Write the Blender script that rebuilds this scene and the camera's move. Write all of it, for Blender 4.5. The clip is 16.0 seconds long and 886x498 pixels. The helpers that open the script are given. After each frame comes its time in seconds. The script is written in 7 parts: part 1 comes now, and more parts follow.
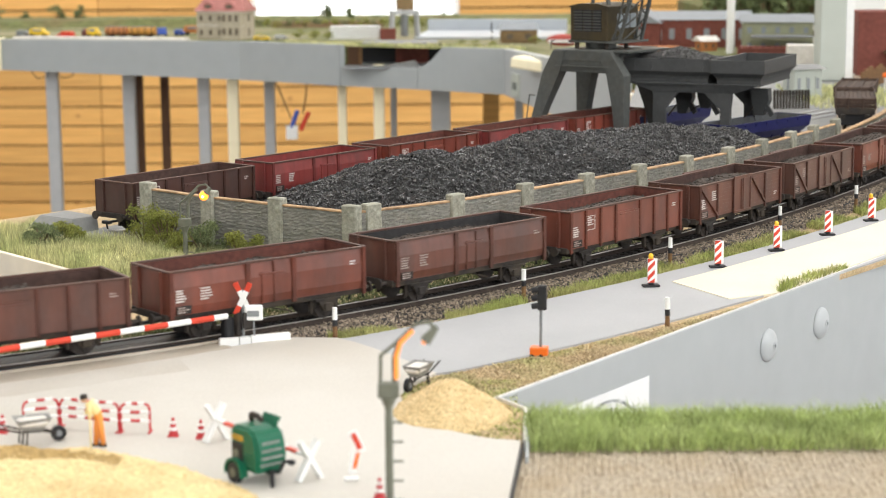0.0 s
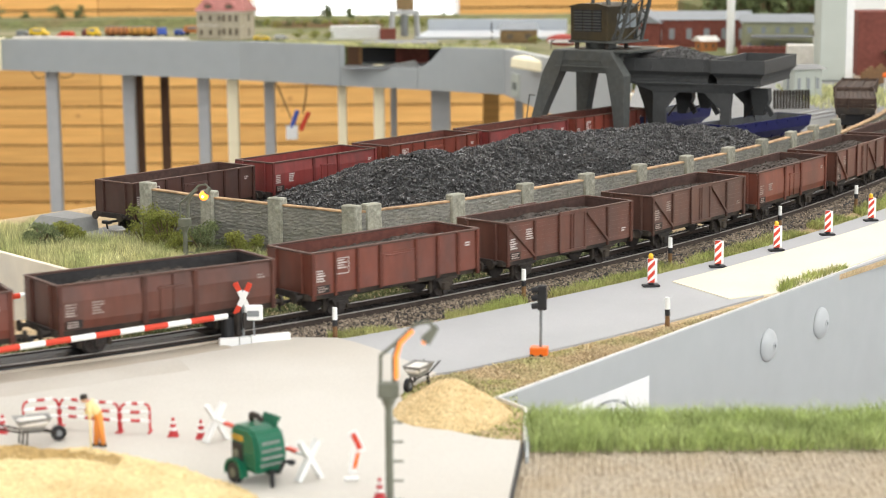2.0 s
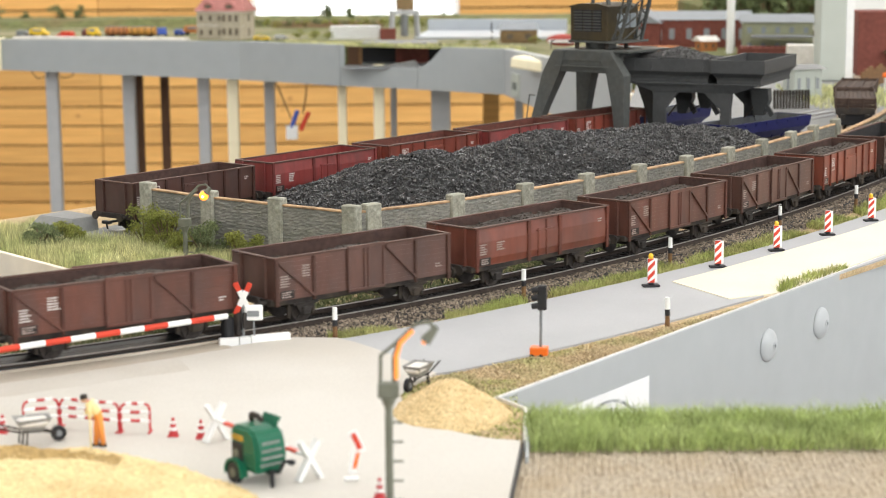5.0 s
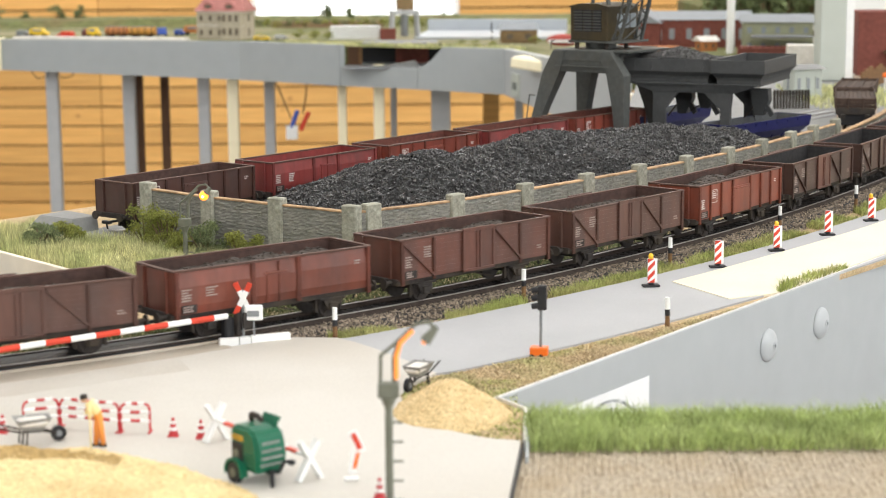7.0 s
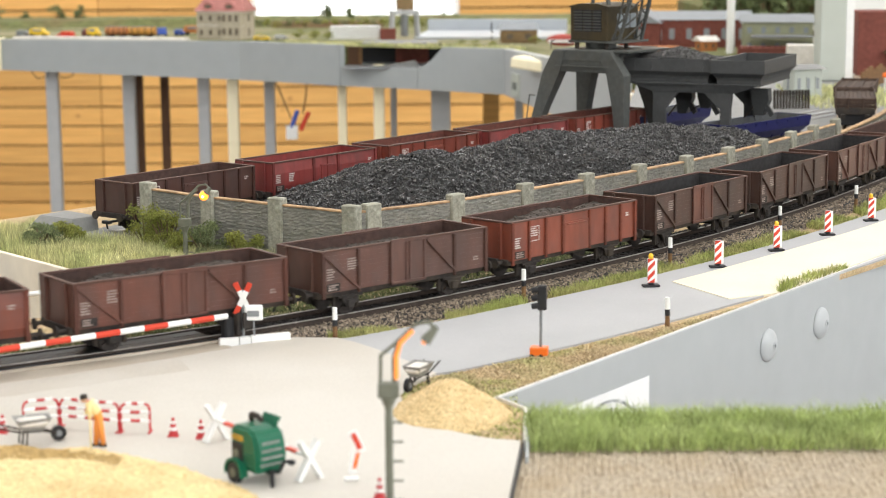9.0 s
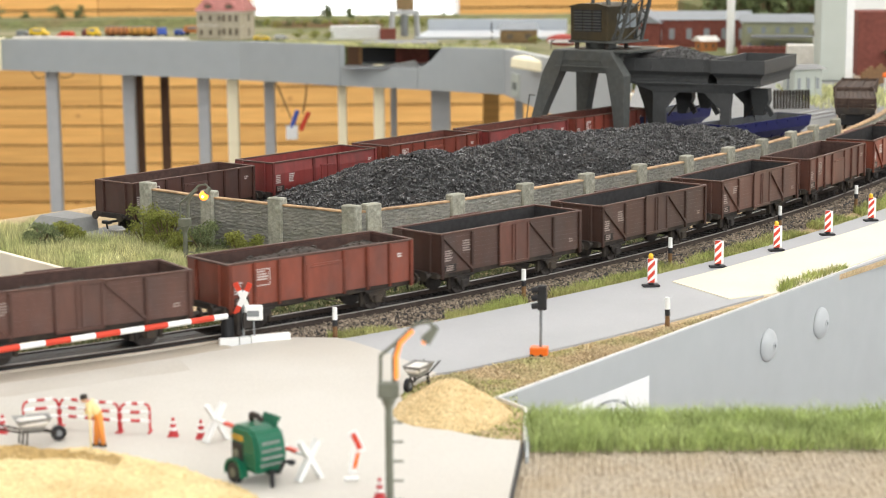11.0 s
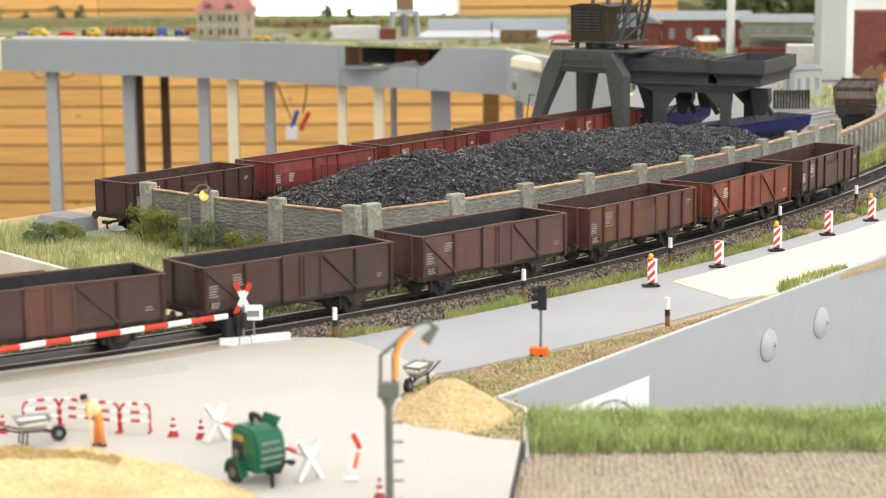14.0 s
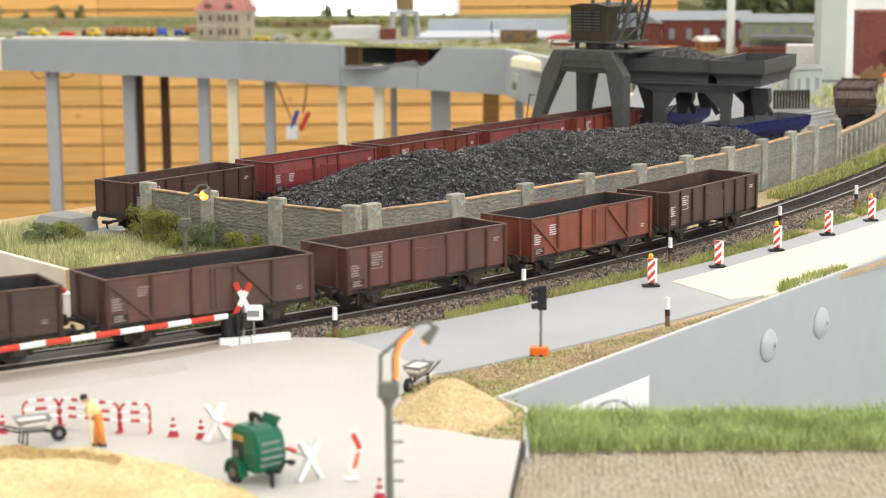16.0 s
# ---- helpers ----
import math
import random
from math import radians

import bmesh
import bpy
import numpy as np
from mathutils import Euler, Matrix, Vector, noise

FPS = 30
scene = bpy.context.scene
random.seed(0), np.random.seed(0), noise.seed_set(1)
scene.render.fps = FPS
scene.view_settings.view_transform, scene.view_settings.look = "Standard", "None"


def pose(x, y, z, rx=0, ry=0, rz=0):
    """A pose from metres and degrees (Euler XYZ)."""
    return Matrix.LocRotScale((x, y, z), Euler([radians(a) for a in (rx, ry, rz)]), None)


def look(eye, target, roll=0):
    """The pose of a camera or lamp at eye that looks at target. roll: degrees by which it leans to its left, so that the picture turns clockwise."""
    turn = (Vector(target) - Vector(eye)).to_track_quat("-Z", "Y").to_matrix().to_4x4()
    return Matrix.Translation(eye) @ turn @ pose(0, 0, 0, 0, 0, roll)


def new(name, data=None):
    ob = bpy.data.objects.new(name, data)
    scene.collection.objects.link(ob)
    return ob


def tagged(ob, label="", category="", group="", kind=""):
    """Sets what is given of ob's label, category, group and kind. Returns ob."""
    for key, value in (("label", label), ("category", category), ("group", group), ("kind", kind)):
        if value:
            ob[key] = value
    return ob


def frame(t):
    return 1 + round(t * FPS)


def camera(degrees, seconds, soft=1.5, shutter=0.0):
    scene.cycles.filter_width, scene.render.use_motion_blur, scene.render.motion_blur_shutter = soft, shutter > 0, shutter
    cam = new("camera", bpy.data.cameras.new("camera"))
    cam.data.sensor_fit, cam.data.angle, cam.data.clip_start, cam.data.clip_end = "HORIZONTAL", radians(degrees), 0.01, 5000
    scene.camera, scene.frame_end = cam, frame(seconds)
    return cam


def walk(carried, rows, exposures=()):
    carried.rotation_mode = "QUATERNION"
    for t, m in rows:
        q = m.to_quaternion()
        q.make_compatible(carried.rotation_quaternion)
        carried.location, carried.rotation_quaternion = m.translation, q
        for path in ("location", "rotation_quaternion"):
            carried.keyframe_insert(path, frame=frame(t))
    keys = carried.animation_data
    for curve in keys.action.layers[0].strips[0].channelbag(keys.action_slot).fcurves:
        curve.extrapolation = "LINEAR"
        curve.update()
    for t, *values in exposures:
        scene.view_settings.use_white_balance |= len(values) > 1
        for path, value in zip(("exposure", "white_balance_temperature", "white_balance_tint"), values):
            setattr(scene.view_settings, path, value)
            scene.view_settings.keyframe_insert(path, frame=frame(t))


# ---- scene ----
# camera on a tripod, still
cam = camera(26.73, 16.0, soft=1.0, shutter=0.5)
STAND = pose(0, 0, 0.1659, 80.303, 0, 0) @ pose(0, 0, 0, 0, 0, -0.397)
walk(cam, [(0, STAND), (16, STAND)])
cam.data.dof.use_dof = True
cam.data.dof.focus_distance = 1.0
cam.data.dof.aperture_fstop = 25.0
scene.view_settings.exposure = 0.0

# light: the fluorescent panels of the exhibition hall's ceiling, and a dim grey surround
world = bpy.data.worlds.new("hall")
scene.world = world
world.use_nodes = True
world.node_tree.nodes["Background"].inputs[0].default_value = (0.9, 0.95, 1.0, 1)
world.node_tree.nodes["Background"].inputs[1].default_value = 0.25


def ceiling_panel(x, y, sx, sy, watts):
    lamp = bpy.data.lights.new("ceiling_light", "AREA")
    lamp.shape, lamp.size, lamp.size_y, lamp.energy = "RECTANGLE", sx, sy, watts
    lamp.color = (1.0, 0.99, 0.97)
    ob = new("ceiling_light", lamp)
    ob.matrix_basis = pose(x, y, 1.55)


for ly in (-0.6, 1.2, 2.8, 4.4, 6.0):
    for lx in (-1.6, 0.1, 1.8):
        ceiling_panel(lx, ly, 1.1, 0.35, 12 if ly < 4 else 20)


def side_fill(eye, target, sx, sy, watts):
    """Added unseen area lamp that brightens upright faces from the side; no window there."""
    lamp = bpy.data.lights.new("side_fill", "AREA")
    lamp.shape, lamp.size, lamp.size_y, lamp.energy = "RECTANGLE", sx, sy, watts
    lamp.color = (0.94, 0.97, 1.0)
    new("side_fill", lamp).matrix_basis = look(eye, target)


side_fill((1.2, -2.1, 0.75), (0.9, 0.5, 0.0), 2.4, 1.3, 60)
side_fill((3.9, 0.4, 0.75), (0.3, 1.0, 0.0), 2.4, 1.3, 60)


# ---------------------------------------------------------------- materials
def mat(name, color, rough=0.6, metal=0.0, grain=600.0, amount=0.15, bump=0.0, stain=0.0, stain_color=(0.1, 0.08, 0.06), stain_scale=40.0, streak=(1, 1, 1), emit=0.0, island=0.0, piece=0.0, spec=0.3, dust=0.0, dust_color=(0.2, 0.15, 0.11), dust_scale=70.0, knots=0.0):
    """A surface: base colour, fine grain, larger stains, relief."""
    m = bpy.data.materials.new(name)
    m.use_nodes = True
    nt = m.node_tree
    N, L = nt.nodes, nt.links
    bsdf = N["Principled BSDF"]
    bsdf.inputs["Roughness"].default_value = rough
    bsdf.inputs["Metallic"].default_value = metal
    bsdf.inputs["Specular IOR Level"].default_value = spec
    co = N.new("ShaderNodeTexCoord")
    mp = N.new("ShaderNodeMapping")
    mp.inputs["Scale"].default_value = streak
    L.new(co.outputs["Object"], mp.inputs["Vector"])
    n1 = N.new("ShaderNodeTexNoise")
    n1.inputs["Scale"].default_value = grain
    n1.inputs["Detail"].default_value = 4
    L.new(mp.outputs[0], n1.inputs["Vector"])
    r1 = N.new("ShaderNodeMapRange")
    r1.inputs["From Min"].default_value, r1.inputs["From Max"].default_value = 0.25, 0.75
    r1.inputs["To Min"].default_value, r1.inputs["To Max"].default_value = 1 - amount, 1 + amount
    L.new(n1.outputs["Fac"], r1.inputs["Value"])
    hsv = N.new("ShaderNodeHueSaturation")
    hsv.inputs["Color"].default_value = (*color, 1)
    L.new(r1.outputs[0], hsv.inputs["Value"])
    last = hsv.outputs[0]
    n2 = N.new("ShaderNodeTexNoise")
    n2.inputs["Scale"].default_value = stain_scale
    n2.inputs["Detail"].default_value = 6
    L.new(mp.outputs[0], n2.inputs["Vector"])
    if stain:
        r2 = N.new("ShaderNodeMapRange")
        r2.inputs["From Min"].default_value, r2.inputs["From Max"].default_value = 0.42, 0.72
        r2.inputs["To Max"].default_value = stain
        L.new(n2.outputs["Fac"], r2.inputs["Value"])
        mx = N.new("ShaderNodeMix")
        mx.data_type = "RGBA"
        L.new(r2.outputs[0], mx.inputs["Factor"])
        L.new(last, mx.inputs[6])
        mx.inputs[7].default_value = (*stain_color, 1)
        last = mx.outputs[2]
    if dust:
        n3 = N.new("ShaderNodeTexNoise")
        n3.inputs["Scale"].default_value, n3.inputs["Detail"].default_value, n3.inputs["Roughness"].default_value = dust_scale, 8, 0.7
        L.new(co.outputs["Object"], n3.inputs["Vector"])
        r4 = N.new("ShaderNodeMapRange")
        r4.inputs["From Min"].default_value, r4.inputs["From Max"].default_value, r4.inputs["To Max"].default_value = 0.45, 0.75, dust
        L.new(n3.outputs["Fac"], r4.inputs["Value"])
        m4 = N.new("ShaderNodeMix")
        m4.data_type = "RGBA"
        L.new(r4.outputs[0], m4.inputs["Factor"])
        L.new(last, m4.inputs[6])
        m4.inputs[7].default_value = (*dust_color, 1)
        last = m4.outputs[2]
    if knots:
        # dark branch knots with a softer ring, a few to each board
        mk = N.new("ShaderNodeMapping")
        mk.inputs["Scale"].default_value = (1.0, 0.0, 1.5)
        L.new(co.outputs["Object"], mk.inputs["Vector"])
        vo = N.new("ShaderNodeTexVoronoi")
        vo.inputs["Scale"].default_value = knots
        L.new(mk.outputs[0], vo.inputs["Vector"])
        r5 = N.new("ShaderNodeMapRange")
        r5.inputs["From Min"].default_value, r5.inputs["From Max"].default_value = 0.035, 0.11
        r5.inputs["To Min"].default_value, r5.inputs["To Max"].default_value = 0.62, 0.0
        L.new(vo.outputs["Distance"], r5.inputs["Value"])
        m5 = N.new("ShaderNodeMix")
        m5.data_type = "RGBA"
        L.new(r5.outputs[0], m5.inputs["Factor"])
        L.new(last, m5.inputs[6])
        m5.inputs[7].default_value = (0.25, 0.10, 0.025, 1)
        last = m5.outputs[2]
    if island or piece:
        h2 = N.new("ShaderNodeHueSaturation")
        src = N.new("ShaderNodeNewGeometry").outputs["Random Per Island"] if island else N.new("ShaderNodeObjectInfo").outputs["Random"]
        r3 = N.new("ShaderNodeMapRange")
        k = island or piece
        r3.inputs["To Min"].default_value, r3.inputs["To Max"].default_value = 1 - k, 1 + k
        L.new(src, r3.inputs["Value"])
        L.new(r3.outputs[0], h2.inputs["Value"])
        L.new(last, h2.inputs["Color"])
        last = h2.outputs[0]
    L.new(last, bsdf.inputs["Base Color"])
    rr = N.new("ShaderNodeMapRange")
    rr.inputs["To Min"].default_value, rr.inputs["To Max"].default_value = max(0.05, rough - 0.12), min(1, rough + 0.12)
    L.new(n2.outputs["Fac"], rr.inputs["Value"])
    L.new(rr.outputs[0], bsdf.inputs["Roughness"])
    if bump:
        b = N.new("ShaderNodeBump")
        b.inputs["Strength"].default_value = 0.6
        b.inputs["Distance"].default_value = bump
        L.new(n1.outputs["Fac"], b.inputs["Height"])
        L.new(b.outputs[0], bsdf.inputs["Normal"])
    if emit:
        bsdf.inputs["Emission Color"].default_value = (*color, 1)
        bsdf.inputs["Emission Strength"].default_value = emit
    return m


M = {
    "plaza": mat("pale_concrete", (0.58, 0.55, 0.50), 0.75, grain=900, amount=0.06, bump=0.0002, stain=0.5, stain_color=(0.46, 0.41, 0.34), stain_scale=9),
    "road": mat("grey_asphalt", (0.42, 0.42, 0.425), 0.75, grain=1600, amount=0.07, bump=0.0002, stain=0.55, stain_color=(0.35, 0.35, 0.35), stain_scale=11),
    "sandroad": mat("cream_subbase", (0.80, 0.73, 0.57), 0.85, grain=1200, amount=0.08, bump=0.0003, stain=0.3, stain_color=(0.68, 0.60, 0.44), stain_scale=22),
    "earth": mat("brown_earth", (0.52, 0.38, 0.23), 0.95, grain=900, amount=0.45, bump=0.0008, stain=0.5, stain_color=(0.34, 0.30, 0.13), stain_scale=60),
    "ballast": mat("ballast_stone", (0.31, 0.25, 0.19), 0.95, grain=700, amount=0.4, bump=0.0006, island=0.6, stain=0.35, stain_color=(0.05, 0.045, 0.04), stain_scale=25),
    "ballast_dark": mat("oily_ballast_stone", (0.045, 0.04, 0.038), 0.8, grain=700, amount=0.4, bump=0.0006, island=0.5, stain=0.5, stain_color=(0.015, 0.015, 0.015), stain_scale=25),
    "sleeper": mat("dark_sleeper", (0.032, 0.026, 0.022), 0.85, grain=500, amount=0.3, piece=0.3),
    "rail": mat("rail_steel", (0.36, 0.34, 0.31), 0.5, 0.2, grain=300, amount=0.2),
    "railweb": mat("rusty_rail", (0.055, 0.04, 0.032), 0.8, 0.0, grain=400, amount=0.3),
    "black": mat("black_plastic", (0.02, 0.02, 0.022), 0.5, grain=500, amount=0.2),
    "under": mat("grimy_underframe", (0.035, 0.03, 0.027), 0.8, grain=500, amount=0.35, stain=0.6, stain_color=(0.10, 0.075, 0.05), stain_scale=90),
    "wheel": mat("wheel_steel", (0.05, 0.042, 0.038), 0.6, 0.3, grain=400, amount=0.3),
    "coal": mat("coal", (0.030, 0.029, 0.029), 0.31, grain=900, amount=0.5, bump=0.0004, island=0.9, spec=0.7, dust=0.25, dust_color=(0.075, 0.062, 0.05), dust_scale=60),
    "residue": mat("coal_dust", (0.068, 0.054, 0.045), 0.9, grain=900, amount=0.5, bump=0.0006, stain=0.7, stain_color=(0.03, 0.027, 0.025), stain_scale=160),
    "stonewall": mat("grey_cast_stone", (0.235, 0.23, 0.205), 0.9, grain=350, amount=0.4, bump=0.0005, stain=0.55, stain_color=(0.11, 0.115, 0.105), stain_scale=60, streak=(1, 1, 4), piece=0.08, dust=0.3, dust_color=(0.24, 0.22, 0.15), dust_scale=90),
    "pillar": mat("weathered_concrete_pillar", (0.35, 0.345, 0.285), 0.9, grain=500, amount=0.35, bump=0.0008, stain=0.7, stain_color=(0.19, 0.185, 0.14), stain_scale=170, piece=0.12),
    "cap": mat("light_wood_capping", (0.56, 0.37, 0.21), 0.8, grain=260, amount=0.45, stain=0.75, stain_color=(0.24, 0.15, 0.09), stain_scale=110, piece=0.15, bump=0.0003),
    "fascia": mat("grey_painted_board", (0.42, 0.44, 0.445), 0.5, grain=70, amount=0.03, stain=0.15, stain_color=(0.44, 0.45, 0.45), stain_scale=5, bump=0.0001),
    "edge": mat("chalky_board_edge", (0.72, 0.69, 0.64), 0.8, grain=300, amount=0.12, stain=0.4, stain_color=(0.5, 0.46, 0.4), stain_scale=120),
    "paper": mat("white_paper", (0.85, 0.85, 0.85), 0.6, grain=100, amount=0.02),
    "ink": mat("grey_print", (0.14, 0.16, 0.17), 0.6, grain=100, amount=0.05),
    "plastic_grey": mat("grey_plastic_button", (0.47, 0.49, 0.50), 0.35, grain=100, amount=0.03),
    "plywood": mat("raw_plywood", (0.80, 0.71, 0.56), 0.8, grain=60, amount=0.12, stain=0.35, stain_color=(0.84, 0.80, 0.72), stain_scale=18),
    "grass": mat("green_grass_fibre", (0.35, 0.39, 0.12), 0.8, grain=60, amount=0.35, island=0.55, stain=0.75, stain_color=(0.47, 0.41, 0.19), stain_scale=55),
    "drygrass": mat("dry_grass_fibre", (0.62, 0.60, 0.31), 0.85, grain=60, amount=0.35, island=0.6, stain=0.75, stain_color=(0.27, 0.34, 0.11), stain_scale=45),
    "lawn": mat("lush_grass_fibre", (0.39, 0.47, 0.17), 0.8, grain=50, amount=0.3, island=0.45, stain=0.5, stain_color=(0.52, 0.56, 0.27), stain_scale=30),
    "leaf": mat("bush_foliage", (0.235, 0.245, 0.055), 0.85, grain=200, amount=0.4, island=0.5, stain=0.4, stain_color=(0.05, 0.09, 0.02), stain_scale=90),
    "leaf2": mat("grey_green_foliage", (0.15, 0.18, 0.08), 0.85, grain=200, amount=0.4, island=0.5),
    "twig": mat("brown_twig", (0.14, 0.10, 0.055), 0.9, grain=300, amount=0.3),
    "field": mat("ploughed_field", (0.41, 0.345, 0.26), 0.95, grain=700, amount=0.5, bump=0.0006, stain=0.5, stain_color=(0.38, 0.29, 0.18), stain_scale=50),
    "pine": mat("pine_boards", (0.70, 0.40, 0.13), 0.5, grain=9, amount=0.2, streak=(0.5, 1, 14), stain=0.45, stain_color=(0.56, 0.28, 0.075), stain_scale=3, piece=0.14, knots=8.0),
    "gap": mat("dark_board_joint", (0.10, 0.045, 0.012), 0.9, grain=40, amount=0.2),
    "steelpost": mat("grey_painted_post", (0.45, 0.46, 0.47), 0.5, grain=80, amount=0.05),
    "brownpost": mat("dark_brown_batten", (0.11, 0.055, 0.03), 0.7, grain=60, amount=0.2),
    "paleposts": mat("pale_pine_batten", (0.93, 0.84, 0.60), 0.6, grain=60, amount=0.08, streak=(1, 1, 0.1)),
    "sand": mat("yellow_sand", (0.76, 0.59, 0.31), 0.95, grain=700, amount=0.3, bump=0.0008, stain=0.6, stain_color=(0.46, 0.31, 0.13), stain_scale=45),
    "crimson": mat("crimson_paint", (0.50, 0.045, 0.05), 0.5, grain=200, amount=0.1),
    "white": mat("white_paint", (0.82, 0.82, 0.80), 0.5, grain=200, amount=0.04),
    "red": mat("red_paint", (0.62, 0.06, 0.03), 0.45, grain=200, amount=0.08),
    "orange": mat("orange_plastic", (0.85, 0.17, 0.02), 0.4, grain=200, amount=0.06),
    "amber": mat("amber_lens", (0.9, 0.55, 0.05), 0.25, grain=200, amount=0.05),
    "grey_metal": mat("grey_metal", (0.24, 0.25, 0.26), 0.45, 0.4, grain=300, amount=0.12),
    "crane": mat("grey_green_steel", (0.073, 0.077, 0.073), 0.6, 0.1, grain=300, amount=0.2, stain=0.4, stain_color=(0.105, 0.098, 0.08), stain_scale=60),
    "cabin": mat("olive_brown_cabin", (0.038, 0.029, 0.014), 0.6, grain=200, amount=0.2, stain=0.5, stain_color=(0.085, 0.058, 0.022), stain_scale=60),
    "hopper": mat("dark_grey_hopper", (0.060, 0.062, 0.062), 0.55, grain=300, amount=0.15, stain=0.4, stain_color=(0.09, 0.09, 0.09), stain_scale=50),
    "blue": mat("dark_blue_wagon_paint", (0.012, 0.014, 0.085), 0.45, grain=300, amount=0.15, stain=0.3, stain_color=(0.03, 0.03, 0.05), stain_scale=60),
    "green": mat("green_machine_paint", (0.008, 0.115, 0.06), 0.35, grain=300, amount=0.12),
    "yellow": mat("yellow_paint", (0.75, 0.50, 0.04), 0.45, grain=200, amount=0.08),
    "tin": mat("grey_tin", (0.28, 0.275, 0.26), 0.5, 0.2, grain=400, amount=0.15),
    "lampgreen": mat("olive_grey_lamp_post", (0.15, 0.155, 0.12), 0.55, grain=300, amount=0.15),
    "glow": mat("glowing_bulb", (1.0, 0.30, 0.03), 0.4, emit=2.2),
    "core": mat("white_hot_filament", (1.0, 0.8, 0.35), 0.4, emit=6.0),
    "glow_dim": mat("lamp_interior", (0.95, 0.28, 0.05), 0.4, emit=0.55),
    "skin": mat("painted_figure", (0.78, 0.28, 0.06), 0.6, grain=200, amount=0.1),
    "ceil": mat("white_ceiling", (0.75, 0.75, 0.74), 0.9, grain=20, amount=0.03),
    "hallfloor": mat("grey_hall_floor", (0.30, 0.28, 0.26), 0.7, grain=30, amount=0.1),
    "daylight": mat("bright_daylight", (0.95, 0.98, 1.0), 0.8, emit=1.3),
    "marking_clean": mat("white_lettering", (0.62, 0.58, 0.55), 0.7, grain=900, amount=0.2, stain=0.4, stain_color=(0.34, 0.25, 0.22), stain_scale=400),
    "marking": mat("worn_white_lettering", (0.34, 0.28, 0.25), 0.7, grain=900, amount=0.3, stain=0.6, stain_color=(0.26, 0.18, 0.15), stain_scale=400),
}


# ---------------------------------------------------------------- mesh tools
def part(name, bm, material, parent=None, label="", m=None, smooth=False):
    """One bmesh as one mesh object under a thing or a part."""
    me = bpy.data.meshes.new(name)
    bm.to_mesh(me)
    bm.free()
    me.materials.append(material)
    if smooth:
        for f in me.polygons:
            f.use_smooth = True
    ob = new(name, me)
    if parent:
        ob.parent = parent
    if m:
        ob.matrix_basis = m
    if label:
        ob["label"] = label
    return ob


def raw(name, verts, faces, material, parent=None):
    me = bpy.data.meshes.new(name)
    me.from_pydata(verts, [], faces)
    me.materials.append(material)
    me.update()
    ob = new(name, me)
    if parent:
        ob.parent = parent
    return ob


def thing(name, label, category, m=None, group="", kind=""):
    ob = new(name)
    ob.empty_display_size = 0.005
    tagged(ob, label, category, group, kind)
    if m:
        ob.matrix_basis = m
    return ob


def box(bm, x0, x1, y0, y1, z0, z1, m=None, bev=0.0):
    """A box into bm, its edges rounded by bev."""
    made = bmesh.ops.create_cube(bm, size=1)["verts"]
    c = Matrix.Translation(((x0 + x1) / 2, (y0 + y1) / 2, (z0 + z1) / 2)) @ Matrix.Diagonal((x1 - x0, y1 - y0, z1 - z0, 1))
    bmesh.ops.transform(bm, matrix=(m @ c) if m else c, verts=made)
    if bev:
        edges = list({e for v in made for e in v.link_edges})
        bmesh.ops.bevel(bm, geom=edges, offset=bev, segments=1, affect="EDGES")
    return bm


def boxes(*dims, bev=0.0):
    bm = bmesh.new()
    for d in dims:
        box(bm, *d, bev=bev)
    return bm


def rod(bm, a, b, r0, r1=None, seg=10, caps=True):
    """A round bar from a to b."""
    a, b = Vector(a), Vector(b)
    d = b - a
    m = Matrix.Translation((a + b) / 2) @ d.to_track_quat("Z", "Y").to_matrix().to_4x4()
    bmesh.ops.create_cone(bm, cap_ends=caps, segments=seg, radius1=r0, radius2=r0 if r1 is None else r1, depth=d.length, matrix=m)
    return bm


def beam(bm, a, b, w, t=None):
    """A square bar from a to b."""
    a, b = Vector(a), Vector(b)
    d = b - a
    m = Matrix.Translation((a + b) / 2) @ d.to_track_quat("Z", "Y").to_matrix().to_4x4()
    box(bm, -w / 2, w / 2, -(t or w) / 2, (t or w) / 2, -d.length / 2, d.length / 2, m)
    return bm


def tube(bm, pts, r, seg=8):
    for a, b in zip(pts, pts[1:]):
        rod(bm, a, b, r, seg=seg)
    for q in pts[1:-1]:
        bmesh.ops.create_icosphere(bm, subdivisions=1, radius=r, matrix=Matrix.Translation(q))
    return bm


def slab(bm, outline, z0, z1):
    """A flat plate over an outline in plan."""
    low = [bm.verts.new((x, y, z0)) for x, y in outline]
    top = [bm.verts.new((x, y, z1)) for x, y in outline]
    bm.faces.new(top)
    bm.faces.new(low[::-1])
    n = len(outline)
    for i in range(n):
        bm.faces.new((low[i], low[(i + 1) % n], top[(i + 1) % n], top[i]))
    bmesh.ops.recalc_face_normals(bm, faces=bm.faces)
    return bm


def prism(bm, profile, y0, y1, m=None):
    """A profile in x and z, drawn out along y."""
    a = [bm.verts.new((x, y0, z)) for x, z in profile]
    b = [bm.verts.new((x, y1, z)) for x, z in profile]
    bm.faces.new(a)
    bm.faces.new(b[::-1])
    n = len(profile)
    for i in range(n):
        bm.faces.new((a[(i + 1) % n], a[i], b[i], b[(i + 1) % n]))
    if m:
        bmesh.ops.transform(bm, matrix=m, verts=a + b)
    bmesh.ops.recalc_face_normals(bm, faces=bm.faces)
    return bm


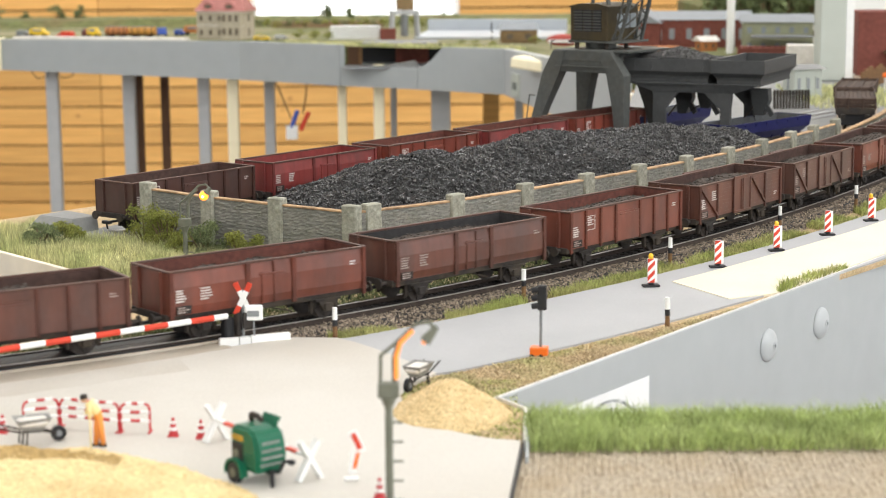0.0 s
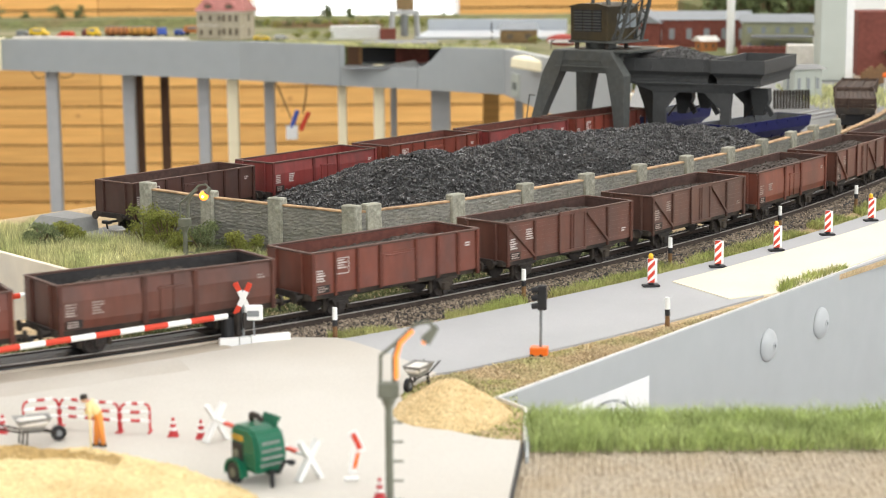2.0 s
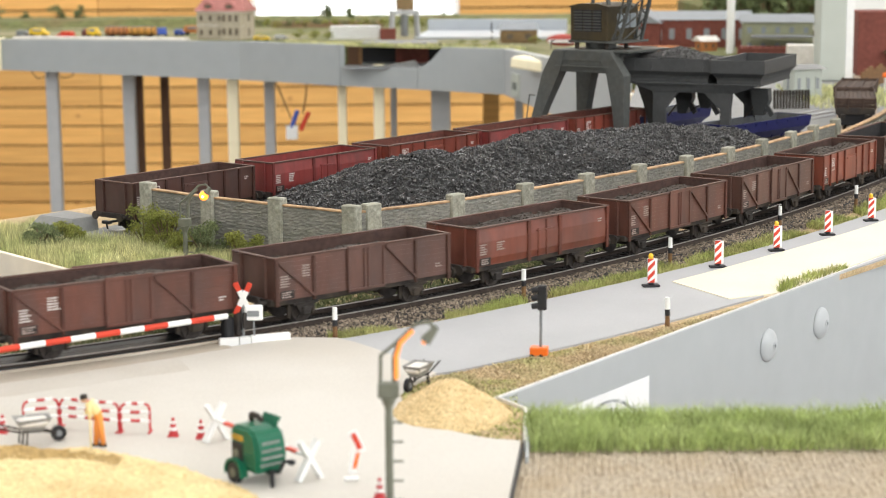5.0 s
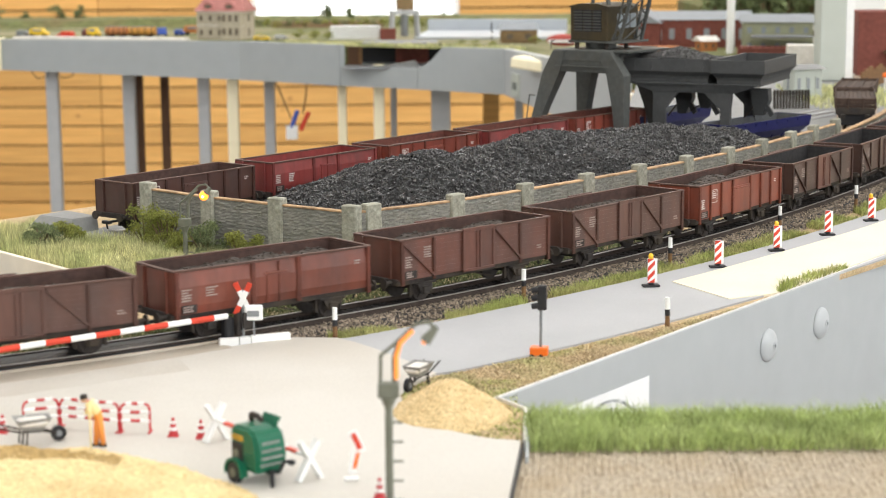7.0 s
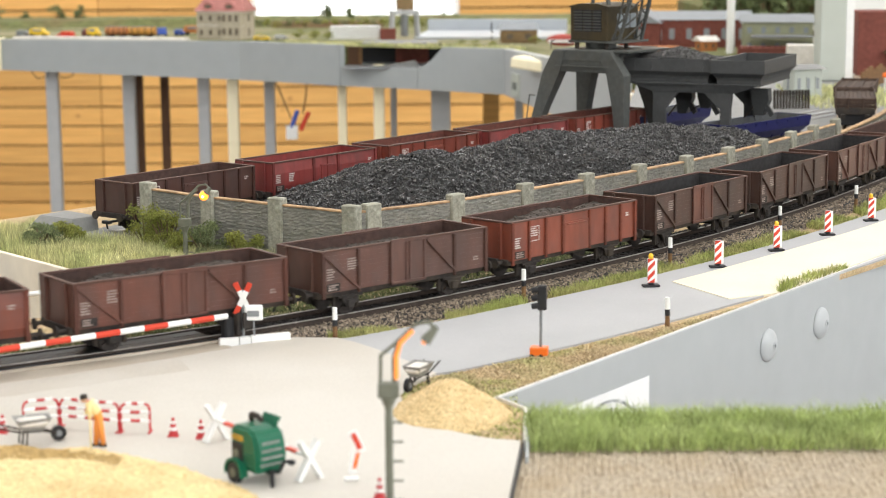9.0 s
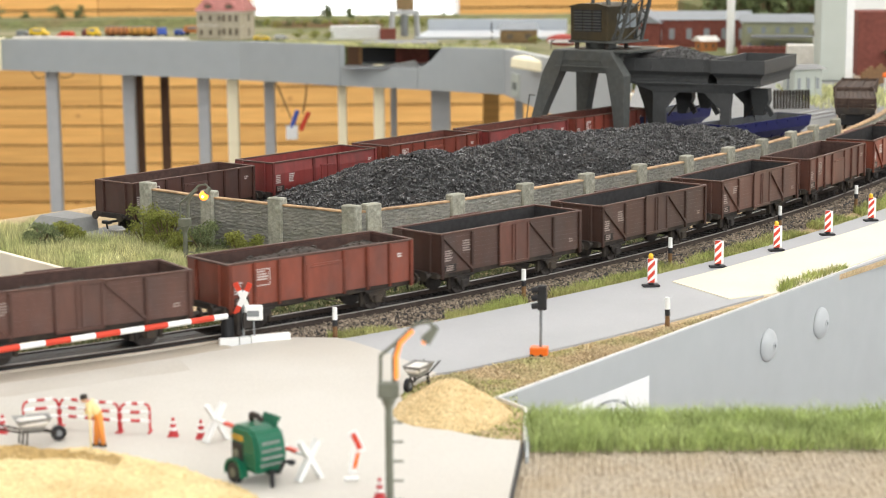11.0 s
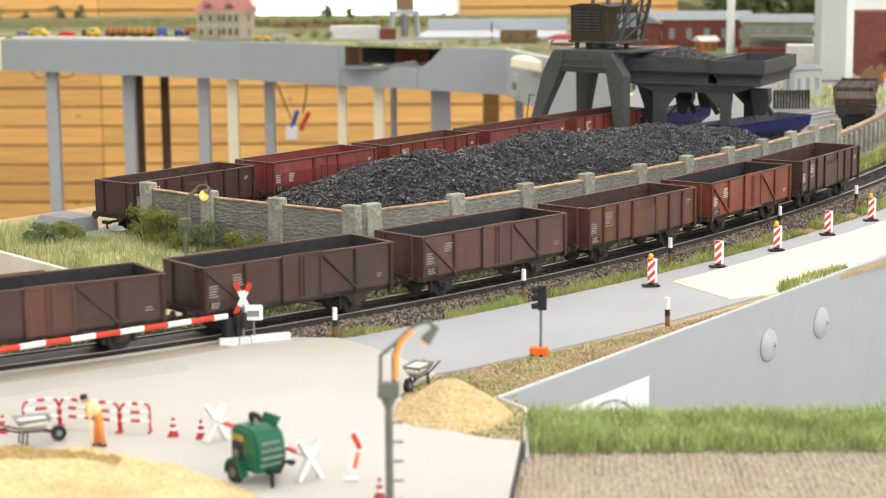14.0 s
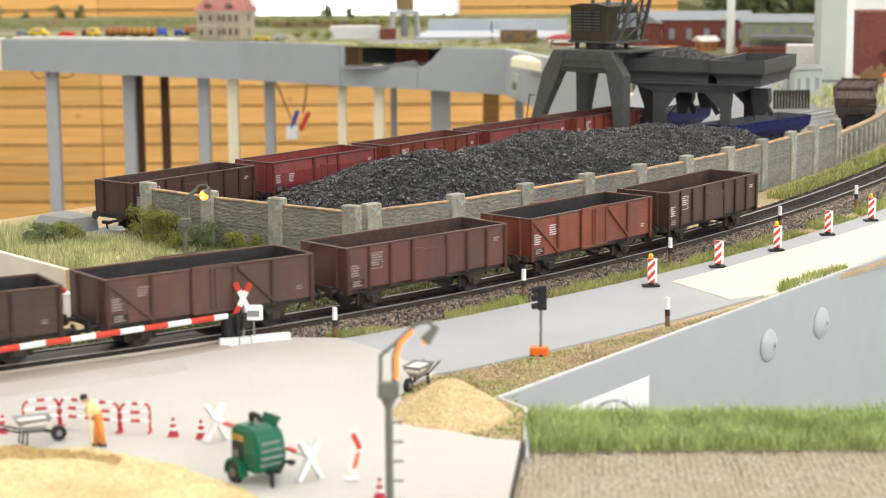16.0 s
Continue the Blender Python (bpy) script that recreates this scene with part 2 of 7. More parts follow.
def blades(name, n, place, height, width, material, label, lean=0.5, parent=None):
    """Grass fibres: n thin bent blades where place() puts them."""
    rnd = np.random.RandomState(len(name) * 7 + n)
    V, F = [], []
    for i in range(n):
        x, y, z = place(rnd)
        h = height * rnd.uniform(0.5, 1.25) * (1 + 0.45 * noise.noise((x * 55, y * 55, 3)))
        a = rnd.uniform(0, 6.283)
        lx, ly = rnd.normal(0, lean * h * 0.6, 2)
        w = width * rnd.uniform(0.6, 1.3)
        dx, dy = w * math.cos(a), w * math.sin(a)
        k = len(V)
        V += [(x - dx, y - dy, z), (x + dx, y + dy, z), (x + lx * 0.35 + dx * 0.8, y + ly * 0.35 + dy * 0.8, z + h * 0.55),
              (x + lx * 0.35 - dx * 0.8, y + ly * 0.35 - dy * 0.8, z + h * 0.55), (x + lx, y + ly, z + h)]
        F += [(k, k + 1, k + 2, k + 3), (k + 3, k + 2, k + 4)]
    ob = raw(name, V, F, material, parent)
    if not parent:
        tagged(ob, label, "grass", kind="stuff")
    return ob


LUMP_V = [(1, 0, 0), (-1, 0, 0), (0, 1, 0), (0, -1, 0), (0, 0, 1), (0, 0, -1)]
LUMP_F = [(0, 2, 4), (2, 1, 4), (1, 3, 4), (3, 0, 4), (2, 0, 5), (1, 2, 5), (3, 1, 5), (0, 3, 5)]


def lumps(n, place, size, seed):
    """Broken stones: verts and faces of n small angular lumps."""
    rnd = np.random.RandomState(seed)
    V, F = [], []
    for i in range(n):
        c = np.array(place(rnd))
        s = size * rnd.uniform(0.5, 1.35)
        R = np.linalg.qr(rnd.normal(size=(3, 3)))[0]
        v = (np.array(LUMP_V) * rnd.uniform(0.55, 1.1, (6, 1)) * s * rnd.uniform(0.6, 1.15, (1, 3))) @ R + c
        k = len(V)
        V += [tuple(q) for q in v]
        F += [(a + k, b + k, d + k) for a, b, d in LUMP_F]
    return V, F


# ---------------------------------------------------------------- the track's line
STEP = 0.005
LINE_S = np.arange(-1.75, 1.9, STEP)
_turn = np.where(LINE_S < -0.35, 1.2335, np.where(LINE_S > 0.62, 0.2278, 0.8706 - 1.0369 * LINE_S))
_turn = np.where(LINE_S < -0.6, 0.0, _turn)
_zero = int(np.argmin(abs(LINE_S)))
_head = np.cumsum(_turn) * STEP
_head = _head - _head[_zero] + 0.7495
_x, _y = np.cumsum(np.cos(_head)) * STEP, np.cumsum(np.sin(_head)) * STEP
LINE_X, LINE_Y = _x - _x[_zero] - 0.0162, _y - _y[_zero] + 0.8397


def on_track(s, off=0.0):
    """Place and heading at s metres along the main track, off metres to its left."""
    x, y, a = np.interp(s, LINE_S, LINE_X), np.interp(s, LINE_S, LINE_Y), np.interp(s, LINE_S, _head)
    return float(x - math.sin(a) * off), float(y + math.cos(a) * off), float(a)


def band(s0, s1, off0, off1, n=60):
    """The outline in plan of a strip along the track."""
    ss = np.linspace(s0, s1, n)
    f0 = off0 if callable(off0) else (lambda s: off0)
    f1 = off1 if callable(off1) else (lambda s: off1)
    return [on_track(s, f0(s))[:2] for s in ss] + [on_track(s, f1(s))[:2] for s in ss[::-1]]


def sweep(name, s0, s1, profile, material, parent, n=140, label=""):
    """A profile (across, up) swept along the track."""
    V, F = [], []
    ss = np.linspace(s0, s1, n)
    k = len(profile)
    for i, s in enumerate(ss):
        for o, z in profile:
            x, y, _ = on_track(s, o)
            V.append((x, y, z))
        if i:
            for j in range(k):
                F.append(((i - 1) * k + j, (i - 1) * k + (j + 1) % k, i * k + (j + 1) % k, i * k + j))
    F += [tuple(range(k)), tuple(range((n - 1) * k, n * k))[::-1]]
    ob = raw(name, V, F, material, parent)
    if label:
        ob["label"] = label
    return ob


# ---------------------------------------------------------------- the hall
def hall():
    part("floor", boxes((-3, 4, -2.2, 7.1, -1.1, -1.0)), M["hallfloor"])["kind"] = "structure"
    part("ceiling", boxes((-3, 4, -2.2, 7.1, 1.6, 1.65)), M["ceil"])["kind"] = "structure"
    for nm, d in (("wall_west", (-3.1, -3, -2.2, 7.1, -1, 1.6)), ("wall_east", (4, 4.1, -2.2, 7.1, -1, 1.6)), ("wall_south", (-3, 4, -2.3, -2.2, -1, 1.6))):
        part(nm, boxes(d), M["ceil"])["kind"] = "structure"
    # the boarded far wall, board by board, with a window
    back = thing("wall_north", "wall of varnished pine boards with dark joints", "wall", kind="structure")
    wx0, wx1, wz = -0.688, 0.046, -0.19
    part("backing", boxes((-3, wx0, 7.02, 7.1, -1, 1.6), (wx0, wx1, 7.02, 7.1, -1, wz), (wx0, wx1, 7.02, 7.1, 0.8, 1.6), (wx1, 4, 7.02, 7.1, -1, 1.6)), M["gap"], back)
    h = 0.0721
    rnd = random.Random(5)
    for i in range(15):
        z0 = 0.10 - (i + 1) * h
        cuts = [-2.2, -1.278, 0.55 + rnd.uniform(-0.2, 0.2), 1.2, 2.4]
        for x0, x1 in zip(cuts, cuts[1:]):
            spans = [(x0, x1)]
            if z0 > wz - 0.02:
                spans = [q for q in ((x0, min(x1, wx0)), (max(x0, wx1), x1)) if q[1] > q[0] + 0.01]
            for q0, q1 in spans:
                part("board", boxes((q0, q1 - 0.0030, 7.0, 7.02, z0, z0 + h - 0.006), bev=0.0012), M["pine"], back)
    part("board", boxes((-3, wx0, 7.004, 7.02, 0.102, 1.6)), M["pine"], back)
    part("board", boxes((wx1, 4, 7.004, 7.02, 0.102, 1.6)), M["pine"], back)
    win = thing("window_1", "bright overexposed window in the boarded wall", "window", kind="structure")
    part("pane", boxes((wx0, wx1, 7.03, 7.035, wz, 0.8)), M["daylight"], win)
    part("window_frame", boxes((wx0 - 0.02, wx0, 6.995, 7.03, wz, 0.8), (wx1, wx1 + 0.02, 6.995, 7.03, wz, 0.8)), M["white"], win)


hall()

# ---------------------------------------------------------------- the layout's boards
FASCIA_A, FASCIA_D = Vector((0.0199, 0.6626)), Vector((0.5831, 0.8124))


def along(d, out=0.0):
    return (FASCIA_A.x + FASCIA_D.x * d + FASCIA_D.y * out, FASCIA_A.y + FASCIA_D.y * d - FASCIA_D.x * out)


def boards():
    near = [(-1.9, 0.05), (0.02, 0.05), (0.0200, 0.5384), (0.0265, 0.602), (0.0290, 0.6456), along(0.0), along(0.9), (0.95, 1.6), (1.2, 2.0), (1.2, 2.24)]
    far = [(0.6, 2.25), (0.36, 2.24), (0.24, 2.24), (0.16, 1.62), (-0.28, 1.11), (-0.2383, 0.989), (-0.1834, 0.9244), (-0.150, 0.884), (-0.172, 0.836), (-0.30, 0.755), (-0.6, 0.66), (-1.9, 0.55)]
    bm = slab(bmesh.new(), near + far, -0.018, -0.006)
    tagged(part("ground", bm, M["earth"]), "brown earth scatter on the layout's base board", "ground", kind="structure")
    # grey side board of the layout
    f = thing("layout_side_board", "smooth grey painted side board of the layout", "board", kind="structure")
    x0, y0 = along(0)
    bm = bmesh.new()
    box(bm, 0, 0.95, -0.0012, 0.0, -0.16, -0.0024, Matrix.Translation((x0, y0, 0)) @ Matrix.Rotation(math.atan2(FASCIA_D.y, FASCIA_D.x), 4, "Z"), bev=0.0002)
    part("board", bm, M["fascia"], f)
    bm = bmesh.new()
    box(bm, -0.004, 0.95, 0.0002, 0.0008, -0.02, -0.0020, Matrix.Translation((x0, y0, 0)) @ Matrix.Rotation(math.atan2(FASCIA_D.y, FASCIA_D.x), 4, "Z"), bev=0.0003)
    part("edge_strip", bm, M["edge"], f, "chalky white unpainted edge")
    bm = slab(bmesh.new(), [(0.0272, 0.602), (0.0296, 0.6456), along(-0.001, 0.0006), along(-0.001, -0.0006), (0.0285, 0.6450), (0.0262, 0.602)], -0.06, -0.0019)
    part("edge_strip", bm, M["edge"], f, "chalky white unpainted edge")
    bm = slab(bmesh.new(), [(0.0201, 0.5384), (0.0266, 0.602), (0.0261, 0.602), (0.0194, 0.5384), (0.0188, 0.1), (0.0196, 0.1)], -0.06, -0.0024)
    part("edge_strip", bm, M["black"], f, "dark gap between two boards")
    bm = box(bmesh.new(), 0, 0.062, 0, 0.001, -0.12, -0.0024, Matrix.Translation((0.0297, 0.6456, 0)) @ Matrix.Rotation(math.radians(-93.2), 4, "Z"))
    part("board", bm, M["fascia"], f)
    # raw plywood inner side below the yard's grass
    pl = thing("plywood_side_board", "pale raw plywood side board below the grass", "board", kind="structure")
    a, b, c = (-0.2383, 0.989), (-0.1895, 0.9315), (-0.149, 0.883)
    for p, q in ((a, b), (b, c)):
        d = Vector((q[0] - p[0], q[1] - p[1]))
        bm = bmesh.new()
        box(bm, -0.1 if p is a else 0.0004, d.length, -0.003, 0, -0.09, -0.002, Matrix.Translation((p[0], p[1], 0)) @ Matrix.Rotation(math.atan2(d.y, d.x), 4, "Z"), bev=0.0003)
        part("panel", bm, M["plywood"] if p is a else M["sand"], pl)


boards()


def table_legs():
    t = thing("layout_legs", "plain wooden legs under the layout boards", "table legs", kind="structure")
    for x, y in ((-1.7, 0.12), (-1.7, 0.5), (-0.9, 0.12), (-0.9, 0.5), (-0.2, 0.12), (0.1, 0.12), (0.62, 0.12), (0.62, 0.58), (0.1, 1.15), (0.5, 1.55), (0.9, 2.0), (0.22, 2.1), (1.1, 2.5), (2.2, 2.6), (2.2, 3.4), (0.9, 3.4)):
        part("leg", boxes((x - 0.02, x + 0.02, y - 0.02, y + 0.02, -1.0, -0.0175 if y < 2.2 else -0.0295)), M["plywood"], t)


table_legs()


def ribbon(name, left, right, z0, z1, material, label, category):
    """A paved strip between two lines in plan."""
    V, F = [], []
    for (ax, ay), (bx, by) in zip(left, right):
        V += [(ax, ay, z1), (bx, by, z1), (ax, ay, z0), (bx, by, z0)]
    for i in range(len(left) - 1):
        k = 4 * i
        F += [(k, k + 1, k + 5, k + 4), (k, k + 4, k + 6, k + 2), (k + 1, k + 3, k + 7, k + 5)]
    F += [(0, 2, 3, 1), (4 * len(left) - 4, 4 * len(left) - 3, 4 * len(left) - 1, 4 * len(left) - 2)]
    return tagged(raw(name, V, F, material), label, category, kind="structure")


M["dustpale"] = mat("faintly_dusty_concrete", (0.515, 0.475, 0.415), 0.8, grain=900, amount=0.08, bump=0.0002, stain=0.7, stain_color=(0.58, 0.55, 0.50), stain_scale=28)
M["dust"] = mat("tan_dusty_concrete", (0.44, 0.385, 0.31), 0.85, grain=900, amount=0.08, bump=0.0002, stain=0.6, stain_color=(0.56, 0.52, 0.46), stain_scale=22)


def surfaces():
    # pale plaza and level crossing
    edge = [on_track(s, -0.0135 if s < -0.11 else -0.03)[:2] for s in np.linspace(-1.2, -0.112, 40)] + [on_track(-0.1115, -0.024)[:2], on_track(-0.083, -0.0255)[:2], (-0.0445, 0.7639)]
    curve = [(-0.0445, 0.7639), (-0.036, 0.7545), (-0.026, 0.7399), (-0.0135, 0.7195), (-0.0030, 0.7000), (-0.013, 0.680), (-0.0165, 0.664), (-0.0095, 0.637), (0.001, 0.6165), (0.0135, 0.606), (0.0255, 0.6023), (0.0192, 0.5384), (0.0185, 0.1), (-1.5, 0.1)]
    bm = slab(bmesh.new(), edge + curve[1:], -0.0058, -0.002)
    tagged(part("pavement", bm, M["plaza"]), "pale smooth concrete yard with faint brown staining", "pavement", kind="structure")
    bm = slab(bmesh.new(), band(-0.40, -0.235, 0.0135, lambda s: 0.05), -0.0058, -0.002)
    tagged(part("pavement", bm, M["plaza"]), "pale concrete road beyond the crossing", "pavement", kind="structure")
    # tan dust trodden along the crossing
    ss = np.linspace(-0.42, -0.113, 60)
    ribbon("dust_strip", [on_track(s, -0.0147)[:2] for s in ss], [on_track(s, -0.0235 - 0.0075 * (0.5 + 0.5 * math.sin((s + 0.42) * 11)) - 0.0012 * noise.noise((s * 60, 0, 0)))[:2] for s in ss], -0.0030, -0.0019, M["dust"], "tan dusty strip of paving along the crossing", "pavement")
    ribbon("dust_strip", [on_track(s, -0.0200)[:2] for s in ss], [on_track(s, -0.0385 - 0.012 * (0.5 + 0.5 * math.sin((s + 0.30) * 9)) - 0.003 * noise.noise((s * 45, 3, 0)))[:2] for s in ss[:-6]] + [on_track(s, -0.0215 - 0.012 * (-0.113 - s) / 0.03)[:2] for s in ss[-6:]], -0.0030, -0.00195, M["dustpale"], "faint tan dust spread over the concrete", "pavement")
    # grey road beside the track
    ss = np.linspace(-0.066, 0.95, 70)
    ribbon("road", [on_track(s, -0.0405 - 0.02 * max(0, s - 0.05))[:2] for s in ss], [on_track(s, -0.1160 + 0.005 * min(1, max(0, (s + 0.08) / 0.17)))[:2] for s in ss], -0.0058, -0.0023, M["road"], "smooth grey asphalt road along the railway", "road")
    ribbon("road", [on_track(-0.066, -0.0405)[:2], on_track(-0.066, -0.06)[:2], on_track(-0.066, -0.08)[:2], on_track(-0.066, -0.100)[:2], on_track(-0.066, -0.1156)[:2]], [(-0.0445, 0.7638), (-0.0358, 0.7545), (-0.0259, 0.7399), (-0.0134, 0.7195), (-0.0028, 0.7000)], -0.0058, -0.0023, M["road"], "end of the grey road at the yard", "road")
    # sandy verge between road and board edge
    dd = np.linspace(0.0, 0.60, 50)
    inner = [(-0.0028, 0.7000)] + [on_track(s, -0.1164 + 0.005 * min(1, max(0, (s + 0.08) / 0.17)))[:2] for s in np.linspace(-0.072, 0.40, 49)]
    ribbon("verge", inner, [along(d, -0.0011) for d in dd], -0.0059, -0.0031, M["earth"], "tan and olive earth verge of the road", "verge")
    out = [(-0.0028, 0.7000), (-0.0130, 0.6800), (-0.0164, 0.664), (-0.0094, 0.637), (0.0011, 0.6166), (0.0136, 0.6061), (0.0254, 0.6024), (0.0283, 0.6450), along(0.0, -0.0011)]
    tagged(part("verge", slab(bmesh.new(), out, -0.0059, -0.0031), M["earth"]), "green and tan corner below the sand heap", "verge", kind="structure")
    # cream sub-base where the road is dug up
    top = [on_track(s, -0.0595 - 0.03 * max(0, s - 0.2))[:2] for s in np.linspace(0.118, 0.95, 50)]
    rim = [along(d, -0.0015) for d in (0.92, 0.7, 0.5, 0.4, 0.32, 0.265, 0.235)]
    tagged(part("road", slab(bmesh.new(), top + rim + [(0.1315, 0.8410)], -0.0057, -0.0019), M["sandroad"]), "cream gravel sub-base of the dug-up road", "road", kind="structure")


surfaces()


# ---------------------------------------------------------------- the railway
def railway():
    tr = thing("railway_track", "single model railway track on dark ballast", "track", kind="structure")
    prof = [(-0.0009, -0.0022), (-0.0009, -0.0019), (-0.0003, -0.0017), (-0.0003, -0.0008), (-0.00045, -0.0006), (-0.00045, -0.0002), (0.00045, -0.0002), (0.00045, -0.0006), (0.0003, -0.0008), (0.0003, -0.0017), (0.0009, -0.0019), (0.0009, -0.0022)]
    for side in (-0.0085, 0.0085):
        sweep("rail", -1.7, 1.85, [(o + side, z - 0.0001) for o, z in prof], M["railweb"], tr, 300, "rusty rail")
        sweep("rail_head", -1.7, 1.85, [(side - 0.0005, -0.0003), (side - 0.0005, 0.0), (side + 0.0005, 0.0), (side + 0.0005, -0.0003)], M["rail"], tr, 300, "bright worn running surface")
    bm = sweep("ballast_bed", -1.7, 1.85, [(-0.026, -0.0058), (-0.0185, -0.0027), (0.0185, -0.0027), (0.026, -0.0058)], M["ballast_dark"], tr, 300)
    sl = boxes((-0.00145, 0.00145, -0.0145, 0.0145, -0.0045, -0.0024), bev=0.0002)
    first = part("sleeper", sl, M["sleeper"], tr)
    s, i = -0.105, 0
    while s < 0.95:
        x, y, a = on_track(s)
        ob = first if i == 0 else new("sleeper", first.data)
        ob.parent = tr
        ob.matrix_basis = pose(x, y, 0, 0, 0, math.degrees(a))
        s, i = s + 0.0072, i + 1

    def bed(rnd, near):
        s = -0.108 + 0.86 * rnd.rand() ** 1.2
        o = rnd.uniform(-0.0285, -0.009) if near else rnd.uniform(-0.0085, 0.03)
        x, y, _ = on_track(s, o)
        z = -0.0024 if abs(o) < 0.0185 else -0.0024 - (abs(o) - 0.0185) * 0.33
        return x, y, z - 0.0002
    V, F = lumps(14000, lambda r: bed(r, True), 0.0008, 3)
    tagged(raw("ballast_shoulder", V, F, M["ballast"]), "brown and grey ballast stones beside the rails", "ballast", kind="stuff")
    V, F = lumps(13000, lambda r: bed(r, False), 0.0007, 4)
    tagged(raw("ballast_bed_stones", V, F, M["ballast_dark"]), "dark oily ballast stones between the rails", "ballast", kind="stuff")
    # crossing deck between and beside the rails
    deck = thing("crossing_deck", "black rubber level crossing deck between rails", "crossing", kind="structure")
    for o0, o1 in ((-0.0072, -0.0002), (0.0002, 0.0072)):
        sweep("deck_plate", -0.40, -0.1115, [(o0, -0.003), (o0, -0.0006), (o1, -0.0006), (o1, -0.003)], M["black"], deck, 60)
    sweep("deck_edge", -0.40, -0.1115, [(-0.0145, -0.003), (-0.0145, -0.0009), (-0.0136, -0.0009), (-0.0136, -0.003)], M["dust"], deck, 60, "pale edging strip")
    sweep("deck_plate", -0.40, -0.1115, [(-0.0135, -0.003), (-0.0135, -0.0010), (-0.0098, -0.0010), (-0.0098, -0.003)], M["black"], deck, 60)


railway()


# ---------------------------------------------------------------- open wagons
PAINTS = {}
RIBS = {}


def paint(name, color, dirt):
    if name not in PAINTS:
        PAINTS[name] = mat(name, color, 0.42, spec=0.45, grain=300, amount=0.22, stain=dirt, stain_color=(0.034, 0.024, 0.019), stain_scale=45, streak=(1, 1, 0.3), bump=0.0001, dust=0.5, dust_color=tuple(0.55 * c + 0.045 for c in color), dust_scale=55)
        # ribs: darker copy of the paint for their shadow lines, with some dirt
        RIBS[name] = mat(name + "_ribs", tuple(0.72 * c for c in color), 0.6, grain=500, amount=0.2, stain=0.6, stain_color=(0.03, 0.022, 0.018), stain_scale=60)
    return PAINTS[name]


BOX_L, BOX_W, BOX_TOP, BOX_LOW = 0.0982, 0.0303, 0.0303, 0.0118


def markings(bm, x, z, rows, w, y, seedling, dz=0.0011):
    """Unreadable lettering as short bars on the side facing y."""
    rnd = random.Random(seedling)
    for r in range(rows):
        ln = w * rnd.uniform(0.6, 1.0)
        u = x
        while u < x + ln:
            k = rnd.uniform(0.0008, 0.0022)
            box(bm, u, min(u + k, x + ln), y - 0.00012, y + 0.0002, z - r * dz, z - r * dz + 0.0006)
            u += k + 0.0003


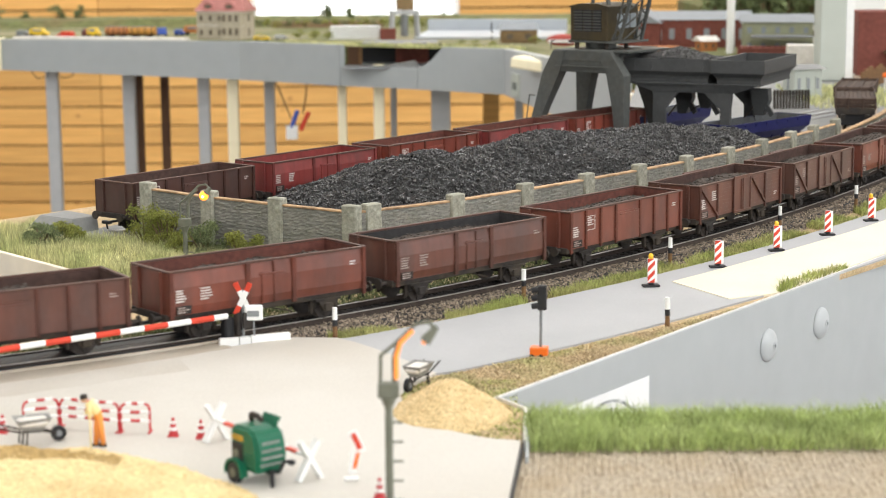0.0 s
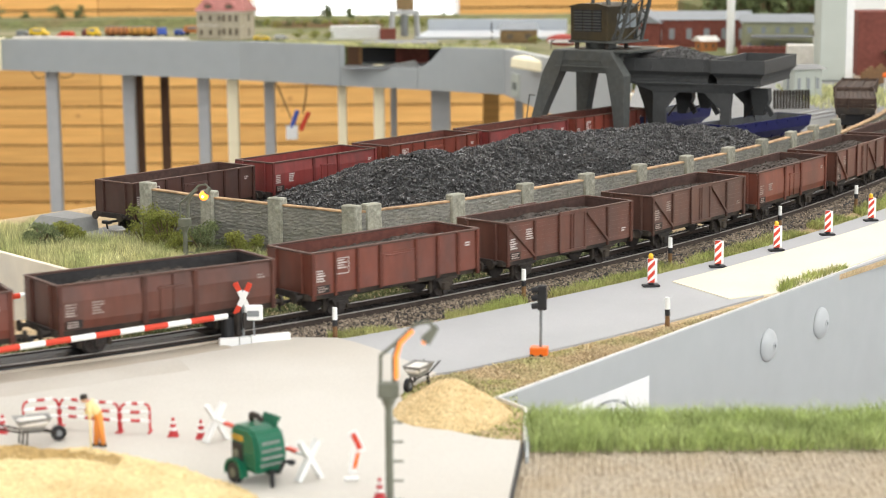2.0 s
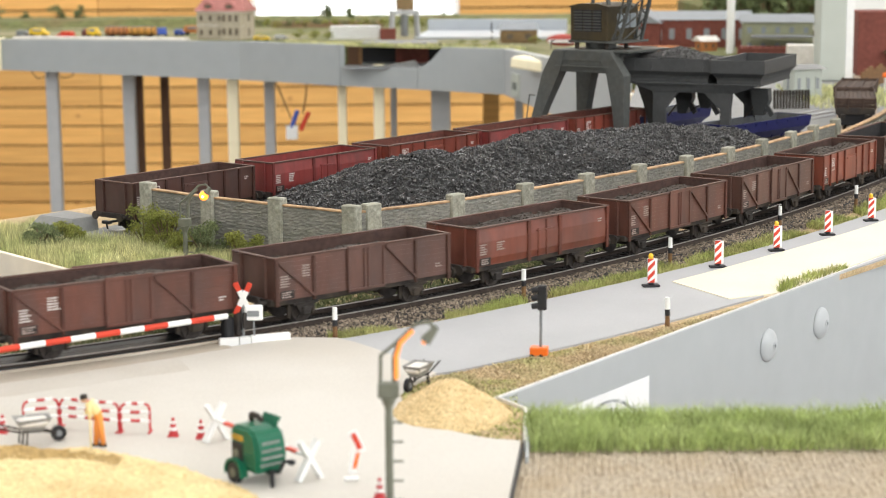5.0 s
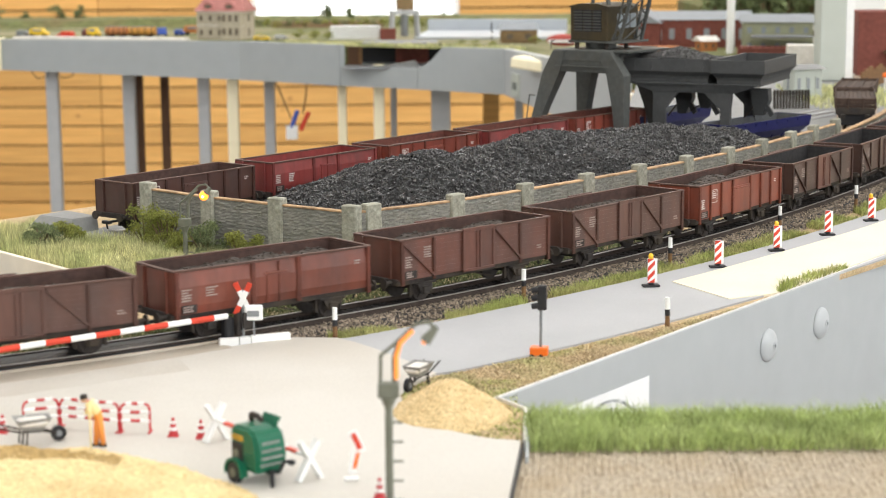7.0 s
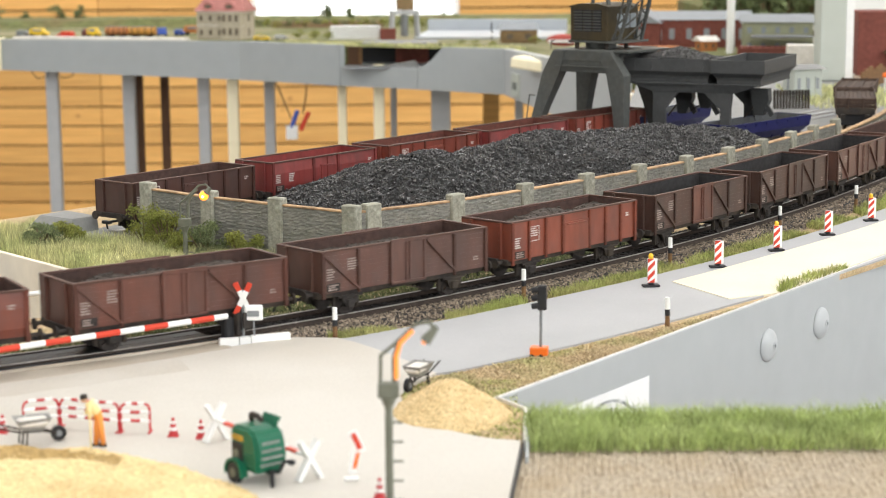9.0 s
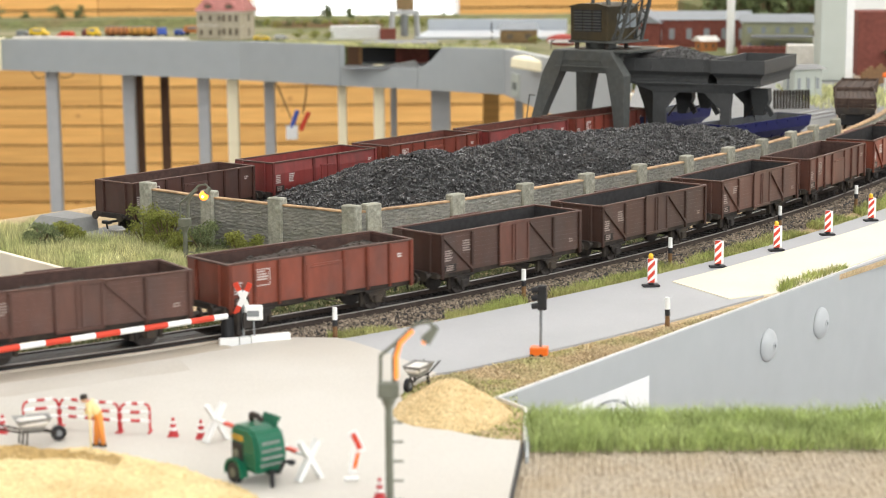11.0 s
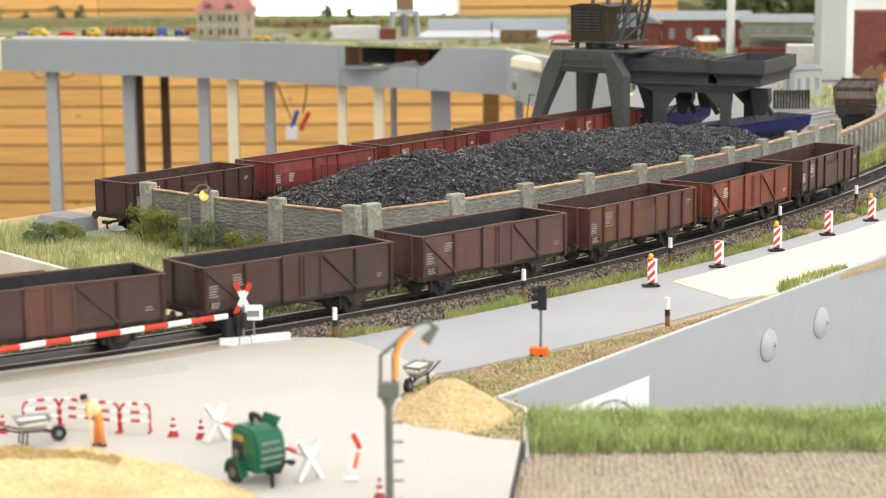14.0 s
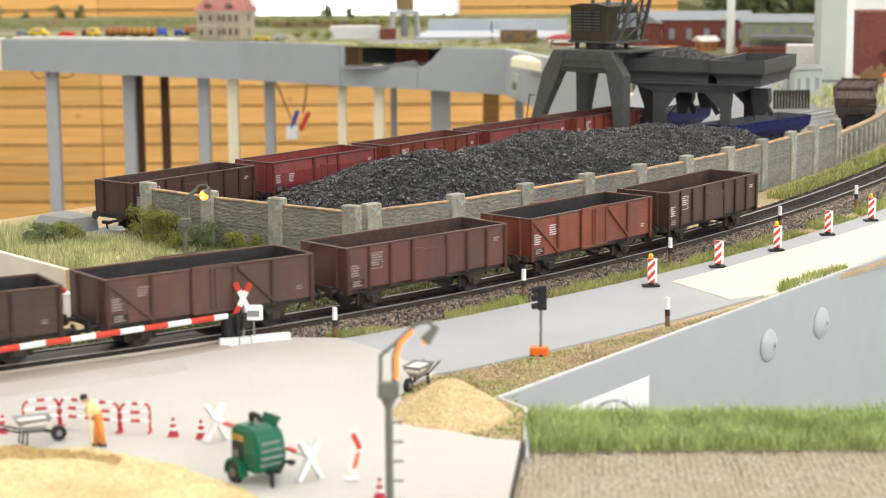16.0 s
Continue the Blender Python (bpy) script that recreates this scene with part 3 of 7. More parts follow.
def open_wagon(kind, colour, inner, loaded, label, number, braced_door=None):
    """kind: ribbed (steel ribs), smooth (flat panels), braced (planks with diagonal braces)."""
    w = thing("open_wagon", label, "freight wagon", group="wagons of the coal train")
    L, W, T, B = BOX_L / 2, BOX_W / 2, BOX_TOP, BOX_LOW
    t = 0.0007
    # sides
    for sgn in (-1, 1):
        y0, y1 = sorted((sgn * W, sgn * (W - t)))
        bm = bmesh.new()
        if kind == "braced":
            box(bm, -L, L, y0 + 0.00012, y1 - 0.00012, B, T - 0.0003)
        elif kind == "smooth":
            yo, yi = sgn * W, sgn * (W - t)
            prism(bm, [(yo - sgn * 0.0008, B), (yo + sgn * 0.0002, B + 0.0035), (yo + sgn * 0.0004, T - 0.0070), (yo - sgn * 0.0006, T), (yi, T), (yi, B)], -L, L, Matrix(((0, 1, 0, 0), (1, 0, 0, 0), (0, 0, 1, 0), (0, 0, 0, 1))))
        else:
            box(bm, -L, L, y0, y1, B, T)
        side = part("side_wall", bm, colour, w)
        out = sgn * W
        if kind == "braced":
            hh = (T - B) / 9
            for i in range(9):
                part("plank", boxes((-L, L, y0, y1, B + i * hh, B + (i + 1) * hh - 0.00011)), colour, side)

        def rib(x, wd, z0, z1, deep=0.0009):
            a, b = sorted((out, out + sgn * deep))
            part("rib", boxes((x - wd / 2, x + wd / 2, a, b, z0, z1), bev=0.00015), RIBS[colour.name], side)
        lowpost = 0.0096
        for x in (-L + 0.0009, L - 0.0009):
            rib(x, 0.0019, lowpost, T - 0.0002)
        if kind == "ribbed":
            for x in (-0.036, -0.0235, -0.0105, 0.0105, 0.0235, 0.036):
                rib(x, 0.0015, B - 0.0012, T - 0.0004)
            a, b = sorted((out, out + sgn * 0.0007))
            part("side_door", boxes((-0.0096, 0.0096, a, b, B - 0.0008, T - 0.0045), bev=0.0002), colour, side)
            part("door_bar", boxes((-0.0075, 0.0075, a + sgn * 0.0005, b + sgn * 0.0005, T - 0.006, T - 0.0054), bev=0.0001), colour, side)
        elif kind == "smooth":
            for x in (-0.0115, 0.0115):
                rib(x, 0.0022, B - 0.0012, T - 0.0004)
            rib(0.0015, 0.0008, B, T - 0.001, 0.0006)
            a, b = sorted((out + sgn * 0.0004, out + sgn * 0.0011))
            part("door_bar", boxes((-0.006, 0.006, a, b, T - 0.0062, T - 0.0055), bev=0.0001), colour, side)
            rib(-0.0045, 0.0008, B, T - 0.005, 0.0006)
        else:
            for x in (-0.0285, 0.0285):
                rib(x, 0.0014, B - 0.0014, T - 0.0008)
            door = part("side_door", boxes((-0.0100, 0.0100, *sorted((out, out + sgn * 0.0006)), B - 0.0008, T + 0.0006), bev=0.0002), braced_door or colour, w)
            a, b = sorted((out + sgn * 0.0005, out + sgn * 0.0012))
            for d in ((-0.0104, -0.0092), (0.0092, 0.0104), (-0.0015, -0.0006), (0.0006, 0.0015)):
                part("door_post", boxes((d[0], d[1], a, b, B - 0.0008, T + 0.0005), bev=0.00012), braced_door or colour, door)
            part("door_post", boxes((-0.0104, 0.0104, a, b, B - 0.0008, B + 0.0004), bev=0.00012), braced_door or colour, door)
            part("door_post", boxes((-0.0104, 0.0104, a, b, T - 0.0008, T + 0.0009), bev=0.00012), braced_door or colour, door)
            for q in (-1, 1):
                bm = bmesh.new()
                yy = out + sgn * 0.0005
                if q < 0:
                    beam(bm, (-L + 0.001, yy, T - 0.0012), (-0.0285, yy, B + 0.0004), 0.0013, 0.0009)
                else:
                    beam(bm, (0.0112, yy, T - 0.0012), (0.0285, yy, B + 0.0012), 0.0013, 0.0009)
                part("brace", bm, colour, side)
        # rim along the top, worn lighter
        a, b = sorted((sgn * (W - 0.0010), sgn * (W + 0.0006)))
        part("top_rail", boxes((-L - 0.0004, L + 0.0004, a, b, T - 0.0006, T + 0.0003), bev=0.0002), RIM, w, "paler worn top edge")
        yy = out + sgn * (0.00005 if kind != "smooth" else 0.0001)
        flip = sgn < 0
        if kind == "smooth":
            yy = out + sgn * 0.00045
        for x, z, rows, wd, sd in (((-L + 0.003) if flip else (L - 0.009), T - 0.0085, 5, 0.005, 0), (-0.0345 if flip else 0.0285, T - 0.0050 if kind != "smooth" else T - 0.0085, 5 if number % 3 else 4, 0.0058, 40), (L - 0.0085 if flip else -L + 0.004, B + 0.0052 if kind == "braced" else T - 0.006, 2, 0.0036, 80)):
            bm = bmesh.new()
            markings(bm, x, z, rows, wd, yy, number + sd)
            if sd == 40 and kind == "ribbed":
                for q in ((x - 0.0007, x + 0.0063, z + 0.0011, z + 0.0014), (x - 0.0007, x + 0.0063, z - 0.0057, z - 0.0054), (x - 0.0007, x - 0.0004, z - 0.0057, z + 0.0014), (x + 0.0060, x + 0.0063, z - 0.0057, z + 0.0014)):
                    box(bm, q[0], q[1], yy - 0.00012, yy + 0.0002, q[2], q[3])
            part("lettering", bm, M["marking_clean" if number in (1, 3, 4, 9, 14, 15) or number > 59 else "marking"], side, "worn white lettering, unreadable")
        bm = bmesh.new()
        a, b = sorted((yy - sgn * 0.0001, yy + sgn * 0.00025))
        u = -L + 0.003 if flip else L - 0.010
        box(bm, u, u + 0.007, a, b, B + 0.0006, B + 0.0040)
        notice = part("notice_board", bm, M["under"], side, "small black notice board")
        bm = bmesh.new()
        markings(bm, u + 0.0006, B + 0.0030, 3, 0.0055, yy + sgn * 0.00018, number + 120, 0.00095)
        part("lettering", bm, M["marking"], notice, "small white notes, unreadable")
    # ends
    for sgn in (-1, 1):
        a, b = sorted((sgn * L, sgn * (L - t)))
        end = part("end_wall", boxes((a, b, -W + t, W - t, B, T)), colour, w)
        for y in (-0.009, 0.009):
            c, d = sorted((sgn * L, sgn * (L + 0.0011)))
            part("rib", boxes((c, d, y - 0.0008, y + 0.0008, B - 0.001, T - 0.0005), bev=0.00015), colour, end)
        c, d = sorted((sgn * (L - 0.0010), sgn * (L + 0.0007)))
        part("top_rail", boxes((c, d, -W + 0.001, W - 0.001, T - 0.0006, T + 0.0003), bev=0.0002), RIM, w, "paler worn top edge")
        c, d = sorted((sgn * L, sgn * (L + 0.0012)))
        part("headstock", boxes((c, d, -W + 0.001, W - 0.001, 0.0095, B + 0.0006), bev=0.0002), M["under"], w)
        for y in (-0.0101, 0.0101):
            bm = rod(bmesh.new(), (sgn * (L + 0.001), y, 0.0111), (sgn * (L + 0.0055), y, 0.0111), 0.0009)
            rod(bm, (sgn * (L + 0.0052), y, 0.0111), (sgn * (L + 0.0060), y, 0.0111), 0.0024, seg=12)
            part("buffer", bm, M["under"], w)
        bm = boxes((*sorted((sgn * (L - 0.004), sgn * (L + 0.0072))), -0.0012, 0.0012, 0.0072, 0.0084), (*sorted((sgn * (L + 0.0050), sgn * (L + 0.0076))), -0.0032, 0.0032, 0.0070, 0.0088), bev=0.0003)
        rod(bm, (sgn * (L + 0.005), 0.002, 0.0075), (sgn * (L + 0.0035), 0.0025, 0.0035), 0.0005)
        part("coupling", bm, M["black"], w)
    part("inside", boxes((-L + t, L - t, -W + t, -W + t + 0.0002, B + 0.001, T - 0.0007), (-L + t, L - t, W - t - 0.0002, W - t, B + 0.001, T - 0.0007),
                         (-L + t, -L + t + 0.0002, -W + t, W - t, B + 0.001, T - 0.0007), (L - t - 0.0002, L - t, -W + t, W - t, B + 0.001, T - 0.0007),
                         (-L + t, L - t, -W + t, W - t, B + 0.0004, B + 0.0012)), inner, w, "sooty inner lining and floor")
    # underframe
    for sgn in (-1, 1):
        yy = sgn * 0.0118
        part("sole_bar", boxes((-L, L, yy - 0.0006, yy + 0.0006, 0.0092, B - 0.0001)), M["under"], w)
        for x in (-0.031, 0.031):
            bm = bmesh.new()
            prism(bm, [(x - 0.0055, 0.0096), (x + 0.0055, 0.0096), (x + 0.0024, 0.0040), (x - 0.0024, 0.0040)], yy - 0.0006, yy + 0.0004)
            box(bm, x - 0.0020, x + 0.0020, *sorted((yy, yy + sgn * 0.0018)), 0.0036, 0.0072, bev=0.0004)
            box(bm, x - 0.0070, x + 0.0070, *sorted((yy + sgn * 0.0003, yy + sgn * 0.0012)), 0.0082, 0.0093, bev=0.0003)
            part("axle_guard", bm, M["under"], w)
            part("brake_shoe", boxes((x - 0.0072, x - 0.0058, yy - sgn * 0.003 - 0.0008, yy - sgn * 0.003 + 0.0008, 0.0028, 0.0085), (x + 0.0058, x + 0.0072, yy - sgn * 0.003 - 0.0008, yy - sgn * 0.003 + 0.0008, 0.0028, 0.0085)), M["under"], w)
    bm = bmesh.new()
    rod(bm, (-0.012, 0, 0.0078), (-0.003, 0, 0.0078), 0.0022)
    beam(bm, (-0.028, -0.007, 0.0080), (0.028, -0.007, 0.0080), 0.0006)
    beam(bm, (0.003, -0.011, 0.0085), (0.012, -0.0125, 0.0060), 0.0005)
    part("brake_gear", bm, M["under"], w)
    axles = []
    for x in (-0.031, 0.031):
        bm = bmesh.new()
        rod(bm, (0, -0.0095, 0), (0, 0.0095, 0), 0.0010)
        for sgn in (-1, 1):
            rod(bm, (0, sgn * 0.0072, 0), (0, sgn * 0.0094, 0), 0.0054, seg=20)
            rod(bm, (0, sgn * 0.0068, 0), (0, sgn * 0.0073, 0), 0.0060, seg=20)
            rod(bm, (0, sgn * 0.0094, 0), (0, sgn * 0.0097, 0), 0.0042, 0.0030, seg=8)
            for k in range(4):
                beam(bm, (0, sgn * 0.0096, 0), (0.0045 * math.cos(k * 1.571), sgn * 0.0096, 0.0045 * math.sin(k * 1.571)), 0.0009)
        axles.append(part("wheelset", bm, M["wheel"], w, m=pose(x, 0, 0.0054)))
    if loaded:
        bm = bmesh.new()
        nx, ny = 34, 10
        g = [[None] * (ny + 1) for _ in range(nx + 1)]
        for i in range(nx + 1):
            for j in range(ny + 1):
                x, y = (i / nx - 0.5) * 2 * (L - 0.001), (j / ny - 0.5) * 2 * (W - 0.001)
                z = B + 0.0112 + 0.95 * loaded * (1 - (y / W) ** 2) * (1 - 0.5 * (x / L) ** 2) * (0.75 + 0.5 * noise.noise((x * 55 + number * 3.3, y * 55, 0))) + 0.0012 * noise.noise((x * 300, y * 300, number))
                g[i][j] = bm.verts.new((x, y, min(z, T - 0.0006)))
        for i in range(nx):
            for j in range(ny):
                bm.faces.new((g[i][j], g[i + 1][j], g[i + 1][j + 1], g[i][j + 1]))
        tops = [(v.co.x, v.co.y, v.co.z) for v in bm.verts]

        def spot(rn):
            q = tops[rn.randint(len(tops))]
            return q[0] * 0.98 + rn.uniform(-0.001, 0.001), q[1] * 0.93, q[2]
        filling = part("coal_remnant", bm, M["residue"], w, "dusty remnant of coal")
        V, F = lumps(700, spot, 0.0010, number)
        raw("coal_grit", V, F, M["residue"], filling)
    return w, axles


RIM = mat("worn_edge_paint", (0.088, 0.044, 0.032), 0.55, grain=500, amount=0.25, stain=0.6, stain_color=(0.10, 0.06, 0.05), stain_scale=120)
BROWN = paint("wagon_brown", (0.124, 0.044, 0.029), 0.5)
RED = paint("wagon_red_brown", (0.172, 0.046, 0.027), 0.42)
BRIGHT = paint("wagon_bright_red_brown", (0.215, 0.050, 0.026), 0.38)
DARK = paint("wagon_dark_brown", (0.066, 0.031, 0.022), 0.5)
DULL = paint("wagon_dull_brown", (0.112, 0.050, 0.036), 0.45)
WINE = paint("wagon_wine_red", (0.225, 0.038, 0.034), 0.2)
RUST = paint("wagon_rust_red", (0.215, 0.044, 0.026), 0.25)
SOOT = mat("sooty_lining", (0.035, 0.033, 0.033), 0.85, grain=400, amount=0.3)
RUSTY = mat("brown_lining", (0.075, 0.042, 0.034), 0.85, grain=400, amount=0.3, stain=0.5, stain_color=(0.03, 0.027, 0.025), stain_scale=60)
REDIN = mat("red_brown_lining", (0.13, 0.045, 0.033), 0.8, grain=400, amount=0.3, stain=0.4, stain_color=(0.05, 0.03, 0.025), stain_scale=60)

TRAIN = [
    ("ribbed", BROWN, RUSTY, 0.006, "dusty brown ribbed open wagon with some coal", None),
    ("smooth", RED, REDIN, 0.006, "red-brown smooth-sided open wagon with some coal", None),
    ("smooth", BROWN, SOOT, 0.006, "brown smooth-sided open wagon with sooty inside", None),
    ("ribbed", RED, REDIN, 0.007, "red-brown ribbed open wagon with some coal", None),
    ("braced", BROWN, RUSTY, 0.007, "brown planked open wagon with diagonal braces and coal", None),
    ("braced", DULL, RUSTY, 0.006, "dull dark brown planked wagon with diagonal braces", None),
    ("smooth", RED, RUSTY, 0.008, "red-brown smooth-sided open wagon with coal remnant", None),
    ("braced", BROWN, RUSTY, 0.008, "weathered brown planked wagon with diagonal braces", None),
    ("braced", DULL, RUSTY, 0.007, "dusky brown planked wagon with coal remnant", None),
    ("ribbed", BRIGHT, RUSTY, 0.009, "bright red-brown ribbed open wagon with coal remnant", None),
    ("braced", DARK, SOOT, 0, "empty near-black planked wagon with a browner door", BROWN),
    ("braced", DARK, SOOT, 0, "empty dark brown planked wagon with diagonal braces", None),
    ("braced", DULL, SOOT, 0, "empty brown planked wagon with diagonal braces", None),
    ("ribbed", BROWN, RUSTY, 0, "empty brown ribbed steel open wagon", None),
    ("braced", BRIGHT, SOOT, 0, "empty red planked wagon with diagonal braces", None),
    ("ribbed", DARK, RUSTY, 0, "empty dark brown ribbed wagon ending the train", None),
]
OFFSETS = (0.0, 0.1138, 0.2280, 0.3434, 0.4589, 0.5740, 0.6873, 0.8018, 0.9161, 1.0296, 1.1434, 1.2574, 1.3716, 1.4859, 1.5999, 1.7131)
RUNNING = []
for i, (kind, colour, inner, loaded, label, door) in enumerate(TRAIN):
    RUNNING.append(open_wagon(kind, colour, inner, loaded, label, i, door))


# ---------------------------------------------------------------- the coal yard
WALL = [(-0.164, 1.0316), (-0.1255, 0.9960), (-0.0865, 0.9670), (-0.0449, 0.9366), (0.0065, 0.9766), (0.045, 1.0163), (0.082, 1.0571), (0.1164, 1.0975), (0.1497, 1.1385), (0.1818, 1.1812), (0.2109, 1.2260), (0.2386, 1.2720), (0.2618, 1.3115), (0.2864, 1.3549)]


def yard_wall():
    wall = thing("yard_wall", "grey cast stone yard wall with concrete pillars", "wall", kind="structure")
    top = 0.0255
    for i, (a, b) in enumerate(zip(WALL, WALL[1:])):
        d = Vector((b[0] - a[0], b[1] - a[1]))
        m = Matrix.Translation((a[0], a[1], 0)) @ Matrix.Rotation(math.atan2(d.y, d.x), 4, "Z")
        rnd = random.Random(i)
        panel = part("wall_panel", boxes((0.002, d.length - 0.002, -0.0012, 0.0016, -0.006, top - 0.0012)), M["stonewall"], wall, m=m)
        # rough cast strata, proud of the panel
        nx, nz = int(d.length / 0.0008), 34
        V, F = [], []
        for ix in range(nx + 1):
            x = 0.002 + (d.length - 0.004) * ix / nx
            for iz in range(nz + 1):
                z = -0.006 + (top - 0.0014 + 0.006) * iz / nz
                u = z / 0.0015 + 0.9 * noise.noise((x * 70, z * 90, i * 3.1)) + 0.5 * noise.noise((x * 240, z * 60, i))
                lay = math.floor(u)
                deep = 0.00035 + 0.00055 * (1 - (u - lay)) ** 0.7 * (0.5 + 0.9 * abs(noise.noise((x * 95 + lay * 5.3, lay * 1.7, i)))) + 0.00025 * noise.noise((x * 500, z * 900, i))
                V.append((x, -0.0011 - deep, z))
        for ix in range(nx):
            for iz in range(nz):
                k = ix * (nz + 1) + iz
                F.append((k, k + nz + 1, k + nz + 2, k + 1))
        raw("stone_courses", V, F, M["stonewall"], panel)
        part("capping", boxes((-0.001, d.length + 0.001, -0.0019, 0.0018, top - 0.0010, top), bev=0.0002), M["cap"], wall, "light wooden capping strip", m=m)
    for i, a in enumerate(WALL):
        b = WALL[min(i + 1, len(WALL) - 1)]
        c = WALL[max(i - 1, 0)]
        ang = math.atan2(b[1] - c[1], b[0] - c[0])
        spots = [(a, ang)]
        if i == 3:
            spots = [((a[0] - 0.0012, a[1] + 0.0010), math.atan2(WALL[3][1] - WALL[2][1], WALL[3][0] - WALL[2][0])), ((a[0] + 0.0082, a[1] + 0.0070), math.atan2(WALL[4][1] - WALL[3][1], WALL[4][0] - WALL[3][0]))]
        for (x, y), g in spots:
            bm = boxes((-0.0048, 0.0048, -0.0032, 0.0026, -0.006, 0.0287), bev=0.0006)
            bmesh.ops.subdivide_edges(bm, edges=bm.edges[:], cuts=5, use_grid_fill=True)
            for v in bm.verts:
                v.co += Vector((noise.noise(v.co * 700 + Vector((i, 0, 0))), noise.noise(v.co * 310 + Vector((0, i, 0))), 0.5 * noise.noise(v.co * 420))) * 0.0003
            part("pillar", bm, M["pillar"], wall, m=pose(x, y, 0, 0, 0, math.degrees(g)))


yard_wall()
RIDGE = [(-0.020, 1.085, 0.033), (-0.006, 1.100, 0.0365), (0.022, 1.130, 0.0290), (0.050, 1.155, 0.037), (0.068, 1.172, 0.0405), (0.105, 1.212, 0.034), (0.150, 1.275, 0.033), (0.190, 1.325, 0.026), (0.215, 1.36, 0.016)]


def coal_height(x, y):
    best = -1.0
    for (x0, y0, z0), (x1, y1, z1) in zip(RIDGE, RIDGE[1:]):
        dx, dy = x1 - x0, y1 - y0
        k = max(0.0, min(1.0, ((x - x0) * dx + (y - y0) * dy) / (dx * dx + dy * dy)))
        d = math.hypot(x - x0 - k * dx, y - y0 - k * dy)
        best = max(best, z0 + k * (z1 - z0) - 0.36 * math.sqrt(d * d + 0.0003) + 0.006)
    return best + 0.003 * noise.noise((x * 40, y * 40, 0)) + 0.0015 * noise.noise((x * 130, y * 130, 3))


def wall_side(x, y, depth):
    """Whether the place lies inside the yard, depth metres behind the wall."""
    for a, b in zip(WALL[2:], WALL[3:]):
        d = Vector((b[0] - a[0], b[1] - a[1])).normalized()
        if (x - a[0]) * -d.y + (y - a[1]) * d.x < depth:
            return False
    return True


def coal_heap():
    V, F, idx = [], [], {}
    n = 0.0035
    for i in range(-40, 80):
        for j in range(0, 150):
            x, y = i * n, 0.93 + j * n
            h = coal_height(x, y)
            if h > -0.006 and wall_side(x, y, 0.002):
                idx[i, j] = len(V)
                V.append((x, y, h - 0.001))
    for (i, j) in list(idx):
        q = [(i, j), (i + 1, j), (i + 1, j + 1), (i, j + 1)]
        if all(k in idx for k in q):
            F.append(tuple(idx[k] for k in q))
    spots = list(idx)

    def place(rnd):
        i, j = spots[rnd.randint(len(spots))]
        x, y = (i + rnd.uniform(-0.5, 0.5)) * n, 0.93 + (j + rnd.uniform(-0.5, 0.5)) * n
        return x, y, coal_height(x, y) + rnd.uniform(-0.0011, 0.0009)
    v, f = lumps(76000, place, 0.00110, 11)
    big, bigf = lumps(5000, place, 0.00160, 12)
    f = f + [tuple(a + len(v) for a in q) for q in bigf]
    v = v + big
    k = len(V)
    heap = raw("coal_heap", V + v, F + [tuple(a + k for a in q) for q in f], M["coal"])
    tagged(heap, "long black heap of coal lumps behind the wall", "coal heap", kind="stuff")


coal_heap()


# ---------------------------------------------------------------- the siding
SIDE_A, SIDE_H = (-0.1850, 1.0455), math.radians(52.0)


def on_siding(d, off=0.0, z=-0.003):
    return (SIDE_A[0] + math.cos(SIDE_H) * d - math.sin(SIDE_H) * off, SIDE_A[1] + math.sin(SIDE_H) * d + math.cos(SIDE_H) * off, z)


GLOSSY = paint("wagon_deep_brown", (0.070, 0.028, 0.020), 0.3)


def siding():
    tr = thing("siding_track", "siding track sunk in the paved coal yard", "track", kind="structure")
    m = pose(*on_siding(0, 0, -0.003), 0, 0, 52)
    for y in (-0.0085, 0.0085):
        part("rail", boxes((-0.03, 0.9, y - 0.0005, y + 0.0005, -0.002, 0)), M["rail"], tr, m=m)
    part("track_bed", boxes((-0.035, 0.9, -0.018, 0.018, -0.003, -0.0012)), M["road"], tr, "grey paved bed", m=m)
    rows = (("ribbed", GLOSSY, RUSTY, "parked dark brown ribbed open wagon", 0.0), ("smooth", WINE, WINE, "parked wine-red smooth-sided open wagon", 0.114), ("ribbed", RUST, REDIN, "parked rust-red ribbed open wagon beside the coal", 0.2245), ("smooth", WINE, REDIN, "parked wine-red open wagon behind the coal heap", 0.3345), ("ribbed", RUST, REDIN, "parked rust-red ribbed open wagon under the crane", 0.443))
    for i, (kind, c, inner, label, d) in enumerate(rows):
        w, ax = open_wagon(kind, c, inner, 0, label, 60 + i)
        w["group"] = "wagons parked on the siding"
        w.matrix_basis = pose(*on_siding(d + 0.048), 0, 0, 52)


siding()


# ---------------------------------------------------------------- vegetation near the track
def patchy(x, y, k=45, lim=0.0):
    return noise.noise((x * k, y * k, 7.7)) > lim


M["tanscatter"] = mat("tan_olive_scatter", (0.56, 0.44, 0.27), 0.9, grain=60, amount=0.2, island=0.35, stain=0.9, stain_color=(0.37, 0.41, 0.15), stain_scale=38)


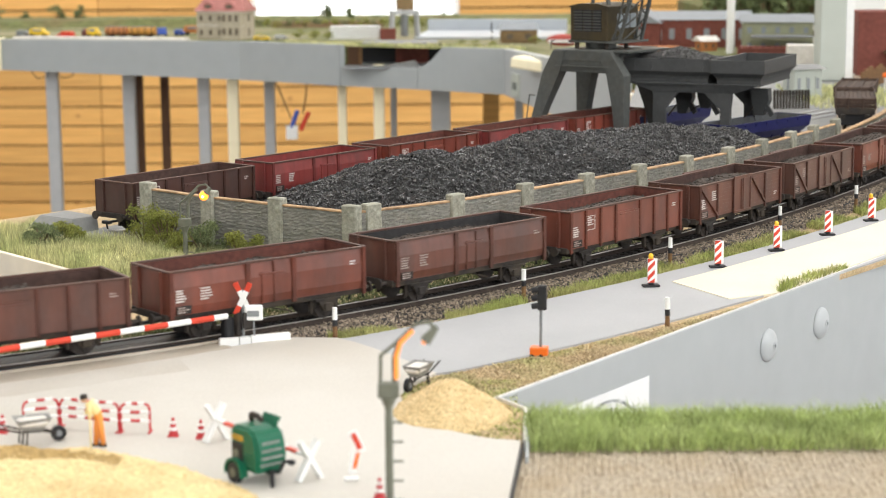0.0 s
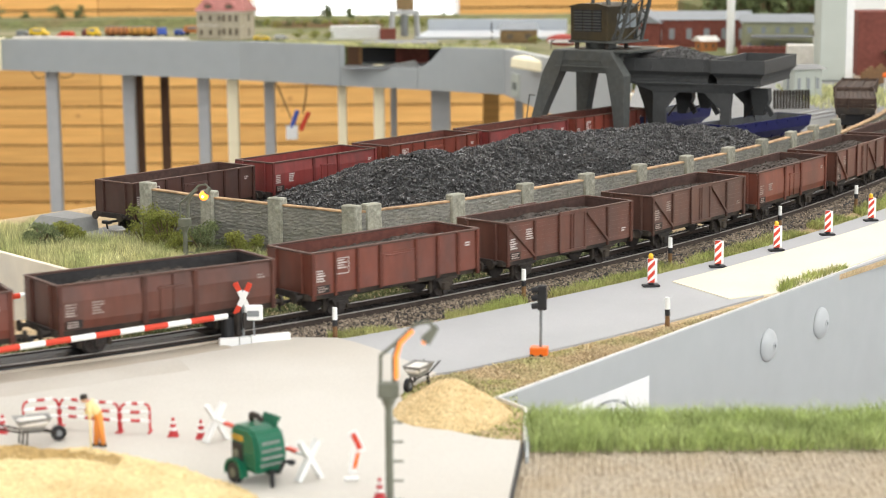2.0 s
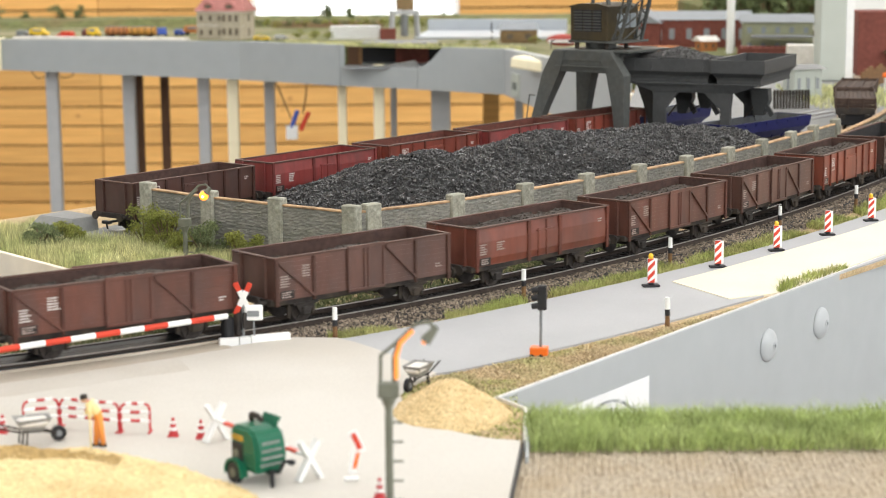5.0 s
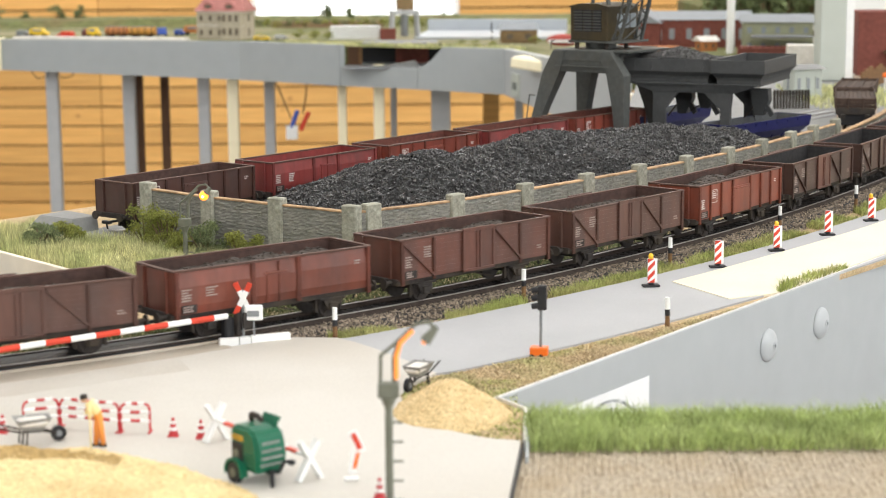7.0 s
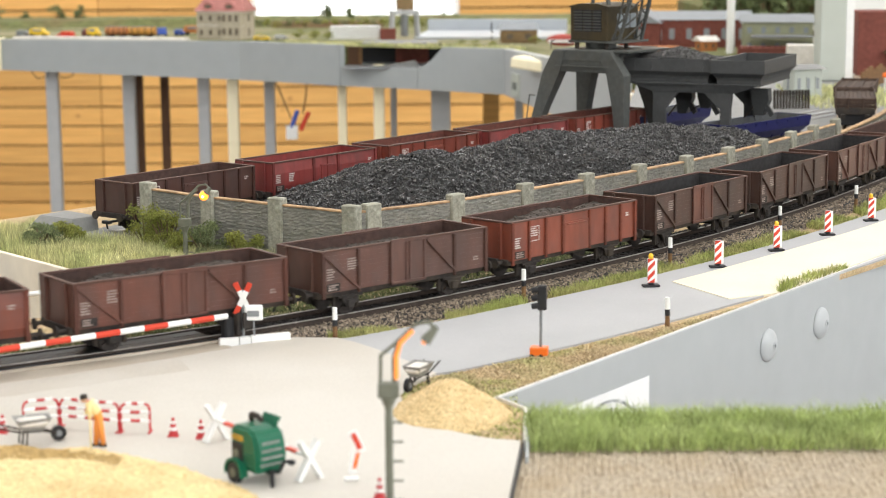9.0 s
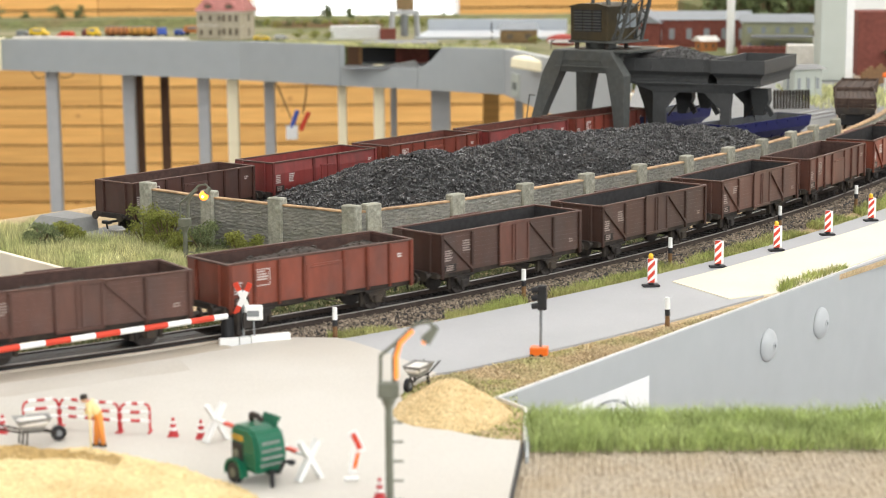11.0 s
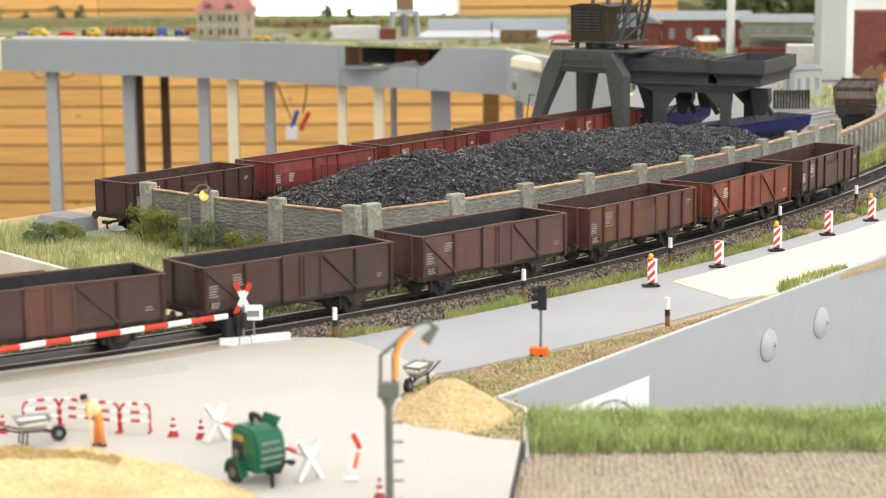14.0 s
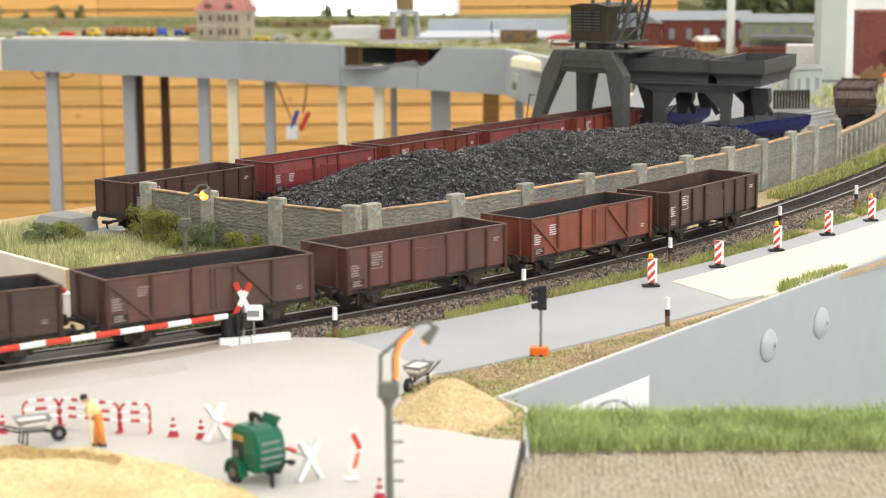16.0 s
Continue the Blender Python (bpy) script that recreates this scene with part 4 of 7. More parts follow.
def vegetation():
    def verge(rnd):
        while True:
            s = -0.066 + 0.80 * rnd.rand() ** 1.05
            o = rnd.uniform(-0.0412 - 0.02 * max(0, s - 0.05), -0.0255)
            x, y, _ = on_track(s, o)
            if patchy(x, y, 46, -0.19 - 0.15 * (s < 0.13) - 0.4 * max(0, s - 0.1) + (0.16 if o > -0.029 else 0)):
                return x, y, -0.0058
    blades("verge_grass", 38000, verge, 0.0042, 0.00016, M["grass"], "short green grass tufts between road and ballast")

    def wallside(rnd):
        s = 0.42 + 0.53 * rnd.rand()
        x, y, _ = on_track(s, rnd.uniform(0.022, 0.040))
        return x, y, -0.006
    blades("wall_grass", 9000, wallside, 0.0075, 0.00028, M["grass"], "yellow-green grass along the foot of the yard wall")

    def cess(rnd):
        x, y, _ = on_track(-0.24 + 0.5 * rnd.rand(), rnd.uniform(0.024, 0.049))
        return x, y, -0.0060
    blades("cess_growth", 12000, cess, 0.0026, 0.00026, M["leaf2"], "low dark green growth beside the track", lean=1.2)

    def meadow(rnd):
        while True:
            x, y = rnd.uniform(-0.36, 0.0), rnd.uniform(0.865, 1.16)
            d1 = (x + 0.2383) * 0.762 + (y - 0.989) * 0.647  # inside the plywood's line
            w1 = (x + 0.164) * 0.624 + (y - 1.0316) * 0.782  # in front of the yard wall
            o = -(x + 0.0162) * math.sin(0.72) + (y - 0.8397) * math.cos(0.72)
            back = (x + 0.185) * -0.788 + (y - 1.0455) * 0.6157
            if d1 > 0.0015 and w1 < -0.003 and o > 0.046 and back < 0.075 and not (x > -0.232 and x < -0.15 and y > 1.032):
                return x, y, -0.006
    blades("meadow_grass", 42000, meadow, 0.0075, 0.00015, M["drygrass"], "tall dry green and straw-coloured grass by the wall")

    def rim(rnd):
        d = rnd.uniform(0.238, 0.315)
        x, y = along(d, -rnd.uniform(0.001, 0.002 + 0.006 * math.sin((d - 0.238) / 0.077 * 3.14)))
        return x, y, -0.004
    blades("edge_grass", 1400, rim, 0.0052, 0.00022, M["grass"], "green grass tuft at the edge of the board")

    def lawn(rnd):
        return rnd.uniform(0.0285, 0.34), rnd.uniform(0.5945, 0.6365), -0.004
    blades("lawn_strip", 42000, lawn, 0.0060, 0.00014, M["lawn"], "lush green grass strip behind the ploughed field", lean=0.75)

    def scatter(rnd):
        s = rnd.uniform(-0.085, 0.2)
        x, y, _ = on_track(s, -0.1165 - rnd.uniform(0.0, 0.05))
        k = (x - FASCIA_A.x) * FASCIA_D.y - (y - FASCIA_A.y) * FASCIA_D.x
        return (x, y, -0.0031) if k < -0.0012 else scatter(rnd)
    blades("roadside_scatter", 9000, scatter, 0.0009, 0.00032, M["tanscatter"], "short olive and brown grass scatter at the roadside", lean=1.4)

    def heapside(rnd):
        return rnd.uniform(-0.017, 0.027), rnd.uniform(0.606, 0.69), -0.0031
    blades("heap_scatter", 2600, lambda r: heapside(r), 0.0009, 0.00032, M["grass"], "low green scatter round the sand heap", lean=1.4)


vegetation()


def bush(x, y, r, h, material, label, seed):
    """A bush: a few stems and several hundred small leaf clumps with gaps."""
    r, h = r * 1.2, h * 1.45
    b = thing("bush", label, "bush", pose(x, y, -0.006), group="bushes by the yard wall")
    rnd = random.Random(seed)
    bm = bmesh.new()
    tips = []
    for k in range(16):
        a = rnd.uniform(0, 6.28)
        q = (math.cos(a) * r * rnd.uniform(0.1, 0.95), math.sin(a) * r * rnd.uniform(0.1, 0.95), h * rnd.uniform(0.25, 1.0))
        rod(bm, (0, 0, 0), q, 0.0006, 0.0003, seg=5)
        tips.append(q)
    part("stems", bm, M["twig"], b)

    def place(rn):
        q = tips[rn.randint(len(tips))]
        k = rn.normal(size=3)
        k /= np.linalg.norm(k)
        u = rn.uniform(0.15, 1.0)
        return q[0] + k[0] * r * 0.33 * u, q[1] + k[1] * r * 0.33 * u, max(0.001, q[2] + k[2] * h * 0.2 * u)
    V, F = lumps(2600, place, 0.00058, seed)
    raw("foliage", V, F, material, b)
    return b


bush(-0.1640, 1.0130, 0.012, 0.018, M["leaf"], "dense dark green bush at the wall's end", 1)
bush(-0.1500, 1.0020, 0.010, 0.014, M["leaf"], "olive green bush against the yard wall", 2)
bush(-0.2060, 1.0250, 0.009, 0.0085, M["leaf"], "small rounded olive bush by the concrete block", 3)
bush(-0.2220, 1.0120, 0.012, 0.009, M["leaf2"], "low blue-green bush in the meadow", 4)
bush(-0.1270, 0.9780, 0.012, 0.012, M["leaf2"], "low blue-green bush below the wall", 5)
bush(-0.1050, 0.9660, 0.010, 0.011, M["leaf"], "low olive bush below the wall", 6)
bush(-0.1390, 0.9850, 0.008, 0.010, M["leaf"], "scrubby bush behind the street lamp", 7)


# ---------------------------------------------------------------- foreground field
def field():
    bm = slab(bmesh.new(), [(0.0197, 0.1), (0.7, 0.1), (0.7, 0.640), (0.0305, 0.640), (0.0268, 0.602), (0.0203, 0.5384)], -0.06, -0.0062)
    tagged(part("ground", bm, M["field"]), "brown base of the neighbouring board", "ground", kind="structure")
    nx, ny = 1100, 46
    V, F = [], []
    for j in range(ny + 1):
        for i in range(nx + 1):
            y = 0.47 + (0.5965 - 0.47) * j / ny
            x = 0.0203 + (y - 0.5384) * 0.10 + 0.20 * i / nx
            sx = x - 0.065 * (y - 0.6) + 0.0007 * noise.noise((x * 30, y * 60, 1))
            z = -0.0044 - (0.00042 + 0.0006 * noise.noise((x * 70, y * 70, 8))) * math.exp(-(((sx / 0.0022) % 1 - 0.5) / 0.2) ** 2) + 0.0008 * noise.noise((x * 420, y * 420, 2)) + 0.0005 * noise.noise((x * 1100, y * 1100, 5))
            V.append((x, y, z))
    for j in range(ny):
        for i in range(nx):
            k = j * (nx + 1) + i
            F.append((k, k + 1, k + nx + 2, k + nx + 1))
    tagged(raw("ploughed_field", V, F, M["field"]), "brown ploughed field with fine furrows", "field", kind="structure")


field()


# ---------------------------------------------------------------- side board fittings
def fittings():
    g = math.degrees(math.atan2(FASCIA_D.y, FASCIA_D.x))
    for d, z in ((0.2208, -0.0240), (0.2785, -0.0236)):
        x, y = along(d, 0.0012)
        b = thing("cover_cap", "round domed grey plastic cap on the side board", "cap", pose(x, y, z, 0, 0, g), group="caps on the side board")
        bm = bmesh.new()
        bmesh.ops.create_uvsphere(bm, u_segments=28, v_segments=16, radius=0.0078)
        for v in bm.verts:
            v.co.y *= 0.42
            if v.co.y > 0:
                v.co.y = 0
        part("dome", bm, M["plastic_grey"], b, smooth=True)
        bm = rod(bmesh.new(), (0.0006, -0.0026, 0), (0.0006, -0.0036, 0), 0.0016, seg=16)
        part("screw_cover", bm, M["plastic_grey"], b)
        part("screw", rod(bmesh.new(), (0.0006, -0.0035, 0), (0.0006, -0.0038, 0), 0.0008, seg=8), M["grey_metal"], b)
    x, y = along(0, 0.0014)
    p = thing("paper_sign", "white paper sheet stuck to the grey side board", "sign", pose(x, y, 0, 0, 0, g))
    part("sheet", boxes((0.006, 0.1090, -0.0003, 0, -0.075, -0.0160)), M["paper"], p)
    bm = bmesh.new()
    cx, cz, r = 0.0740, -0.0530, 0.0335
    for rr in (r, r * 0.98):
        for k in range(40):
            a, b = math.radians(20 + k * 3.5), math.radians(23.5 + k * 3.5)
            beam(bm, (cx + rr * math.cos(a), -0.0004, cz + rr * math.sin(a)), (cx + rr * math.cos(b), -0.0004, cz + rr * math.sin(b)), 0.0004, 0.0002)
    part("emblem_ring", bm, M["ink"], p, "thin grey arc of a round emblem")
    bm = bmesh.new()
    for k in range(11):
        a = math.radians(52 + k * 7.4)
        rr = r * 0.87
        m = Matrix.Translation((cx + rr * math.cos(a), -0.0004, cz + rr * math.sin(a))) @ Matrix.Rotation(-(a - math.pi / 2), 4, "Y")
        box(bm, -0.0007, 0.0007, -0.0001, 0.0001, -0.0013, 0.0013, m)
    part("emblem_bars", bm, M["ink"], p, "plain grey bars of unreadable writing")


fittings()


# ---------------------------------------------------------------- level crossing
def crossing():
    ax, ay, az = -0.0898, 0.7540, 0.0096
    b = thing("crossing_barrier", "closed red and white level crossing barrier", "barrier", pose(ax, ay, 0, 0, 0, 180 + 37.2))
    part("machine_box", boxes((-0.0045, 0.0000, -0.0050, -0.0005, -0.0055, 0.0085), bev=0.0006), M["black"], b, "black barrier drive box")
    part("machine_box", boxes((-0.0062, -0.0045, -0.0018, 0.0018, 0.001, 0.0105), bev=0.0004), M["under"], b)
    part("counterweight", boxes((-0.0105, -0.0060, -0.0040, -0.0028, 0.004, 0.0108), (-0.0105, -0.0060, 0.0028, 0.0040, 0.004, 0.0108), bev=0.0003), M["under"], b)
    x = -0.0005
    for k in range(24):
        ln = 0.0066 if k == 0 else 0.0107
        bm = rod(bmesh.new(), (x, 0, az), (x + ln, 0, az - 0.0001), 0.00125, seg=12)
        part("arm_section", bm, M["white"] if k % 2 == 0 else M["red"], b, "white section" if k % 2 == 0 else "red section")
        x += ln
    c = thing("crossing_sign", "red and white diagonal cross on a thin post", "sign", pose(-0.0831, 0.7575, 0.0012, 0, 0, -4))
    part("post", rod(bmesh.new(), (0, 0, -0.0058), (0, 0, 0.0185), 0.0006), M["grey_metal"], c)
    for sgn in (-1, 1):
        m = Matrix.Translation((0.0003, -0.0008 - 0.0003 * sgn, 0.0152)) @ Matrix.Rotation(math.radians(sgn * 26), 4, "Y")
        for z0, z1, mt in ((-0.0073, -0.0035, "red"), (-0.0035, 0.0035, "white"), (0.0035, 0.0073, "red")):
            part("cross_arm", box(bmesh.new(), -0.0011, 0.0011, -0.0003, 0.0003, z0, z1, m, bev=0.0001), M[mt], c, "red tip" if mt == "red" else "white middle")
    s = thing("crossing_notice", "white panel with a grey window beside the crossing", "sign", pose(-0.0785, 0.7560, 0.0022, 0, 0, 4))
    part("panel", boxes((-0.0038, 0.0038, -0.0004, 0.0008, 0.0050, 0.0116), bev=0.0005), M["white"], s)
    part("window", boxes((-0.0028, 0.0022, -0.0007, -0.00045, 0.0068, 0.0092)), M["grey_metal"], s)
    part("post", boxes((-0.0004, 0.0004, 0.0000, 0.0006, -0.0080, 0.0052)), M["grey_metal"], s)
    k = thing("kerb_stones", "white painted kerb beside the level crossing", "kerb")
    d = Vector((0.0284, 0.0111))
    for i in range(3):
        u0 = (0.0, 0.0085, 0.0135)[i]
        u1 = (0.0082, 0.0132, 0.0305)[i]
        bm = box(bmesh.new(), u0, u1, 0, 0.0030, -0.0058, -0.0004 + 0.0002 * (i == 2), None, bev=0.0003)
        part("kerb_stone", bm, M["white"], k, m=pose(-0.0921, 0.7500, 0.0010, 0, 0, math.degrees(math.atan2(d.y, d.x))))
    # the twin barrier beyond the track
    b2 = thing("crossing_barrier", "far red and white barrier of the crossing", "barrier", pose(-0.1700, 0.8180, 0, 0, 0, 215))
    part("machine_box", boxes((-0.004, 0.001, -0.003, 0.003, -0.0055, 0.0075), bev=0.0006), M["white"], b2, "pale barrier drive box")
    x = -0.001
    for i in range(16):
        part("arm_section", rod(bmesh.new(), (x, 0, 0.0086), (x + 0.0107, 0, 0.0086), 0.00125), M["red"] if i % 2 == 0 else M["white"], b2)
        x += 0.0107


crossing()


# ---------------------------------------------------------------- road furniture
def guide_post(x, y):
    p = thing("guide_post", "white roadside guide post with black band, rusty foot", "guide post", pose(x, y, -0.0058), group="guide posts along the road")
    part("foot", rod(bmesh.new(), (0, 0, 0), (0, 0, 0.0078), 0.00115, 0.00105), M["rusty"], p, "rusty brown foot")
    part("band", rod(bmesh.new(), (0, 0, 0.0078), (0, 0, 0.0106), 0.00115), M["black"], p, "black band")
    part("cap", rod(bmesh.new(), (0, 0, 0.0106), (0, 0, 0.0158), 0.00115, 0.00105), M["white"], p, "white top")


M["rusty"] = mat("rusty_brown_post", (0.20, 0.11, 0.05), 0.85, grain=400, amount=0.3)
M["lilac"] = mat("grey_board", (0.5, 0.5, 0.5), 0.6)
for gx, gy in ((-0.0457, 0.7684), (0.0376, 0.8550), (0.1165, 0.9419), (0.192, 1.0495), (0.2538, 1.1331), (0.0963, 0.7854)):
    guide_post(gx, gy)


def striped_board(parent, w, z0, z1, t=0.0008, slope=1.0, pitch=0.0044):
    part("board", boxes((-w / 2, w / 2, -t / 2, t / 2, z0, z1), bev=0.0001), M["white"], parent, "white board")
    z = z0 - w * slope
    while z < z1:
        lo = [(-w / 2, z), (w / 2, z + w * slope), (w / 2, z + w * slope + pitch / 2), (-w / 2, z + pitch / 2)]
        cl = [(x, min(max(q, z0 + 0.0001), z1 - 0.0001)) for x, q in lo]
        if cl[2][1] - cl[1][1] + cl[3][1] - cl[0][1] > 0.0012:
            part("red_stripe", prism(bmesh.new(), cl, -t / 2 - 0.0001, -t / 2 + 0.0001), M["red"], parent, "red diagonal stripe")
        z += pitch


def beacon(x, y, lit, turn):
    b = thing("warning_beacon", "red and white striped warning beacon" + (" with yellow lamp" if lit else " on a black foot"), "beacon", pose(x, y, -0.0022, 0, 0, turn), group="beacons along the road works")
    part("foot", boxes((-0.0042, 0.0042, -0.0022, 0.0022, 0, 0.0011), (-0.0015, 0.0015, -0.0014, 0.0014, 0.0011, 0.002), bev=0.0004), M["black"], b, "black rubber foot")
    striped_board(b, 0.0034, 0.0018, 0.0138)
    part("back_board", boxes((0.0019, 0.0031, 0.0002, 0.0010, 0.0018, 0.0134), bev=0.0001), M["white"], b, "white rear board")
    if lit:
        bm = bmesh.new()
        bmesh.ops.create_uvsphere(bm, u_segments=12, v_segments=8, radius=0.0012, matrix=Matrix.Translation((-0.0002, 0, 0.0150)))
        part("lamp", bm, M["amber"], b, "yellow lamp", smooth=True)
        part("lamp_base", boxes((-0.0012, 0.0008, -0.0006, 0.0006, 0.0136, 0.0144)), M["yellow"], b)


for bx, by, lit in ((0.0990, 0.8732, True), (0.1381, 0.9231, False), (0.1760, 0.9702, True), (0.2132, 1.0205, False), (0.2485, 1.0700, True)):
    beacon(bx, by, lit, 8)


def traffic_light():
    t = thing("traffic_light", "black temporary traffic light on an orange trolley", "traffic light", pose(0.0385, 0.7335, -0.004, 0, 0, -8))
    part("trolley", boxes((-0.0036, 0.0036, -0.0030, 0.0030, 0.0008, 0.0044), bev=0.0004), M["orange"], t, "orange battery box")
    for x in (-0.0028, 0.0008):
        part("wheel", rod(bmesh.new(), (x, -0.0033, 0.0009), (x, -0.0026, 0.0009), 0.0010), M["black"], t)
    part("pole", rod(bmesh.new(), (0.0006, 0, 0.0044), (0.0006, 0, 0.0205), 0.0006), M["grey_metal"], t, "grey metal pole")
    head = part("head", boxes((-0.0006, 0.0029, -0.0018, 0.0018, 0.0196, 0.0296), bev=0.0004), M["black"], t)
    for z in (0.0213, 0.0246, 0.0279):
        bm = rod(bmesh.new(), (-0.0006, -0.0004, z), (-0.0030, -0.0010, z - 0.0003), 0.0013, 0.0012, caps=False)
        part("hood", bm, M["black"], head)
        part("lens", rod(bmesh.new(), (-0.0006, -0.0004, z), (-0.0009, -0.0005, z), 0.0011), M["under"], head)


traffic_light()


def wheelbarrow(m, label):
    w = thing("wheelbarrow", label, "wheelbarrow", m, group="wheelbarrows")
    bm = bmesh.new()
    lo = [(-0.0030, -0.0024), (0.0038, -0.0020), (0.0038, 0.0020), (-0.0030, 0.0024)]
    hi = [(-0.0056, -0.0044), (0.0064, -0.0036), (0.0064, 0.0036), (-0.0056, 0.0044)]
    a = [bm.verts.new((x, y, 0.0046)) for x, y in lo]
    b = [bm.verts.new((x, y, 0.0090)) for x, y in hi]
    c = [bm.verts.new((x * 0.93, y * 0.90, 0.0088)) for x, y in hi]
    d = [bm.verts.new((x * 0.93, y * 0.90, 0.0052)) for x, y in lo]
    bm.faces.new(a[::-1])
    bm.faces.new(d)
    for i in range(4):
        j = (i + 1) % 4
        bm.faces.new((a[i], a[j], b[j], b[i]))
        bm.faces.new((b[i], b[j], c[j], c[i]))
        bm.faces.new((c[i], c[j], d[j], d[i]))
    part("tray", bm, M["tin"], w, "grey tin tray")
    # pale block stands in for light falling on the tray's inside
    part("filling", boxes((-0.0049, 0.0057, -0.0036, 0.0033, 0.0060, 0.0086), bev=0.0010), M["edge"], w, "pale block for the lit inside of the tray")
    for y in (-1, 1):
        bm = tube(bmesh.new(), [(0.0090, y * 0.0006, 0.0026), (0.0035, y * 0.0016, 0.0042), (-0.0040, y * 0.0028, 0.0048), (-0.0125, y * 0.0032, 0.0075)], 0.00035, 6)
        part("handle", bm, M["under"], w)
        part("leg", tube(bmesh.new(), [(-0.0032, y * 0.0026, 0.0047), (-0.0038, y * 0.0030, 0.0), (-0.0024, y * 0.0030, 0.0), (-0.0018, y * 0.0026, 0.0047)], 0.0003, 6), M["under"], w)
    bm = rod(bmesh.new(), (0.0090, -0.0008, 0.0026), (0.0090, 0.0008, 0.0026), 0.0026, seg=18)
    wheel = part("wheel", bm, M["black"], w, "black rubber tyre")
    part("hub", rod(bmesh.new(), (0.0090, -0.0010, 0.0026), (0.0090, 0.0010, 0.0026), 0.0011), M["grey_metal"], wheel)


wheelbarrow(pose(-0.1377, 0.6030, -0.002, 0, 0, 24), "grey tin wheelbarrow on the pale concrete")
wheelbarrow(pose(-0.0096, 0.6822, -0.0031, 0, 0, 246), "small tin wheelbarrow beside the sand heap")


def mound(name, label, cx, cy, rx, ry, h, base, material, seed, n=46, grains=2500):
    """A poured heap with a ragged foot and loose grains."""
    V, F = [(cx, cy, base + h)], []

    def top(u, a):
        k = 1 + 0.10 * noise.noise((math.cos(a) * 1.7, math.sin(a) * 1.7, seed))
        x, y = cx + math.cos(a) * rx * u * k, cy + math.sin(a) * ry * u * k
        z = base + h * max(0.0, 1 - u) ** 0.92 + 0.0006 * noise.noise((x * 350, y * 350, seed)) * (1 - u * 0.6)
        if u < 0.2:
            z -= h * (0.2 - u) * 0.45
        return x, y, z
    V = [(cx, cy, base + h * 0.91)]
    rings = 22
    for r in range(1, rings + 1):
        for k in range(n):
            V.append(top(r / rings, 6.2832 * k / n))
    for k in range(n):
        F.append((0, 1 + k, 1 + (k + 1) % n))
        for r in range(rings - 1):
            a, b = 1 + r * n + k, 1 + r * n + (k + 1) % n
            F.append((a, a + n, b + n, b))

    def place(rn):
        q = top(math.sqrt(rn.rand()) * 1.03, rn.uniform(0, 6.2832))
        return q[0], q[1], q[2]
    v, f = lumps(grains, place, 0.00042, seed)
    k = len(V)
    return tagged(raw(name, V + v, F + [tuple(a + k for a in q) for q in f], material), label, "sand heap", kind="stuff")


M["sandheap"] = mat("pale_yellow_sand", (0.66, 0.50, 0.27), 0.95, grain=900, amount=0.35, bump=0.0005, stain=0.4, stain_color=(0.5, 0.35, 0.16), stain_scale=120)
mound("sand_heap", "poured heap of pale yellow sand on grass", 0.0018, 0.6420, 0.0232, 0.0285, 0.0150, -0.0040, M["sandheap"], 5)


def sand_pit():
    V, F, idx = [], [], {}
    hollow_shade, shade_slots = set(), []
    line = [(-0.30, 0.579), (-0.1465, 0.589), (-0.1175, 0.594), (-0.0947, 0.582), (-0.0679, 0.557), (-0.0556, 0.539), (-0.047, 0.50), (-0.045, 0.35)]
    n = 0.001
    for i in range(245):
        for j in range(120, 260):
            x, y = -0.30 + i * n, 0.345 + j * n
            lim = np.interp(x, [q[0] for q in line[:6]], [q[1] for q in line[:6]]) + 0.003 * noise.noise((x * 90, 0, 4))
            if x > -0.0556:
                continue
            e = lim - y
            if e < -0.001:
                continue
            z = -0.0019 + min(1, e / 0.010) * 0.0012 + 0.0024 * noise.noise((x * 60, y * 60, 9)) * min(1, e / 0.01) + 0.0008 * noise.noise((x * 260, y * 260, 2)) * min(1, e / 0.004)
            if x < -0.095:
                # a dug edge: a crest that drops steeply into a hollow
                k = max(0, min(1, (-0.095 - x) / 0.02)) * (0.8 + 0.5 * noise.noise((x * 40, 1.5, 3)))
                z += k * (0.0026 * math.exp(-((e - 0.0058) / (0.0042 if e < 0.0058 else 0.0020)) ** 2) - 0.0012 * math.exp(-((e - 0.0115) / 0.003) ** 2))
            z = max(z, -0.0016 + 0.0003 * noise.noise((x * 500, y * 500, 1)))
            idx[i, j] = len(V)
            V.append((x, y, z))
            # shadow in the hollow, painted in as a ragged band of browner sand
            if x < -0.104 and abs(e - 0.0115 - 0.004 * noise.noise((x * 50, 2, 2))) < 0.0042 + 0.003 * noise.noise((x * 110, y * 110, 6)):
                hollow_shade.add((i, j))
    for (i, j) in list(idx):
        q = [(i, j), (i + 1, j), (i + 1, j + 1), (i, j + 1)]
        if all(k in idx for k in q):
            F.append(tuple(idx[k] for k in q))
            shade_slots.append(1 if (i, j) in hollow_shade else 0)
    spots = list(idx)

    def place(rn):
        q = V[idx[spots[rn.randint(len(spots))]]]
        return q[0] + rn.uniform(-1, 1) * n, q[1] + rn.uniform(-1, 1) * n, q[2]
    v, f = lumps(6000, place, 0.00045, 21)
    k = len(V)
    bed = raw("sand_bed", V + v, F + [tuple(a + k for a in q) for q in f], M["sand"])
    bed.data.materials.append(M["shadesand"])
    bed.data.polygons.foreach_set("material_index", shade_slots + [0] * len(f))
    tagged(bed, "uneven ochre sand bed at the building site", "sand", kind="stuff")


